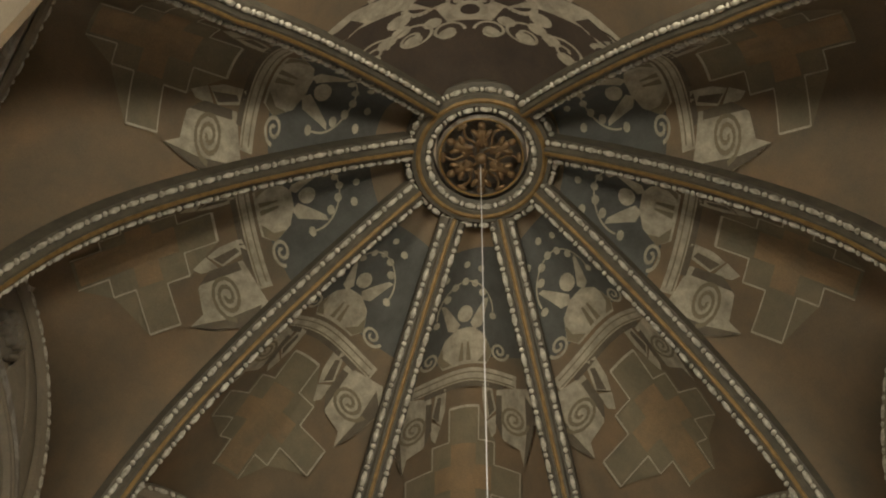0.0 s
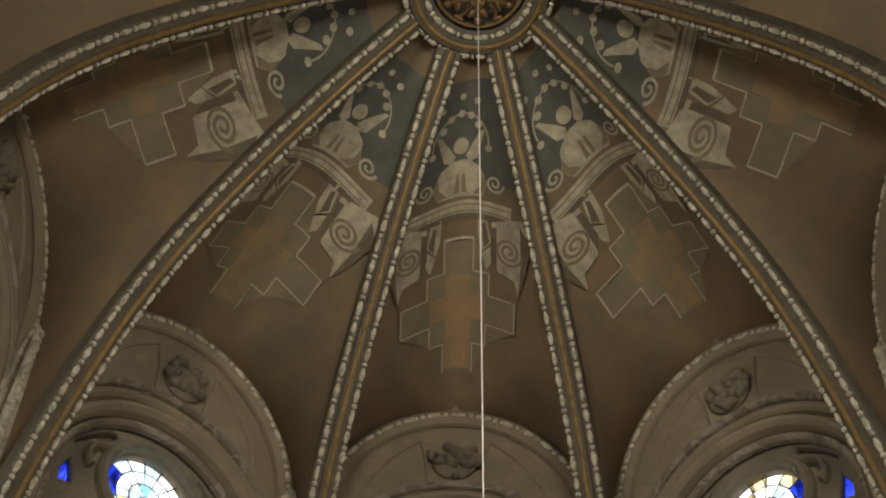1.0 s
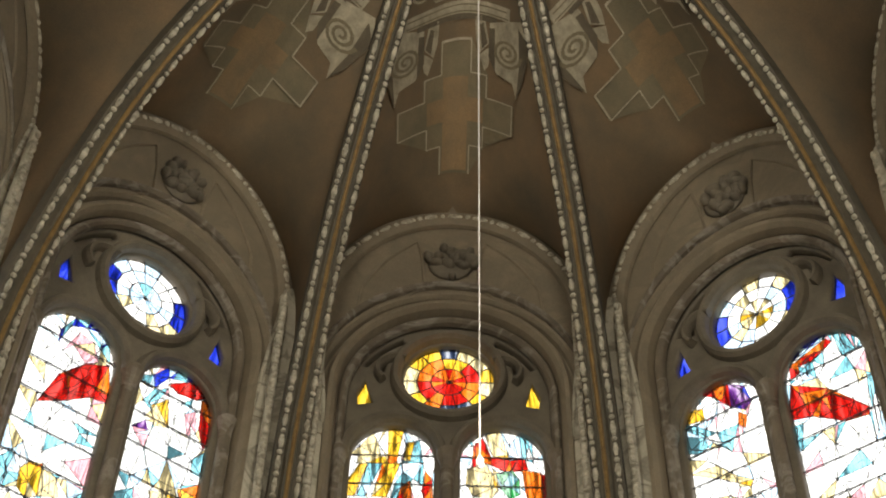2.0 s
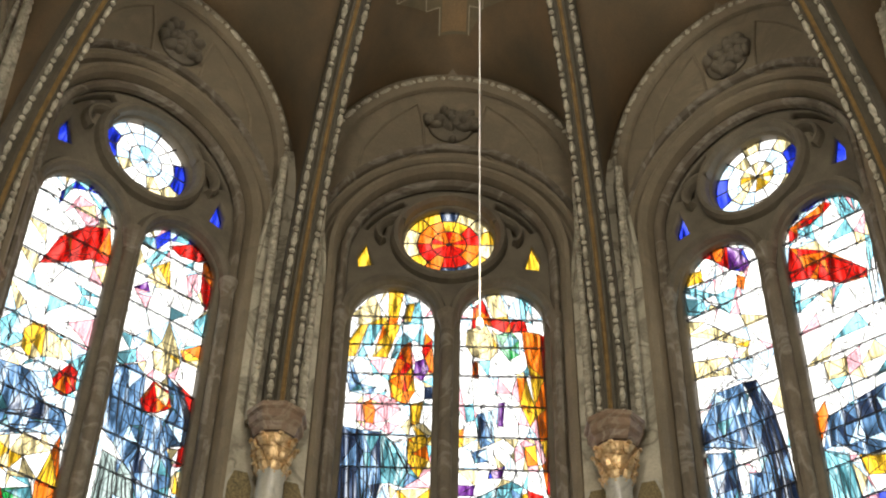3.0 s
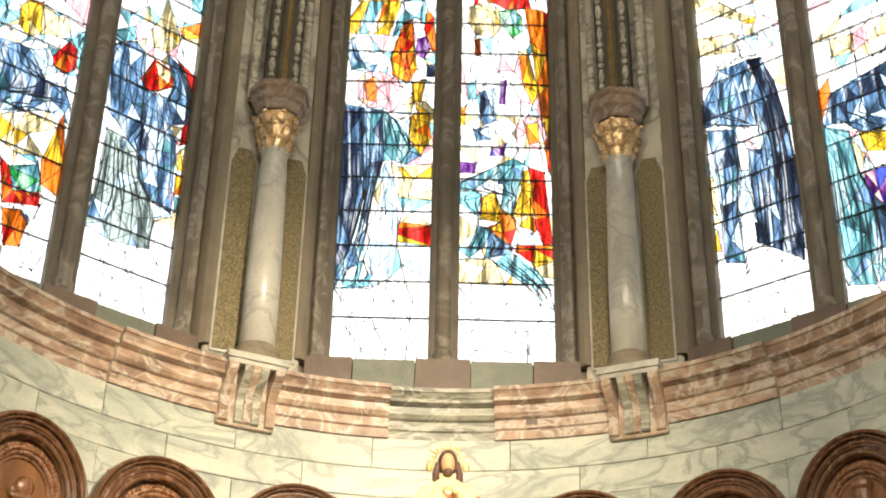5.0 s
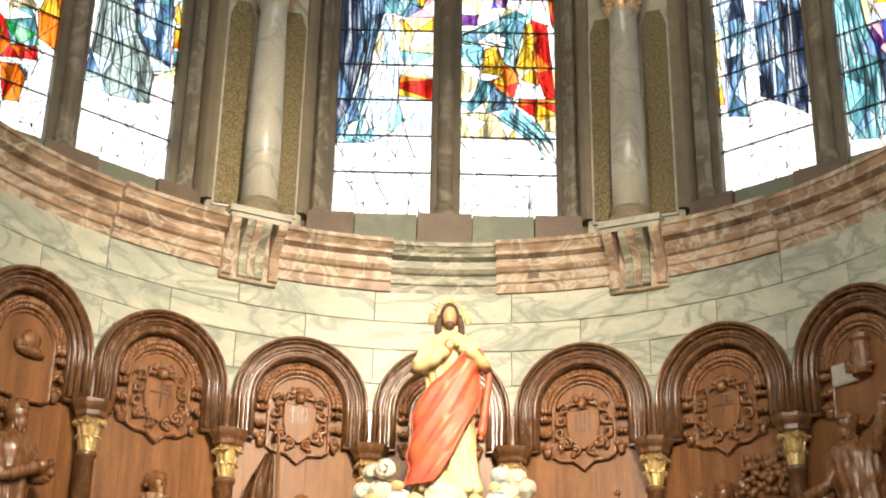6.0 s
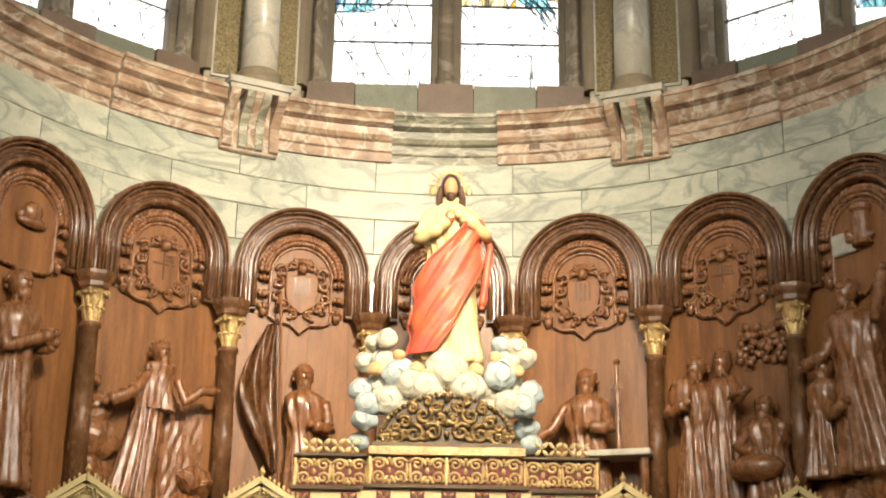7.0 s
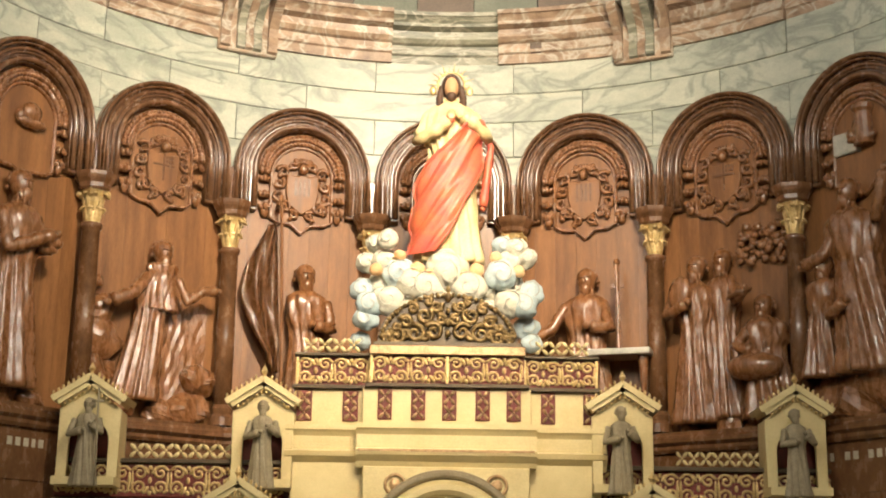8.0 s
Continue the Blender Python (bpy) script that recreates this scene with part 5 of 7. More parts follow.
fresco("painted_console", mirror([console, [(0.28, 3.3), (0.42, 3.26), (0.5, 3.62), (0.36, 3.78), (0.3, 3.6)], [(0.36, 3.8), (0.52, 3.66), (0.5, 3.92), (0.44, 4.0)]]), P_LIGHT, 0.03, seven)
fresco("painted_console_shade", mirror([[(0.5, 3.42), (0.58, 3.4), (0.6, 3.98), (0.5, 3.8)], [(0.9, 3.3), (1.05, 3.5), (0.98, 3.98), (0.9, 4.25), (0.93, 3.8)], [(0.36, 3.4), (0.41, 3.36), (0.48, 3.62), (0.4, 3.72)]]), P_MID, 0.036, seven)
fresco("painted_shell_shade", mirror([[(0.2, 3.0), (0.34, 3.0), (0.42, 2.86), (0.34, 2.7), (0.33, 2.86)], [(0.02, 2.98), (0.1, 2.98), (0.06, 2.72), (0.03, 2.72)]]), P_OLIVE, 0.02, seven)
fresco("painted_band_lines", [rect(-0.74, 0.74, 3.13, 3.15), rect(-0.76, 0.76, 3.22, 3.24)], P_OLIVE, 0.039, seven)
fresco("painted_volute", mirror(ribbon(spiral(0.76, 3.68, 0.2, 2.3), 0.04)), P_OLIVE, 0.04, seven)
west = [CELLS["west"]]


def west_fresco(name, loops, material, lift):
    fresco(name, [[(1.5 * s, q) for s, q in loop] for loop in loops], material, lift, west, 0.12)


west_fresco("painted_dark_field", [[(-0.3, 0.75), (0.3, 0.75), (0.9, 1.4), (1.6, 2.2), (1.6, 2.75), (0.9, 3.0), (-0.9, 3.0), (-1.6, 2.75), (-1.6, 2.2), (-0.9, 1.4)]], P_SHADE, 0.008)
wl = [disc(s, q, 0.085, 10) for s, q in ((0.5, 2.1), (0.33, 2.28), (0.72, 2.25), (0.2, 2.05), (0.86, 2.08), (0.6, 2.32), (-0.5, 2.1), (-0.33, 2.28), (-0.72, 2.25), (-0.2, 2.05), (-0.86, 2.08), (-0.6, 2.32))]
west_fresco("painted_flowers", wl, P_LIGHT, 0.014)
west_fresco("painted_garland", mirror([[(0.3, 2.5), (0.6, 2.66), (0.95, 2.7), (1.25, 2.5), (1.5, 2.55), (1.35, 2.85), (1.0, 3.0), (0.6, 2.95), (0.35, 2.75)]]) + [[(-0.32, 2.55), (-0.2, 2.25), (0.2, 2.25), (0.32, 2.55), (0.2, 2.8), (-0.2, 2.8)]], P_LIGHT, 0.014)
west_fresco("painted_tendrils", mirror(ribbon(spiral(0.5, 2.15, 0.22, 1.6), 0.03) + ribbon(spiral(0.85, 2.2, 0.18, 1.5, -1), 0.03) + ribbon(spiral(1.55, 2.7, 0.18, 1.8), 0.05) + ribbon(spiral(0.2, 2.1, 0.16, 1.4, -1), 0.03)), P_LIGHT, 0.018)
west_fresco("painted_cartouche", mirror(ribbon(spiral(0.42, 2.62, 0.2, 1.5, -1, 0.4), 0.06) + ribbon(spiral(0.75, 2.85, 0.2, 1.6, 1, 1.0), 0.06) + ribbon(spiral(1.2, 2.5, 0.15, 1.4, -1), 0.045)) + [disc(0, 2.42, 0.17), disc(0.62, 2.5, 0.1), disc(-0.62, 2.5, 0.1)], P_LIGHT, 0.022)
west_fresco("painted_cartouche_shade", mirror([[(0.2, 2.6), (0.34, 2.55), (0.5, 2.72), (0.42, 2.8)], [(0.9, 2.75), (1.1, 2.66), (1.2, 2.8), (1.0, 2.9)]]) + [disc(0, 2.44, 0.09)], P_SHADE, 0.026)
west_fresco("painted_volute_lines", mirror(ribbon(spiral(1.15, 2.7, 0.16, 1.8), 0.03) + ribbon(spiral(0.12, 2.6, 0.12, 1.4), 0.03)), P_SHADE, 0.02)

# ---- carved stone flowers on the bay walls above the windows ----
for k in range(-2, 3):
    rng = random.Random(40 + k)
    b = bmesh.new()
    for i in range(26):
        a, r = rng.uniform(0, 6.28), rng.uniform(0.03, 0.3)
        ball(b, (r * 1.2 * math.cos(a), -0.09, 17.03 + 1.2 * r * math.sin(a)), (0.09 * rng.uniform(0.7, 1.3), 0.1, 0.065 * rng.uniform(0.8, 1.4)), 7, 5, turn=Matrix.Rotation(rng.uniform(0, 3), 3, "Y"))
    ball(b, (0, -0.03, 17.03), (0.34, 0.07, 0.34), 12, 8)
    ob = part("carved_flower", b, TRACERY, smooth=True)
    ob.matrix_basis = bay(STEP * k) @ pose(0, WALL_A, 0)
    tagged(ob, "carved stone bunch of leaves above a window", "ornament", "carved flowers")
    # sunk panels on either side
    for s in (-1, 1):
        b = bmesh.new()
        pts2 = [(s * 0.38, 16.55), (s * 0.42, 17.1), *[(s * x, z) for x, z in arc(0, SPRING + 0.2, 1.62, 72, 38, 6, 2.95)], *[(s * x, z) for x, z in arc(0, SPRING, 1.9, 45, 68, 5)]]
        sweep(b, [Vector((x, WALL_A - 0.005, z)) for x, z in pts2], half_round(0.025, 0.03), face_side, closed=True)
        ob = part("panel_moulding", b, STONE)
        ob.matrix_basis = bay(STEP * k)
        tagged(ob, "thin stone moulding round a wall panel", "moulding", "panel mouldings", "structure")


# ---- carved wooden niches ----
GILT = mat("bright_gilding", (0.82, 0.64, 0.32), (0.5, 0.33, 0.12), 0.34, 0.5, scale=18, bump=0.5)


def leaf_blob(b, x, y, z, r, rng):
    ball(b, (x, y, z), (r * rng.uniform(0.8, 1.3), r * 0.7, r * rng.uniform(0.6, 1.0)), 7, 5, turn=Matrix.Rotation(rng.uniform(0, 3.1), 3, "Y"))


def niche(k):
    rng = random.Random(70 + k)
    n = empty("carved_niche", lowframe(18 * k, LR - 0.08), "arched niche of brown varnished wood with a carved coat of arms", "niche", "carved niches")
    CZ = 5.97
    for i in range(7):
        x0 = -0.728 + 0.208 * i
        xm = max(abs(x0), abs(x0 + 0.208))
        top = 5.94 if xm > 0.55 else (6.4 if xm > 0.35 else 6.5)
        b = bmesh.new()
        box(b, x0 + 0.0008, x0 + 0.2072, 0.012 + 0.0015 * rng.random(), 0.07, 3.3, top)
        part("plank", b, WOOD, n)
    me = plate([(-0.738, 5.95), (-0.738, 5.56), (-0.46, 5.56), *arc(0, CZ, 0.46, 180, 0, 24), (0.46, 5.56), (0.738, 5.56), (0.738, 5.95), *arc(0, CZ, 0.69, 0, 180, 24)], [], 0.13, 0.008)
    ob = part("arch_board", me, DARKWOOD, n)
    ob.location = (0, -0.07, 0)
    for r, w, d in ((0.668, 0.024, 0.075), (0.628, 0.014, 0.06), (0.585, 0.02, 0.022), (0.545, 0.012, 0.03), (0.487, 0.03, 0.045)):
        b = bmesh.new()
        path = [Vector((r, -0.07, 5.58)), *[Vector((x, -0.07, z)) for x, z in arc(0, CZ, r, 0, 180, 28)], Vector((-r, -0.07, 5.58))]
        sweep(b, path, half_round(w, d), face_side)
        part("arch_moulding", b, DARKWOOD, n, smooth=True)
    b = bmesh.new()
    path = [Vector((0.37, -0.01, 5.6)), Vector((0.385, -0.01, 5.75)), *[Vector((x, -0.01, z)) for x, z in arc(0, CZ - 0.02, 0.38, 0, 180, 24)], Vector((-0.385, -0.01, 5.75)), Vector((-0.37, -0.01, 5.6))]
    for i in range(34):
        f = i / 33 * (len(path) - 1)
        p = path[int(f)].lerp(path[min(int(f) + 1, len(path) - 1)], f % 1)
        t = path[min(int(f) + 1, len(path) - 1)] - path[max(int(f) - 1, 0)]
        out = Vector((-t.z, 0, t.x)).normalized()
        ang = -math.atan2(t.z, t.x)
        for row in (-1, 0, 1):
            grow = rng.uniform(0.85, 1.15)
            ball(b, p + out * 0.036 * row + Vector((0, -0.03 - (0.022 if row == 0 else 0), 0)), (0.042 * grow, 0.03, 0.024 * grow), 7, 5, turn=Matrix.Rotation(ang + 0.5 * row + rng.uniform(-0.15, 0.15), 3, "Y"))
    for s in (-1, 1):
        ball(b, (s * 0.37, -0.03, 5.56), (0.045, 0.04, 0.07), 8, 5)
    tagged(part("leaf_garland", b, WOODCARVE, n, "carved garland of leaves", smooth=True), kind="stuff")
    out = [(-0.31, 5.5), (-0.24, 5.46), (-0.1, 5.45), (0, 5.36), (0.1, 5.45), (0.24, 5.46), (0.31, 5.5), (0.31, CZ - 0.05), *arc(0, CZ - 0.03, 0.31, 0, 180, 14), (-0.31, CZ - 0.05)]
    ob = part("cartouche_panel", plate(out, [], 0.03, 0.006), WOOD, n)
    ob.location = (0, -0.018, 0)
    b = bmesh.new()
    sweep(b, [Vector((x, -0.02, z)) for x, z in out], half_round(0.018, 0.025), face_side, closed=True)
    part("cartouche_frame", b, WOODCARVE, n)
    if abs(k) == 3:
        b = bmesh.new()
        ball(b, (0.02, -0.05, 5.98), (0.11, 0.06, 0.1), 10, 7)
        ball(b, (0.02, -0.06, 5.88), (0.17, 0.05, 0.05), 10, 6)
        ball(b, (-0.1, -0.05, 5.93), (0.05, 0.04, 0.06), 8, 5)
        part("carved_helmet", b, WOODCARVE, n, smooth=True)
    else:
        sh = [(-0.15, 5.95), (-0.05, 5.93), (0, 5.96), (0.05, 5.93), (0.15, 5.95), (0.155, 5.78), (0.13, 5.65), (0, 5.56), (-0.13, 5.65), (-0.155, 5.78)]
        ob = part("shield", plate(sh, [], 0.05, 0.012), WOOD, n, "carved heraldic shield")
        ob.location = (0, -0.065, 0)
        b = bmesh.new()
        if abs(k) == 2:
            box(b, -0.006, 0.006, -0.078, -0.06, 5.68, 5.95)
            box(b, -0.11, 0.11, -0.078, -0.06, 5.825, 5.84)
            for i in range(6):
                box(b, 0.02 + 0.03 * (i % 3), 0.04 + 0.03 * (i % 3), -0.076, -0.06, 5.86 + 0.04 * (i // 3), 5.885 + 0.04 * (i // 3))
        else:
            for i in range(4):
                box(b, -0.08 + 0.045 * i, -0.06 + 0.045 * i, -0.076, -0.06, 5.74, 5.92)
        part("shield_charges", b, DARKWOOD, n)
        b = bmesh.new()
        # curling mantling on both sides, a helmet with plumes above
        for side in (-1, 1):
            for x, z, r, st in ((0.2, 5.98, 0.065, 0.4), (0.235, 5.86, 0.06, 2.2), (0.235, 5.73, 0.06, 4.0), (0.19, 5.61, 0.06, 5.2), (0.08, 5.54, 0.05, 1.0), (0.1, 6.06, 0.055, 1.6)):
                tube(b, [Vector((side * px, -0.05 - 0.012 * math.sin(3 * q), pz)) for q, (px, pz) in enumerate(spiral(x, z, r, 1.3, 1, st + rng.uniform(-0.4, 0.4), 14))], 0.019, 6, taper=lambda f: 1.35 - 0.7 * f)
                leaf_blob(b, side * (x + 0.03), -0.045, z - 0.04, 0.028, rng)
        ball(b, (0, -0.085, 6.01), (0.05, 0.05, 0.055), 10, 7)
        for i in range(9):
            a = radians(20 + 140 * i / 8)
            ball(b, (0.085 * math.cos(a), -0.06, 6.04 + 0.06 * math.sin(a)), (0.04, 0.025, 0.017), 7, 5, turn=Matrix.Rotation(-a, 3, "Y"))
        for side in (-1, 1):
            tube(b, [Vector((side * x, -0.06, z)) for x, z in spiral(0.17, 5.62, 0.07, 1.4)], 0.014, 6)
        tagged(part("wreath", b, WOODCARVE, n, "carved curling mantling round the shield", smooth=True), kind="stuff")
    for ch in n.children:
        if not ch.name.startswith("plank"):
            ch.location.z -= 0.05
    b = bmesh.new()
    prof = [(0.06, 3.14), (-0.2, 3.14), (-0.22, 3.17), (-0.22, 3.2), (-0.26, 3.23), (-0.26, 3.27), (-0.23, 3.3), (-0.23, 3.33), (0.06, 3.34)]
    l, r = [b.verts.new((-0.735, y, z)) for y, z in prof], [b.verts.new((0.735, y, z)) for y, z in prof]
    b.faces.new(l), b.faces.new(r[::-1])
    for i in range(len(prof)):
        j = (i + 1) % len(prof)
        b.faces.new((l[j], l[i], r[i], r[j]))
    part("ledge", b, DARKWOOD, n)
    b = bmesh.new()
    box(b, -0.73, 0.73, -0.16, 0.06, 0.0, 3.14)
    box(b, -0.5, 0.5, -0.175, -0.15, 2.7, 3.1)
    part("dado", b, DARKWOOD, n)
    if abs(k) == 3:
        x = -0.42
        for i in range(10):
            w = 0.05 if i % 4 else 0.035
            if i not in (1, 4):
                b = bmesh.new()
                box(b, x, x + w, -0.181, -0.172, 2.98, 3.05)
                part("letter_bar", b, P_LINE, n)
            x += w + 0.035
    return n


for k in range(-4, 5):
    niche(k)


def niche_column(deg):
    c = empty("niche_column", lowframe(deg, LR - 0.17), "slender dark wooden column with a gilded capital", "column", "niche columns")
    b = bmesh.new()
    lathe(b, [(0.12, 3.34), (0.12, 3.42), (0.1, 3.45), (0.11, 3.5), (0.088, 3.54)], 16)
    part("base", b, DARKWOOD, c)
    b = bmesh.new()
    lathe(b, [(0.088, 3.54), (0.088, 4.2), (0.08, 5.0), (0.1, 5.01), (0.1, 5.05), (0.082, 5.06)], 20)
    part("shaft", b, DARKWOOD, c, smooth=True)
    b = bmesh.new()
    lathe(b, [(0.068, 5.06), (0.066, 5.2), (0.075, 5.28), (0.11, 5.36)], 14)
    for row, (z, r, h, tip) in enumerate(((5.12, 0.072, 0.15, 0.03), (5.24, 0.082, 0.17, 0.05))):
        for i in range(8):
            a = 2 * math.pi * (i + row * 0.5) / 8
            t = Matrix.Rotation(a, 3, "Z")
            ball(b, (r * math.cos(a), r * math.sin(a), z), (0.013, 0.026, h * 0.5), 6, 5, turn=t @ Matrix.Rotation(0.22, 3, "Y"))
            ball(b, ((r + tip) * math.cos(a), (r + tip) * math.sin(a), z + h * 0.46), (0.026, 0.026, 0.016), 6, 4, turn=t @ Matrix.Rotation(0.5, 3, "Y"))
    for i in range(4):
        a = math.pi / 4 + math.pi / 2 * i
        t = Matrix.Rotation(a, 3, "Z")
        tube(b, [t @ Vector((0.13 + x, 0, 5.335 + z)) for x, z in spiral(0, 0, 0.035, 1.4, 1, 1.5, 12)], 0.012, 6)
    part("capital", b, GILT, c, "gilded leaf capital")
    b = bmesh.new()
    lathe(b, [(0.13, 5.36), (0.15, 5.38), (0.155, 5.42), (0.185, 5.46), (0.195, 5.485), (0.2, 5.52), (0.17, 5.53)], 8)
    part("abacus", b, DARKWOOD, c)
    b = bmesh.new()
    box(b, -0.085, 0.085, 0.07, 0.2, 5.5, 5.9)
    for x in (-0.045, 0.045):
        tube(b, [(x, 0.07, 5.51), (x, 0.07, 5.72), (x * 1.3, 0.075, 5.92)], 0.036, 8)
    part("spandrel_post", b, DARKWOOD, c)
    return c


for i in range(-4, 4):
    niche_column(9 + 18 * i)


# ---- carved wooden reliefs in the niches ----
def robe(b, h, x=0.0, y=0.0, z=0.0, wide=1.0, flat=0.75, folds=9, lean=0.0, seed=0, index=0, low_cut=0.0):
    """A standing draped shape: hem, knees, waist, chest, shoulders and a plain head."""
    rng = random.Random(seed)
    ph = rng.uniform(0, 6)
    prof = [(0.165, 0.0), (0.165, 0.02), (0.15, 0.12), (0.138, 0.25), (0.126, 0.38), (0.114, 0.5), (0.11, 0.56), (0.118, 0.6), (0.124, 0.68), (0.128, 0.75), (0.118, 0.79), (0.085, 0.825), (0.045, 0.845), (0.036, 0.875)]
    seg, rows, fine = 80, [], []
    for (r0, f0), (r1, f1) in zip(prof, prof[1:]):
        steps_n = max(1, round((f1 - f0) / 0.018))
        for i in range(steps_n):
            g = i / steps_n
            g = g * g * (3 - 2 * g)
            fine.append((r0 + (r1 - r0) * g, f0 + (f1 - f0) * i / steps_n))
    fine.append(prof[-1])
    for r, f in fine:
        if f < low_cut:
            continue
        row = []
        for i in range(seg):
            a = 2 * math.pi * i / seg
            depth = 0.40 * max(0.0, 1 - f / 0.8) ** 0.6
            fold = abs(math.sin(0.5 * folds * a + ph + 2.6 * f + 0.35 * math.sin(7 * f + 2 * a))) - 0.6 + 0.45 * (abs(math.sin(1.1 * folds * a - ph + 3 * f)) - 0.6)
            q = 0.88 * r * h * wide * (1 + depth * fold)
            if f > 0.5:
                q *= 1 + 0.14 * (abs(math.sin(3.5 * a + 9 * f + ph)) - 0.6) + 0.045 * (abs(math.sin(9 * a - 14 * f)) - 0.6)
            row.append(b.verts.new((x + lean * f * h + q * math.cos(a) * (1.12 if 0.6 < f < 0.82 else 1), y + q * flat * math.sin(a), z + (f - low_cut) * h)))
        rows.append(row)
    for p, q in zip(rows, rows[1:]):
        for i in range(seg):
            b.faces.new((p[i], p[(i + 1) % seg], q[(i + 1) % seg], q[i])).material_index = index
    b.faces.new(rows[0][::-1]).material_index = index
    b.faces.new(rows[-1]).material_index = index
    return Vector((x + lean * h * 0.93, y, z + (0.93 - low_cut) * h))


def limb(b, points, r, index=0, folds=True):
    path = []
    pts2 = [Vector(p) for p in points]
    for a, c in zip(pts2, pts2[1:]):
        for i in range(6):
            path.append(a.lerp(c, i / 6))
    path.append(pts2[-1])
    tube(b, path, r * 0.72, 14, index, taper=lambda f: (0.95 + 0.3 * f) * (1 + (0.12 * math.sin(f * 30) if folds else 0)))
    d = (pts2[-1] - pts2[-2]).normalized()
    ball(b, pts2[-1] + d * r * 0.5, r * 0.55, 10, 7, index)


def carved(k, name, label, build, y=-0.14):
    b = bmesh.new()
    build(b)
    ob = part(name, b, WOODCARVE, smooth=True)
    ob.matrix_basis = lowframe(18 * k, LR - 0.08) @ pose(0, y, 0)
    return tagged(ob, label, "carving", "carved figures")


def head(b, c, h):
    ball(b, c, (0.055 * h, 0.062 * h, 0.078 * h), 14, 10)
    ball(b, c + Vector((0, 0.012 * h, 0.024 * h)), (0.063 * h, 0.066 * h, 0.062 * h), 14, 10)
    ball(b, c + Vector((0, -0.035 * h, -0.055 * h)), (0.035 * h, 0.035 * h, 0.045 * h), 10, 7)
    # carved locks round the crown and under the chin
    lock = random.Random(int(c.x * 1000))
    for i in range(30):
        a, up = lock.uniform(0.25, 2.9), lock.uniform(-0.01, 0.068)
        w = 0.066 * math.sqrt(max(0.05, 1 - (up / 0.1) ** 2))
        ball(b, c + Vector((w * h * math.cos(a), (0.012 + w * math.sin(a) * lock.choice((1, 1, -0.55 if up > 0.05 else 1))) * h, (up - 0.005) * h)), (0.014 * h, 0.012 * h, 0.015 * h), 6, 4, turn=Matrix.Rotation(lock.uniform(-0.8, 0.8), 3, "Y"))
    for i in range(10):
        a = lock.uniform(3.6, 5.8)
        ball(b, c + Vector((0.042 * h * math.cos(a), 0.052 * h * math.sin(a), -lock.uniform(0.05, 0.1) * h)), (0.011 * h, 0.013 * h, 0.026 * h), 6, 4)
    ball(b, c + Vector((0, -0.064 * h, -0.008 * h)), (0.009 * h, 0.014 * h, 0.02 * h), 6, 4)
    ball(b, c + Vector((0, -0.056 * h, 0.018 * h)), (0.036 * h, 0.014 * h, 0.009 * h), 8, 4)


def fig_a(b):
    c = robe(b, 1.9, -0.12, 0, 3.45, 1.0, 0.7, 8, 0.02, 1)
    head(b, c, 1.7)
    limb(b, [(-0.3, -0.05, 4.95), (-0.28, -0.15, 4.6), (-0.02, -0.2, 4.72), (0.12, -0.22, 4.78)], 0.075)
    limb(b, [(0.06, -0.05, 4.95), (0.12, -0.12, 4.65), (0.16, -0.2, 4.7)], 0.07)
    ball(b, (0.14, -0.2, 4.72), (0.11, 0.06, 0.05), 8, 5)


def fig_b(b):
    c = robe(b, 1.5, -0.2, 0, 3.5, 0.92, 0.75, 10, 0.16, 2)
    head(b, c, 1.55)
    robe(b, 0.56, -0.01, -0.01, 4.34, 2.15, 0.7, 13, 0.06, 12)         # short cape over the shoulders
    limb(b, [(-0.14, -0.06, 4.66), (-0.3, -0.12, 4.46), (-0.5, -0.1, 4.36)], 0.075)
    limb(b, [(0.16, -0.06, 4.66), (0.24, -0.12, 4.44), (0.38, -0.15, 4.56), (0.52, -0.15, 4.58)], 0.055)


def fig_c(b):
    c = robe(b, 1.5, 0.12, 0, 3.45, 1.05, 0.8, 11, -0.05, 3)
    head(b, c, 1.6)
    limb(b, [(0.26, -0.04, 4.6), (0.3, -0.1, 4.32), (0.12, -0.18, 4.34)], 0.07)


def fig_d(b):
    c = robe(b, 1.5, 0.03, 0, 3.45, 1.15, 0.75, 11, 0.0, 4)
    head(b, c, 1.6)
    limb(b, [(-0.16, -0.05, 4.6), (-0.3, -0.12, 4.34), (-0.55, -0.14, 4.24)], 0.07)
    limb(b, [(0.19, -0.05, 4.6), (0.28, -0.14, 4.34), (0.1, -0.2, 4.36)], 0.07)


def fig_e(b):
    c = robe(b, 1.58, -0.32, 0, 3.4, 0.9, 0.75, 10, 0.03, 5)
    head(b, c, 1.55)
    limb(b, [(-0.46, -0.05, 4.68), (-0.52, -0.14, 4.42), (-0.3, -0.2, 4.5)], 0.065)
    ball(b, (-0.36, -0.2, 4.6), (0.12, 0.03, 0.17), 8, 5, turn=Matrix.Rotation(0.2, 3, "Y"))


def fig_f(b):
    c = robe(b, 1.6, -0.08, 0.03, 3.44, 0.88, 0.7, 10, 0.02, 6)
    head(b, c, 1.55)
    limb(b, [(0.06, -0.03, 4.75), (0.14, -0.12, 4.5), (0.25, -0.2, 4.58)], 0.06)
    ball(b, (0.2, -0.18, 4.55), (0.14, 0.08, 0.03), 8, 5, turn=Matrix.Rotation(-0.3, 3, "Y"))


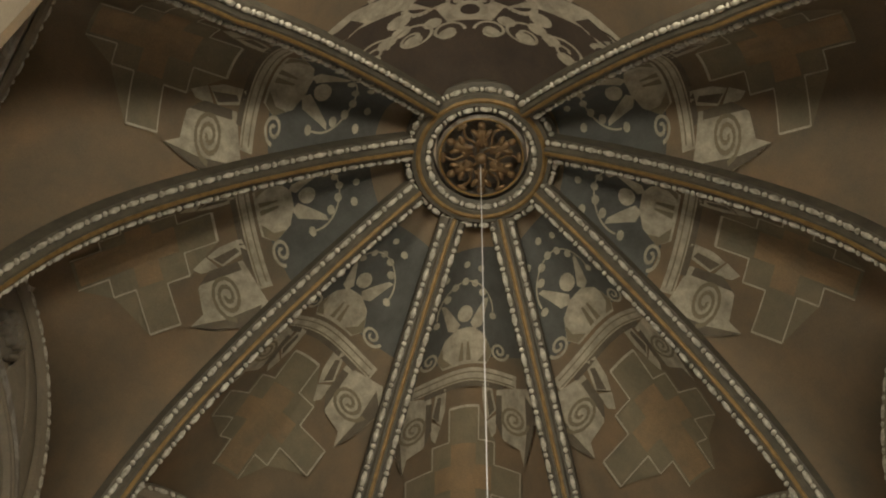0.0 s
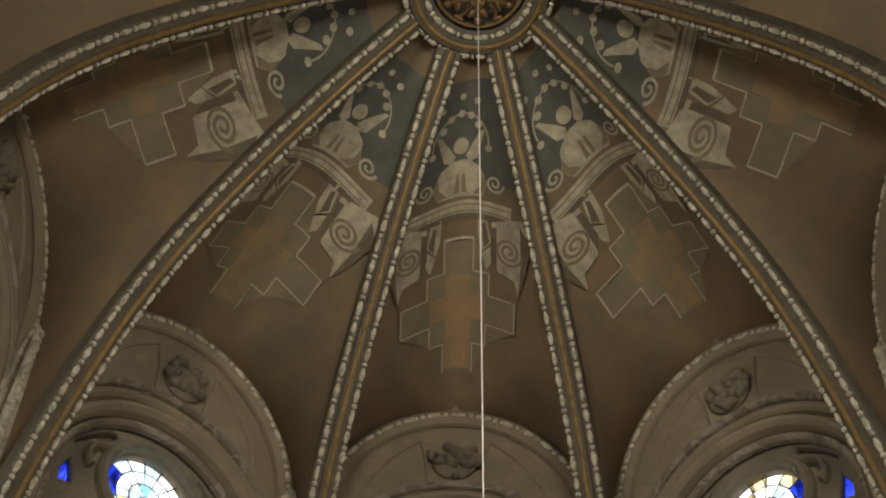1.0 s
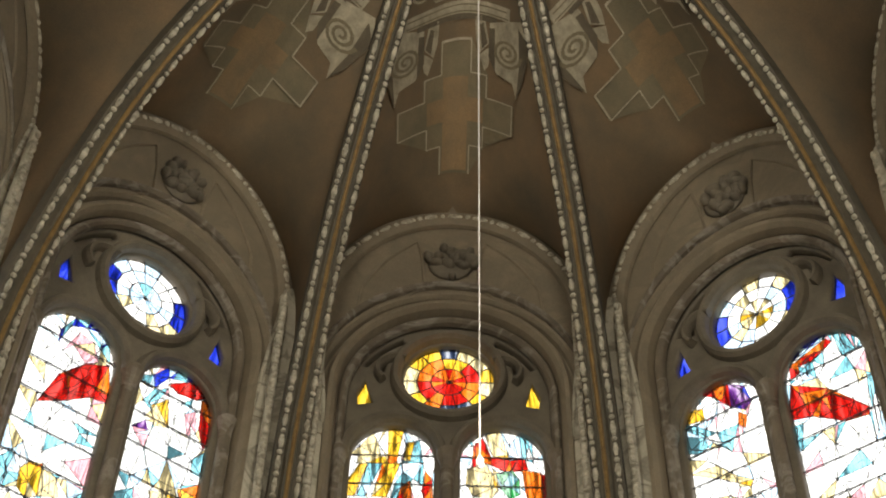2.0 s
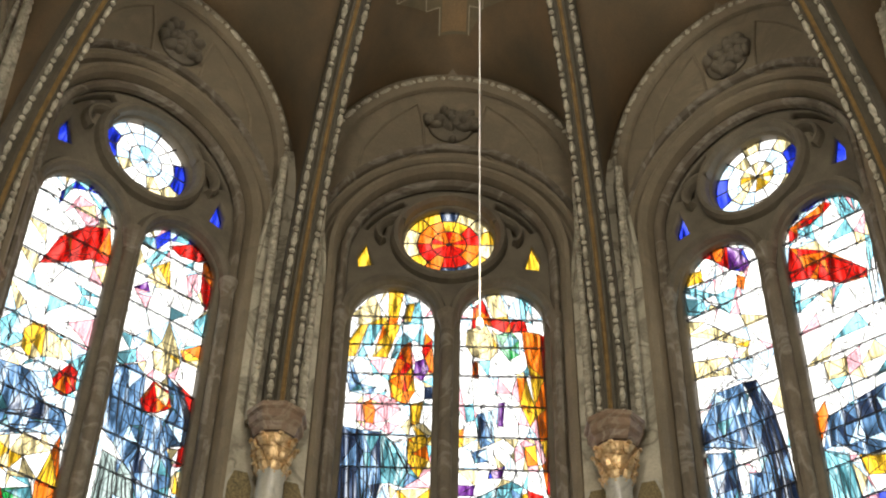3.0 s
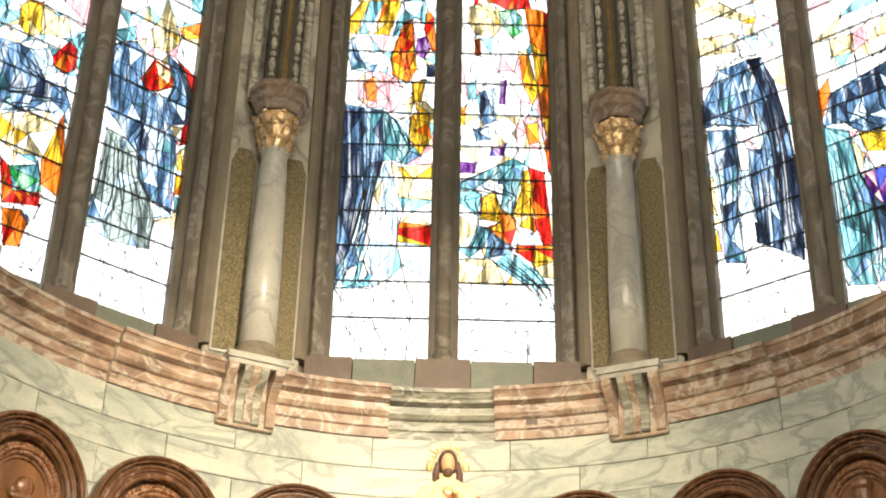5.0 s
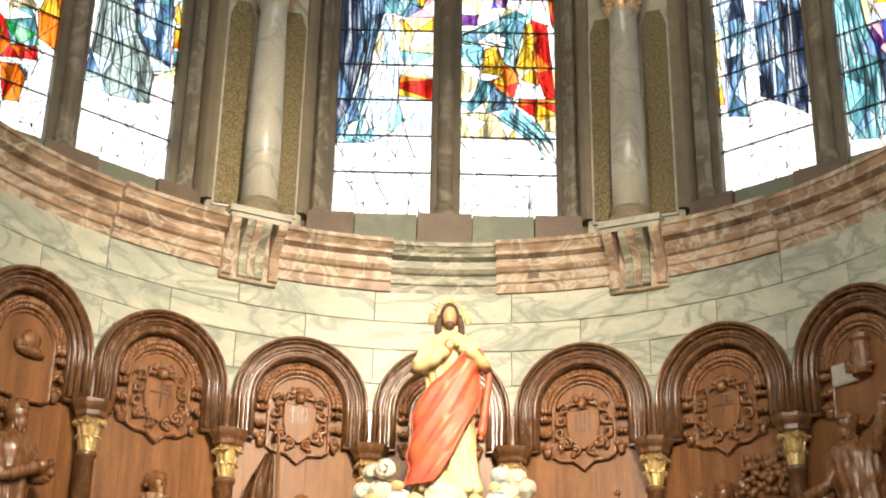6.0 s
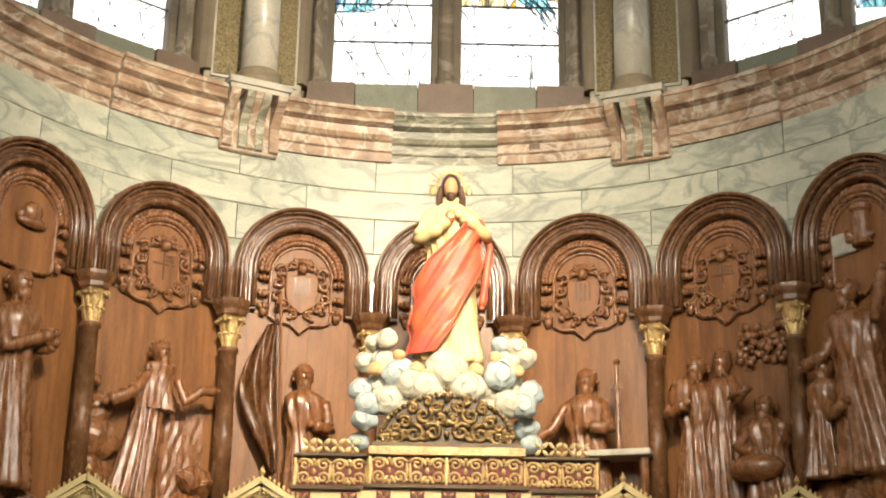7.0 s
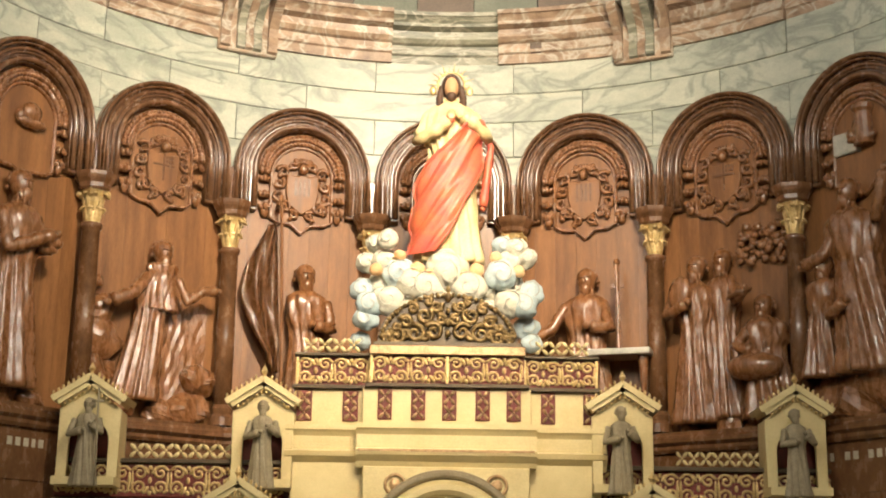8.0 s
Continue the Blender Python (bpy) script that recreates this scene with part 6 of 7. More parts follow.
def fig_g(b):
    c = robe(b, 1.1, 0.42, -0.02, 3.4, 1.5, 0.9, 9, -0.04, 7)
    head(b, c, 1.5)
    limb(b, [(0.3, -0.05, 4.3), (0.18, -0.2, 4.05), (0.36, -0.26, 3.98)], 0.07)
    ball(b, (0.35, -0.2, 3.85), (0.28, 0.16, 0.13), 10, 6)


def fig_h(b):
    c = robe(b, 1.75, 0.05, 0, 3.7, 1.15, 0.75, 8, -0.1, 8)
    head(b, c, 1.6)
    limb(b, [(-0.2, -0.05, 5.0), (-0.3, -0.16, 4.75), (-0.5, -0.16, 4.7)], 0.07)
    limb(b, [(0.2, -0.05, 5.0), (0.3, -0.1, 5.2), (0.36, -0.1, 5.4)], 0.07)


def fig_i(b):
    c = robe(b, 1.05, -0.42, -0.05, 3.7, 1.2, 0.9, 8, 0.06, 9)
    head(b, c, 1.4)
    limb(b, [(-0.3, -0.1, 4.4), (-0.2, -0.2, 4.2), (-0.05, -0.2, 4.3)], 0.06)


carved(-3, "carved_figure", "carved wooden standing figure in a long robe", fig_a)
carved(-2, "carved_figure", "carved wooden figure in a gown with outstretched arms", fig_b)
carved(-1, "carved_figure", "carved wooden kneeling figure beside a flagstaff", fig_c)
carved(1, "carved_figure", "carved wooden figure seated behind a table", fig_d)
carved(2, "carved_figure", "carved wooden robed figure holding a large book", fig_e, -0.16)
carved(2, "carved_figure", "carved wooden robed figure holding an open book", fig_f, -0.1)
carved(2, "carved_figure", "carved wooden figure seated and bent forwards", fig_g, -0.14)
carved(3, "carved_figure", "carved wooden draped figure stepping upwards", fig_h)
carved(3, "carved_figure", "carved wooden smaller figure crouching", fig_i, -0.16)


def rocks(k, label, spots, seed, y):
    rng = random.Random(seed)
    base = empty("carved_rocks", lowframe(18 * k, LR - 0.08) @ pose(0, y, 0), label, "carving", "carved rocks")
    for x, z, r in spots:
        b = bmesh.new()
        ball(b, (x, 0, z), (r * 1.3, 0.12, r), 18, 12, turn=Matrix.Rotation(rng.uniform(-0.6, 0.6), 3, "Y"))
        for v in b.verts:
            v.co += noise.noise_vector(v.co * 6) * 0.07 + noise.noise_vector(v.co * 17) * 0.02
        part("rock", b, WOODCARVE, base)


rocks(-2, "carved wooden rocks at the foot of a figure", ((-0.52, 4.3, 0.13), (-0.5, 4.05, 0.17), (-0.55, 3.75, 0.16), (-0.3, 3.45, 0.14), (0.1, 3.42, 0.13), (0.38, 3.48, 0.16), (0.5, 3.75, 0.15), (-0.62, 4.55, 0.07)), 1, -0.05)
rocks(2, "carved wooden rocky ground", ((-0.4, 3.38, 0.09), (0.0, 3.38, 0.1), (0.35, 3.4, 0.14), (0.55, 3.5, 0.14)), 2, -0.08)
rocks(3, "carved wooden rocky ground and drapery", ((-0.5, 3.5, 0.2), (-0.2, 3.5, 0.22), (0.15, 3.6, 0.22), (0.45, 3.7, 0.25), (-0.5, 3.85, 0.14)), 3, -0.08)
rocks(-3, "carved wooden ground under a figure", ((-0.4, 3.4, 0.1), (-0.1, 3.4, 0.11), (0.2, 3.39, 0.1)), 4, -0.08)
carved(2, "carved_foliage", "carved wooden bunch of leaves on the panel", lambda b: [leaf_blob(b, 0.36 + random.uniform(-0.24, 0.24), random.uniform(-0.03, 0.03), 5.08 + random.uniform(-0.2, 0.17), 0.045, random) for _ in range(64)], -0.04)

# hatched rock wall behind the gown
b = bmesh.new()
box(b, 0.12, 0.56, -0.03, 0.05, 3.5, 4.5)
bmesh.ops.subdivide_edges(b, edges=b.edges[:], cuts=9, use_grid_fill=True)
for v in b.verts:
    v.co.y += 0.02 * noise.noise(v.co * 26)
    v.co.x += 0.02 * noise.noise(v.co * 9)
ob = part("carved_rock_wall", b, WOODCARVE)
ob.matrix_basis = lowframe(-36, LR - 0.08)
tagged(ob, "rough hatched wooden rock face in a relief", "carving")

# banner with its staff
b = bmesh.new()
nx, nz = 24, 40
g = []
for j in range(nz + 1):
    w = j / nz
    row = []
    for i in range(nx + 1):
        u = i / nx
        x = -0.25 - (0.12 + 0.26 * math.sin(math.pi * min(1, w * 1.1)) * (1 - 0.2 * w)) * (1 - u) + 0.06 * w
        row.append(b.verts.new((x, -0.16 + 0.05 * math.sin(7.5 * u + 4.2 * w) + 0.02 * math.sin(17 * u - 3 * w), 5.42 - 1.5 * w - 0.18 * (1 - u) * (1 - w) + 0.05 * math.sin(6 * u))))
    g.append(row)
for j in range(nz):
    for i in range(nx):
        b.faces.new((g[j][i], g[j + 1][i], g[j + 1][i + 1], g[j][i + 1]))
bmesh.ops.solidify(b, geom=b.faces[:], thickness=0.02)
banner = part("carved_banner", b, WOODCARVE, smooth=True)
banner.matrix_basis = lowframe(-18, LR - 0.08)
tagged(banner, "carved wooden banner hanging in folds from a staff", "banner")
b = bmesh.new()
tube(b, [(-0.24, -0.24, 5.55), (-0.2, -0.24, 4.6), (-0.17, -0.24, 3.4)], 0.016, 8)
ball(b, (-0.245, -0.24, 5.58), (0.025, 0.025, 0.05), 8, 6)
part("staff", b, WOOD, banner)

# table, cross and book of the seated figure
t = empty("carved_table", lowframe(18, LR - 0.08) @ pose(0, -0.3, 0), "small carved wooden table with a pale top", "table")
b = bmesh.new()
box(b, 0.08, 0.68, -0.12, 0.24, 4.06, 4.12)
bmesh.ops.bevel(b, geom=b.edges[:], offset=0.008, segments=1, affect="EDGES")
part("tabletop", b, COLUMN, t, "pale tabletop")
for x in (0.14, 0.6):
    b = bmesh.new()
    lathe(b, [(0.05, 3.34), (0.04, 3.4), (0.025, 3.7), (0.045, 3.95), (0.05, 4.06)], 10, (x, 0))
    part("leg", b, WOODCARVE, t)
b = bmesh.new()
tube(b, [(0.38, -0.05, 4.12), (0.36, 0.0, 4.95)], 0.022, 8)
box(b, 0.3, 0.42, -0.02, 0.02, 4.72, 4.76)
ball(b, (0.36, 0, 4.98), 0.035, 8, 6)
ob = part("carved_cross", b, WOODCARVE)
ob.matrix_basis = lowframe(18, LR - 0.08) @ pose(0, -0.3, 0)
tagged(ob, "thin carved wooden cross standing on a table", "cross")

# small tower relief in the outer niche
b = bmesh.new()
lathe(b, [(0.1, 5.75), (0.08, 5.8), (0.075, 6.05), (0.1, 6.08), (0.1, 6.12), (0.06, 6.16)], 12, (0.05, -0.06))
ob = part("carved_tower", b, WOODCARVE)
ob.matrix_basis = lowframe(54, LR - 0.08)
tagged(ob, "carved wooden tower on a niche panel", "carving")
# Glare on the varnished panel, modelled as a pale raised block.
b = bmesh.new()
box(b, -0.3, -0.02, -0.06, 0.0, 5.72, 5.92)
bmesh.ops.bevel(b, geom=b.edges[:], offset=0.01, segments=2, affect="EDGES")
ob = part("pale_plaque", b, COLUMN)
ob.matrix_basis = lowframe(54, LR - 0.08)
tagged(ob, "raised pale patch in place of glare on a niche panel", "plaque")

# ---- painted statue on a cloud pedestal ----
S_CREAM = mat("cream_painted_robe", (0.80, 0.66, 0.36), (0.66, 0.5, 0.24), 0.45, scale=6, bump=0.1)
S_RED = mat("red_painted_mantle", (0.66, 0.09, 0.07), (0.56, 0.17, 0.06), 0.42, scale=5, bump=0.1)
S_SKIN = mat("painted_plaster_ochre", (0.62, 0.36, 0.19), (0.5, 0.27, 0.13), 0.5, scale=8)
S_HAIR = mat("dark_brown_paint", (0.1, 0.05, 0.028), (0.06, 0.03, 0.018), 0.5, scale=12)
C_WHITE = mat("white_painted_cloud", (0.70, 0.66, 0.53), (0.5, 0.48, 0.4), 0.6, scale=5)
C_BLUE = mat("pale_blue_painted_cloud", (0.5, 0.58, 0.58), (0.38, 0.47, 0.5), 0.6, scale=5)
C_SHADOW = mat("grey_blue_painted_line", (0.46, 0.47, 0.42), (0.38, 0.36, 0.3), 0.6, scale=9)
C_ORANGE = mat("orange_painted_plaster", (0.78, 0.56, 0.32), (0.62, 0.34, 0.14), 0.5, scale=7)

b = bmesh.new()
c = robe(b, 1.82, 0, 0, 0, 1.05, 0.76, 13, 0.0, 21, 0)


def mantle(b, h):
    """A cloth thrown over the front of the robe from one shoulder, its folds running down across it."""
    edge = [(0.03, -0.98, -0.35), (0.1, -1.0, -0.12), (0.2, -1.0, 0.16), (0.32, -1.0, 0.45), (0.42, -0.98, 0.8), (0.5, -0.72, 1.0), (0.56, -0.3, 1.02), (0.62, 0.08, 1.02), (0.68, 0.36, 1.0), (0.74, 0.58, 0.95)]
    body = [(0.0, 0.2), (0.12, 0.19), (0.3, 0.176), (0.5, 0.15), (0.6, 0.15), (0.7, 0.165), (0.8, 0.15)]
    at = lambda tab, f, c: next((p[c] + (q[c] - p[c]) * (f - p[0]) / (q[0] - p[0]) for p, q in zip(tab, tab[1:]) if f <= q[0]), tab[-1][c])
    rows, nu, nf = [], 40, 52
    for j in range(nf + 1):
        f = 0.03 + 0.71 * j / nf
        x0, x1 = at(edge, f, 1), at(edge, f, 2)
        row = []
        for i in range(nu + 1):
            xr = x0 + (x1 - x0) * i / nu
            fold = abs(math.sin(9 * (f * 1.9 - xr * 0.42) + 0.5 * math.sin(5 * xr))) + 0.35 * abs(math.sin(21 * (f * 1.7 - xr * 0.5)))
            q = at(body, f, 1) * h * (0.9 + 0.11 * fold)
            cx = max(-1, min(1, xr))
            row.append(b.verts.new((q * cx * 1.04, -0.76 * q * math.sqrt(max(0.0, 1 - cx * cx)) - 0.022, f * h)))
        rows.append(row)
    for p, q in zip(rows, rows[1:]):
        for i in range(nu):
            b.faces.new((p[i], p[i + 1], q[i + 1], q[i])).material_index = 1
    for side in (0, nu):                  # rolled hem along both sides
        tube(b, [r[side].co.copy() for r in rows], 0.014, 6, 1)


mantle(b, 1.82)
limb(b, [(-0.2, -0.02, 1.42), (-0.31, -0.08, 1.14), (-0.14, -0.2, 1.2), (-0.03, -0.22, 1.3)], 0.07, 0)
limb(b, [(0.2, -0.02, 1.42), (0.34, -0.06, 1.18), (0.2, -0.2, 1.28), (0.1, -0.21, 1.34)], 0.068, 0)
limb(b, [(0.24, 0.0, 1.4), (0.37, 0.02, 1.12), (0.33, 0.02, 0.8), (0.3, 0.0, 0.55)], 0.045, 1)
ball(b, (0.0, -0.2, 1.36), 0.05, 10, 7, 2)
ball(b, (-0.01, -0.23, 1.31), (0.045, 0.03, 0.05), 8, 6, 1)
ball(b, (0, 0.01, 1.7), (0.095, 0.1, 0.13), 14, 9, 3)
ball(b, (0, -0.035, 1.68), (0.068, 0.075, 0.105), 14, 9, 2)
ball(b, (0, -0.06, 1.585), (0.05, 0.05, 0.05), 10, 6, 3)
for s in (-1, 1):
    limb(b, [(s * 0.085, 0.0, 1.7), (s * 0.11, -0.01, 1.58), (s * 0.1, -0.05, 1.46)], 0.04, 3)
hc = Vector((0, 0.1, 1.76))
for i in range(22):
    a = 2 * math.pi * i / 22
    ln = 0.17 if i % 2 else 0.13
    d = Vector((math.cos(a), 0, math.sin(a)))
    tube(b, [hc + d * 0.11, hc + d * (ln + 0.05)], 0.009, 5, 4, taper=lambda f: 1.2 - f)
sweep(b, [hc + Vector((0.125 * math.cos(q * math.pi / 16), 0, 0.125 * math.sin(q * math.pi / 16))) for q in range(32)], [(0.012, 0), (0, 0.01), (-0.012, 0), (0, -0.01)], face_side, closed=True, index=4)
for s in (-1, 1):
    ball(b, hc + Vector((s * 0.17, 0, -0.06)), (0.035, 0.02, 0.05), 8, 6, 4)
ob = part("statue", b, [S_CREAM, S_RED, S_SKIN, S_HAIR, GILT], smooth=True)
ob.matrix_basis = pose(AX + 0.05, 12.4, 4.7)
tagged(ob, "painted statue in cream robe and red mantle with gilded halo", "statue")

rng = random.Random(5)
cl = empty("cloud_pedestal", pose(AX + 0.03, 12.35, 0), "sculpted white and pale blue cloud pedestal under the statue", "pedestal")


def puffs(name, spots, material):
    for x, y, z, r in spots:
        q = bmesh.new()
        ball(q, (x, y, z), (r, r * 0.8, r * 0.92), 40, 28)
        for v in q.verts:
            d = v.co - Vector((x, y, z))
            billow = 0.3 * abs(noise.noise(v.co * 7)) + 0.08 * abs(noise.noise(v.co * 15 + Vector((4, 2, 9))))
            v.co += d * (billow - 0.12) * 1.1
        puff = part(name, q, material, cl, smooth=True)
        if name != "orange_knob":
            q = bmesh.new()
            turn = 1 if x < 0 else -1
            tube(q, [(px, y - 0.8 * r * math.sqrt(max(0.05, 1 - ((px - x) ** 2 + (pz - z) ** 2) / (r * r))) - 0.012, pz) for px, pz in spiral(x, z, r * 0.78, 1.1, turn, 1.0, 20)], 0.005, 5)
            part("carved_curl", q, C_SHADOW, puff)


white, blue, orange = [], [], []
for s in (-1, 1):
    for x, z, r in ((0.62, 4.82, 0.1), (0.5, 4.86, 0.1), (0.7, 4.7, 0.11), (0.56, 4.66, 0.13), (0.44, 4.52, 0.15), (0.6, 4.48, 0.13), (0.66, 4.3, 0.13), (0.52, 4.28, 0.15), (0.68, 4.12, 0.12), (0.3, 4.44, 0.15), (0.74, 3.95, 0.1)):
        (blue if (z < 4.35 and x > 0.6) or rng.random() < 0.16 else white).append((s * (x + rng.uniform(-0.03, 0.03)), rng.uniform(-0.22, -0.05) - (0.7 - x) * 0.12, z + rng.uniform(-0.03, 0.03), r))
    for x, z, r in ((0.14, 4.5, 0.12), (0.42, 4.7, 0.07), (0.62, 4.57, 0.08), (0.26, 4.58, 0.09)):
        orange.append((s * x, -0.27, z, r * 0.8))
    blue.append((s * 0.74, -0.12, 4.42, 0.12))
white += [(0, -0.25, 4.52, 0.16), (-0.18, -0.25, 4.42, 0.17), (0.18, -0.25, 4.42, 0.17), (0, -0.1, 4.62, 0.2), (0.0, -0.15, 4.3, 0.2), (0.3, -0.12, 4.2, 0.2), (-0.3, -0.12, 4.2, 0.2)]
puffs("white_puff", white, C_WHITE)
puffs("blue_puff", blue, C_BLUE)
puffs("orange_knob", orange, C_ORANGE)
q = bmesh.new()
lathe(q, [(0.3, 3.75), (0.3, 4.2), (0.25, 4.72)], 20, (0, 0.1))
part("core", q, C_WHITE, cl)

# ---- gilded altar ----
A_CREAM = mat("cream_gilt_paint", (0.72, 0.60, 0.32), (0.55, 0.43, 0.2), 0.4, 0.1, scale=2.6, fine=140, bump=0.08, spread=0.7)
A_DARK = mat("dark_bronze_moulding", (0.12, 0.085, 0.045), (0.06, 0.042, 0.025), 0.4, 0.3, scale=8)
A_RED = mat("dull_red_ground", (0.20, 0.035, 0.022), (0.1, 0.02, 0.014), 0.6, scale=9)
A_BRONZE = mat("worn_bronze_gilding", (0.62, 0.42, 0.22), (0.25, 0.15, 0.07), 0.4, 0.6, scale=22, bump=0.4)
A_GREY = mat("grey_gilt_plaster", (0.33, 0.27, 0.17), (0.22, 0.18, 0.11), 0.55, 0.1, scale=9)

altar = empty("altar", pose(AX + 0.03, 12.0, 0), "tall cream and gold altar with red and gilt friezes", "altar")


def bx(name, parent, material, x0, x1, y0, y1, z0, z1, bevel=0.008, label=""):
    q = bmesh.new()
    box(q, x0, x1, y0, y1, z0, z1)
    if bevel:
        bmesh.ops.bevel(q, geom=q.edges[:], offset=bevel, segments=1, affect="EDGES")
    return part(name, q, material, parent, label)


def moulding(name, parent, material, x0, x1, prof):
    q = bmesh.new()
    l, r = [q.verts.new((x0, y, z)) for y, z in prof], [q.verts.new((x1, y, z)) for y, z in prof]
    q.faces.new(l), q.faces.new(r[::-1])
    for i in range(len(prof)):
        j = (i + 1) % len(prof)
        q.faces.new((l[j], l[i], r[i], r[j]))
    return part(name, q, material, parent)


def scrollwork(name, parent, x0, x1, z0, z1, y, cells, material=GILT):
    """Gilded relief: paired curls, leaves and a lozenge in every cell."""
    q = bmesh.new()
    w, h = (x1 - x0) / cells, z1 - z0
    zc = (z0 + z1) / 2
    for c in range(cells):
        xc = x0 + w * (c + 0.5)
        for sx in (-1, 1):
            for sz in (-1, 1):
                pth = spiral(xc + sx * w * 0.27, zc + sz * h * 0.24, min(w, h) * 0.24, 1.35, sx, 0.6 * sz, 14)
                tube(q, [(px, y, pz) for px, pz in pth], 0.013, 5)
                ball(q, (xc + sx * w * 0.1, y, zc + sz * h * 0.32), (0.02, 0.016, 0.042), 6, 4, turn=Matrix.Rotation(sx * sz * 0.6, 3, "Y"))
                ball(q, (xc + sx * w * 0.42, y, zc + sz * h * 0.36), (0.03, 0.012, 0.013), 6, 4, turn=Matrix.Rotation(sx * sz * 0.5, 3, "Y"))
            ball(q, (xc + sx * w * 0.46, y, zc), (0.014, 0.012, h * 0.3), 6, 4)
        ball(q, (xc, y, zc), (0.018, 0.016, 0.03), 6, 5)
        ball(q, (xc, y, z1 - 0.025), (0.02, 0.014, 0.022), 6, 5)
        ball(q, (xc, y, z0 + 0.025), (0.02, 0.014, 0.022), 6, 5)
    return tagged(part(name, q, material, parent, "gilded scrollwork relief", smooth=True), kind="stuff")


def crosslets(name, parent, x0, x1, z0, z1, y, n, material=GILT, rows=1):
    """A row of pierced four-leaf crosses."""
    q = bmesh.new()
    w, h = (x1 - x0) / n, (z1 - z0) / rows
    for r in range(rows):
        for c in range(n):
            xc, zc = x0 + w * (c + 0.5), z0 + h * (r + 0.5)
            ln = 0.5 * math.hypot(w, h)
            for a in (1, -1):
                ang = math.atan2(h * a, w)
                for s in (-1, 1):
                    ball(q, (xc + s * 0.27 * w, y, zc + s * a * 0.27 * h), (ln * 0.42, 0.014, 0.15 * min(w, h)), 7, 4, turn=Matrix.Rotation(-ang, 3, "Y"))
            ball(q, (xc, y - 0.005, zc), (0.1 * w, 0.016, 0.1 * h), 6, 4)
    return tagged(part(name, q, material, parent, smooth=True), kind="stuff")


bx("body", altar, A_CREAM, -1.29, 1.31, 0.0, 0.75, 0.0, 2.95)
bx("centre_body", altar, A_CREAM, -0.68, 0.7, -0.16, 0.02, 0.0, 2.84)
CORN = lambda d: [(0.5, 2.84), (0.02 - d, 2.84), (0.0 - d, 2.88), (-0.06 - d, 2.93), (-0.07 - d, 2.97), (-0.02 - d, 2.99), (-0.02 - d, 3.1), (-0.04 - d, 3.13), (-0.06 - d, 3.15), (-0.06 - d, 3.19), (0.5, 3.2)]
moulding("cornice", altar, A_CREAM, -1.34, -0.7, CORN(0))
moulding("cornice", altar, A_CREAM, 0.72, 1.36, CORN(0))
moulding("cornice", altar, A_CREAM, -0.74, 0.76, CORN(0.16))
bx("cornice_line", altar, A_BRONZE, -0.72, 0.74, -0.235, -0.2, 2.955, 2.975, 0)
bx("band", altar, A_CREAM, -1.28, 1.3, 0.02, 0.6, 3.19, 3.5)
bx("centre_band", altar, A_CREAM, -0.7, 0.72, -0.12, 0.1, 3.19, 3.5)
for x0, x1, d in ((-1.26, -1.13, 0.0), (-0.87, -0.74, 0.0), (-0.57, -0.45, -0.14), (-0.29, -0.17, -0.14), (-0.03, 0.09, -0.14), (0.25, 0.37, -0.14), (0.51, 0.63, -0.14), (0.81, 0.93, 0.0), (1.17, 1.29, 0.0)):
    bx("red_strip", altar, A_RED, x0, x1, d, d + 0.04, 3.23, 3.49, 0.004)
    crosslets("strip_crosses", altar, x0 + 0.01, x1 - 0.01, 3.235, 3.485, d - 0.004, 1, A_BRONZE, 2)
bx("shelf", altar, A_DARK, -1.3, 1.32, -0.03, 0.6, 3.5, 3.535)
bx("centre_shelf", altar, A_DARK, -0.68, 0.7, -0.17, 0.1, 3.5, 3.535)
for x0, x1, y0 in ((-1.27, -0.645, 0.02), (-0.64, 0.66, -0.1), (0.67, 1.29, 0.02)):
    bx("frieze_ground", altar, A_RED, x0, x1, y0, 0.6, 3.535, 3.78, 0.004)
for x0, x1, y0, n in ((-1.26, -0.66, 0.012, 2), (-0.63, 0.01, -0.108, 2), (0.01, 0.65, -0.108, 2), (0.68, 1.28, 0.012, 2)):
    scrollwork("frieze", altar, x0, x1, 3.54, 3.775, y0, n)
for x in (-1.265, -0.652, -0.632, 0.01, 0.652, 0.672, 1.285):
    bx("frieze_post", altar, GILT, x - 0.012, x + 0.012, -0.125 if abs(x) < 0.645 else -0.005, 0.03, 3.54, 3.775, 0.004)
bx("top_shelf", altar, A_DARK, -1.29, -0.64, -0.03, 0.6, 3.78, 3.81)
bx("top_shelf", altar, A_DARK, 0.66, 1.31, -0.03, 0.6, 3.78, 3.81)
bx("centre_top_shelf", altar, A_BRONZE, -0.65, 0.67, -0.15, 0.6, 3.78, 3.86)
crosslets("cresting", altar, -1.22, -0.73, 3.815, 3.94, 0.0, 4, A_CREAM)
crosslets("cresting", altar, 0.76, 1.22, 3.815, 3.94, 0.0, 4, A_CREAM)
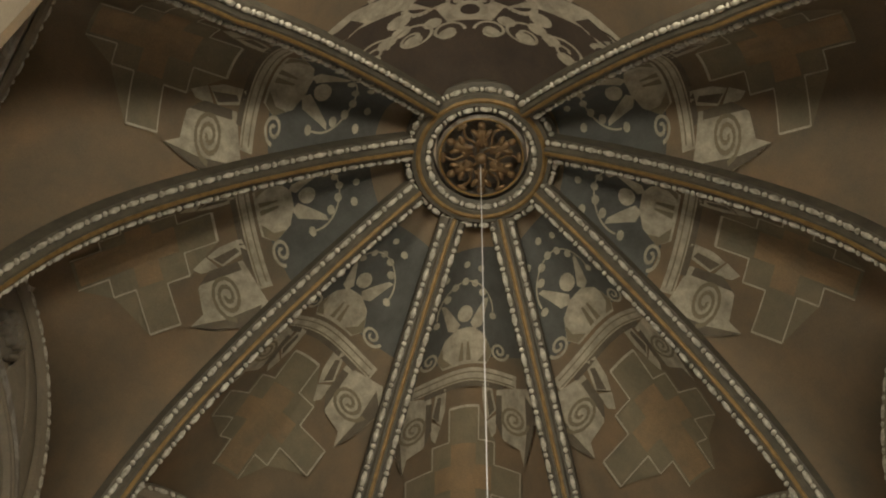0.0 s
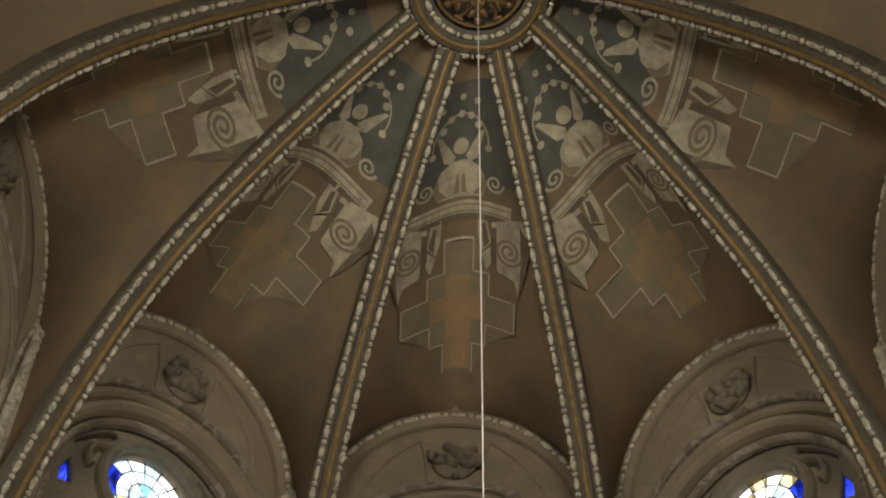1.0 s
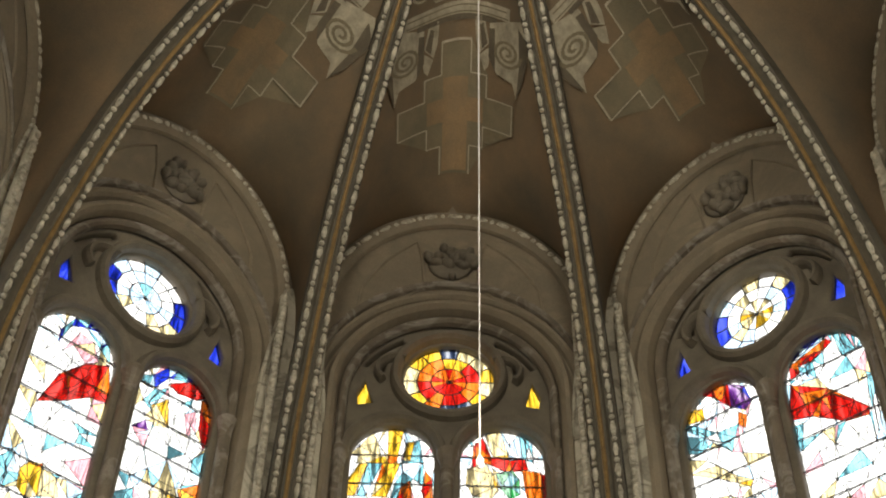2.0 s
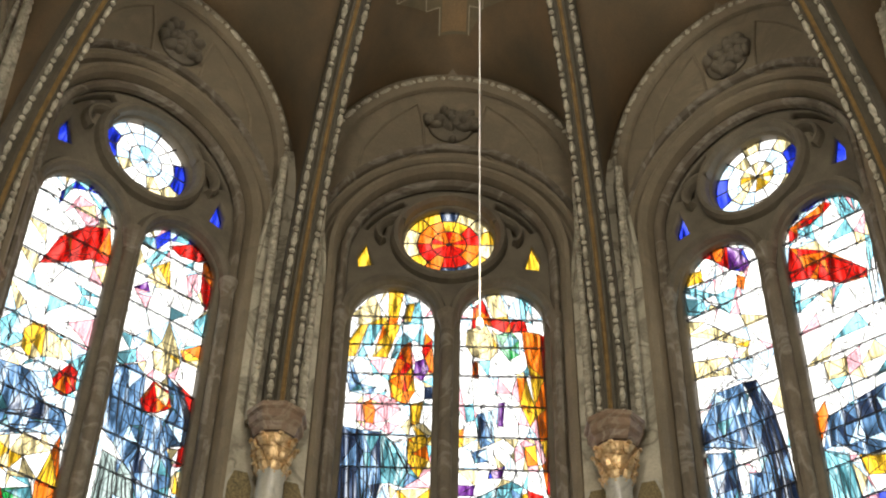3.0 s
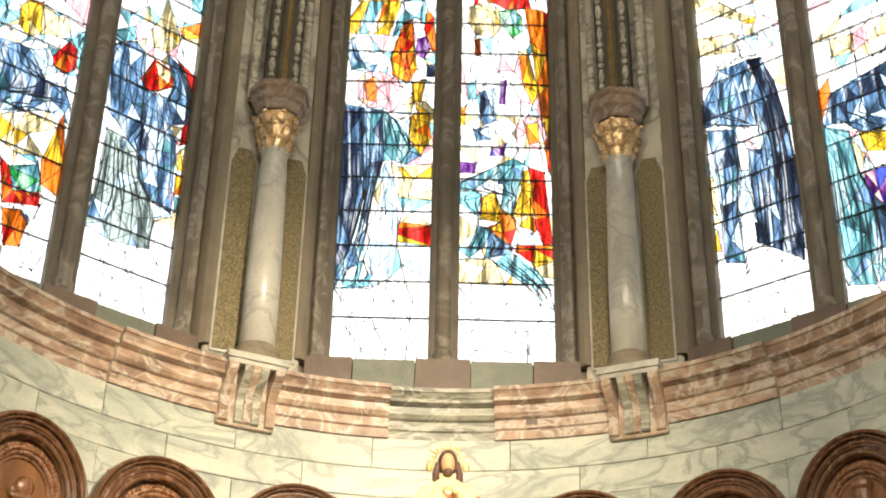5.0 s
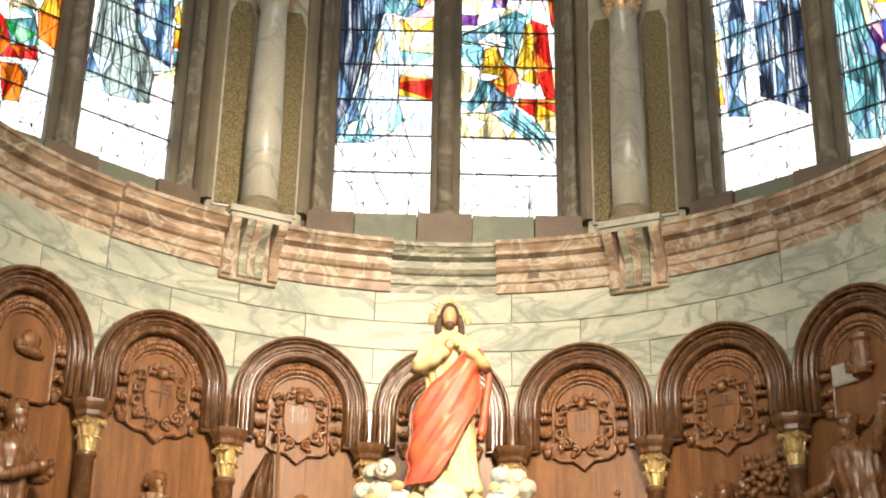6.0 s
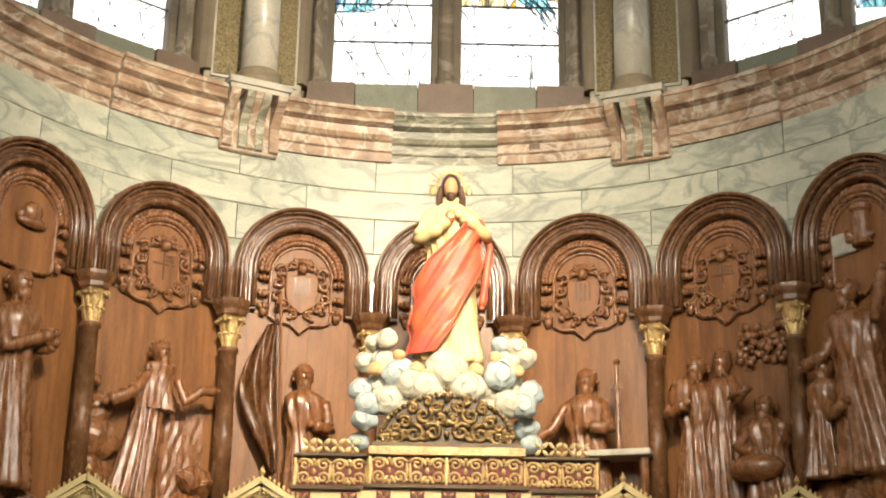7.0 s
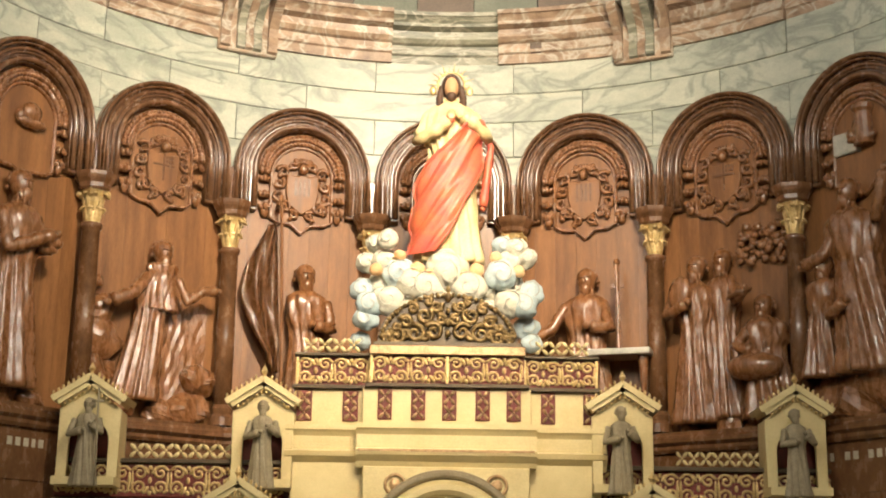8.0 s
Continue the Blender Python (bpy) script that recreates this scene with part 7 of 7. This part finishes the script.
# pierced fan-shaped crest
bx("crest_base", altar, A_DARK, -0.62, 0.64, -0.1, -0.05, 3.86, 3.9, 0)
fan = [(0.01 + 0.6 * math.cos(radians(a)), 3.88 + 0.43 * math.sin(radians(a)) ** 0.8) for a in range(0, 181, 6)]
ob = part("crest_ground", plate([(0.61, 3.87), *fan, (-0.59, 3.87)], [], 0.03), A_DARK, altar)
ob.location = (0, -0.04, 0)
b = bmesh.new()
rng = random.Random(8)
for s in (-1, 1):
    for x, z, r, st in ((0.12, 4.0, 0.08, 0.5), (0.28, 3.98, 0.085, 1.2), (0.2, 4.14, 0.075, 2.2), (0.36, 4.08, 0.06, 0.3), (0.43, 3.95, 0.065, 1.9), (0.1, 4.22, 0.055, 2.6), (0.53, 3.93, 0.04, 0.2), (0.3, 4.2, 0.045, 1.1), (0.06, 4.1, 0.05, 0.9), (0.2, 3.96, 0.04, 2.0), (0.36, 3.97, 0.04, 0.4), (0.44, 4.04, 0.035, 2.4), (0.17, 4.26, 0.035, 0.8), (0.5, 3.98, 0.03, 1.3)):
        tube(b, [(0.01 + s * (px), -0.06, pz) for px, pz in spiral(x, z, r, 1.5, 1, st, 18)], 0.019, 6, taper=lambda f: 1.3 - 0.6 * f)
    for i in range(16):
        a = radians(8 + 78 * i / 15)
        leaf_blob(b, 0.01 + s * 0.57 * math.cos(a), -0.06, 3.9 + 0.42 * math.sin(a), 0.026, rng)
    for i in range(12):
        leaf_blob(b, 0.01 + s * rng.uniform(0.42, 0.57), -0.065, rng.uniform(3.9, 3.99), 0.018, rng)
for z, r in ((3.98, 0.035), (4.08, 0.04), (4.18, 0.03), (4.3, 0.045), (4.37, 0.035)):
    ball(b, (0.01, -0.07, z), (r * 0.7, 0.03, r), 8, 6)
part("crest", b, mat("dark_gilded_crest", (0.42, 0.29, 0.12), (0.06, 0.036, 0.018), 0.35, 0.65, scale=26, bump=0.4, spread=0.6), altar, "pierced bronze-gilt crest of scrolls and leaves", smooth=True)
# arch and roundels in the middle
b = bmesh.new()
sweep(b, [Vector((x, -0.16, z)) for x, z in arc(0.01, 2.15, 0.52, 0, 180, 30)], half_round(0.07, 0.08), face_side)
part("arch_moulding", b, A_CREAM, altar)
b = bmesh.new()
sweep(b, [Vector((x, -0.16, z)) for x, z in arc(0.01, 2.15, 0.63, 0, 180, 30)], half_round(0.04, 0.05), face_side)
part("arch_outer_moulding", b, A_GREY, altar)
for s in (-1, 1):
    b = bmesh.new()
    sweep(b, [Vector((0.01 + s * 0.42 + 0.08 * math.cos(q * math.pi / 10), -0.165, 2.69 + 0.08 * math.sin(q * math.pi / 10))) for q in range(20)], half_round(0.016, 0.025), face_side, closed=True)
    ball(b, (0.01 + s * 0.42, -0.165, 2.69), (0.05, 0.02, 0.05), 10, 6)
    part("roundel", b, A_BRONZE, altar)


# ---- side wings of the altar ----
def wing(s):
    x0, x1 = (-3.25, -1.32) if s < 0 else (1.37, 3.3)
    w = empty("altar_wing", pose(AX, 12.1, 0), "low altar wing with a red and gilt frieze and pierced cresting", "altar", "altar wings")
    bx("body", w, A_CREAM, x0, x1, 0.0, 0.4, 0.0, 2.56)
    moulding("moulding", w, A_GREY, x0, x1, [(0.3, 2.5), (0.0, 2.5), (-0.03, 2.53), (-0.03, 2.56), (0.3, 2.58)])
    bx("frieze_ground", w, A_RED, x0, x1, 0.02, 0.4, 2.58, 2.86)
    scrollwork("frieze", w, x0, (x0 + x1) / 2, 2.59, 2.85, 0.01, 3)
    scrollwork("frieze", w, (x0 + x1) / 2, x1, 2.59, 2.85, 0.01, 3)
    bx("top_rail", w, A_DARK, x0, x1, -0.03, 0.4, 2.86, 2.9)
    crosslets("cresting", w, x0 + 0.62, x1 - 0.45 if s < 0 else x1 - 0.6, 2.905, 3.03, 0.0, 7, A_CREAM)
    return w


wing(-1)
wing(1)


def tabernacle(x, y, z, scale=1.0):
    t = empty("tabernacle", pose(x, y, z) @ Matrix.Diagonal((scale, scale, scale, 1)), "small gabled cream and gilt tabernacle on the altar wing", "tabernacle", "tabernacles")
    shape = [(-0.29, 0.0), (-0.2, 0.0), *[(a, b2 + 0.36) for a, b2 in arc(0, 0, 0.2, 180, 0, 14)], (0.2, 0.0), (0.29, 0.0), (0.29, 0.66), (0, 0.9), (-0.29, 0.66)]
    part("front", plate(shape, [], 0.06, 0.008), A_CREAM, t)
    q = bmesh.new()
    box(q, -0.27, 0.27, 0.3, 0.33, 0, 0.68)
    part("back", q, A_RED, t)
    for s in (-1, 1):
        bx("side", t, A_CREAM, s * 0.28 - 0.015, s * 0.28 + 0.015, 0.03, 0.33, 0, 0.66, 0.004)
        q = bmesh.new()
        m = pose(0, 0, 0.98, 0, s * 33, 0)
        vs = box(q, 0.0 if s > 0 else -0.43, 0.43 if s > 0 else 0.0, -0.1, 0.36, -0.03, 0.03)
        vs2 = box(q, 0.0 if s > 0 else -0.4, 0.4 if s > 0 else 0.0, -0.07, 0.34, -0.075, -0.03)
        bmesh.ops.transform(q, matrix=m, verts=q.verts)
        part("roof_slope", q, A_CREAM, t)
        q = bmesh.new()
        for i in range(7):
            ball(q, m @ Vector((s * (0.06 + 0.055 * i), -0.07, 0.05)), (0.014, 0.014, 0.024), 7, 5)
        for i in range(7):
            ball(q, m @ Vector((s * (0.04 + 0.052 * i), -0.045, -0.098)), 0.018, 7, 5)
        tagged(part("gable_beads", q, GILT, t, smooth=True), kind="stuff")
    q = bmesh.new()
    lathe(q, [(0.03, 0.98), (0.015, 1.02), (0.035, 1.05), (0.0, 1.12)], 8, (0, -0.05))
    part("finial", q, GILT, t)
    q = bmesh.new()
    box(q, -0.3, 0.3, -0.14, 0.34, -0.08, 0.0)
    box(q, -0.12, 0.12, -0.26, -0.1, -0.42, -0.28)
    part("base", q, A_CREAM, t)
    return t


for i, (x, z) in enumerate(((-2.95, 2.72), (-1.5, 2.72), (1.52, 2.72), (2.98, 2.72))):
    tabernacle(AX + x, 11.95, z, 0.86)
    b = bmesh.new()
    c = robe(b, 0.72, 0, 0, 0, 0.95, 0.8, 8, 0.01 * (-1) ** i, 30 + i)
    head(b, c, 0.74)
    limb(b, [(-0.1, -0.01, 0.55), (-0.13, -0.05, 0.42), (-0.02, -0.1, 0.45)], 0.035)
    limb(b, [(0.1, -0.01, 0.55), (0.13, -0.06, 0.44), (0.06, -0.1, 0.5)], 0.035)
    if i == 0:
        tube(b, [(0.12, -0.1, 0.0), (0.1, -0.1, 0.8)], 0.009, 6)
        box(b, 0.05, 0.15, -0.105, -0.095, 0.68, 0.7)
    ob = part("statuette", b, A_GREY, smooth=True)
    ob.matrix_basis = pose(AX + x + (0.02 if x < 0 else -0.04), 11.78, z - 0.08 * 0.86 - 0.0 - 0.02)
    tagged(ob, "small grey-gold plaster statuette in a robe before a tabernacle", "statuette", "statuettes")
for x in (-1.62, 1.68):
    tabernacle(AX + x, 11.5, 1.83, 0.86)

# small box on the cornice
b = bmesh.new()
box(b, -0.06, 0.06, -0.06, 0.05, 7.36, 7.56)
bmesh.ops.bevel(b, geom=b.edges[:], offset=0.008, segments=1, affect="EDGES")
ob = part("junction_box", b, SILL_BROWN)
ob.matrix_basis = lowframe(11.75)
tagged(ob, "small brown box fixed to the cornice", "box")

# ---- marble facing blocks, three courses in bond ----
rng = random.Random(3)
for c, (z0, z1, off) in enumerate(((6.93, 7.27, 8.8), (6.62, 6.93, 0.0), (6.24, 6.62, 8.8), (5.9, 6.24, 0.0), (5.58, 5.9, 8.8))):
    for i in range(-5, 5):
        a0 = 17.6 * i + off
        b = bmesh.new()
        curved_block(b, a0 + 0.05, a0 + 17.55, LR - 0.002 + rng.uniform(-0.004, 0.004), LR + 0.07, z0 + 0.0018, z1 - 0.0018, 5)
        part("block", b, MARBLE, APSE)
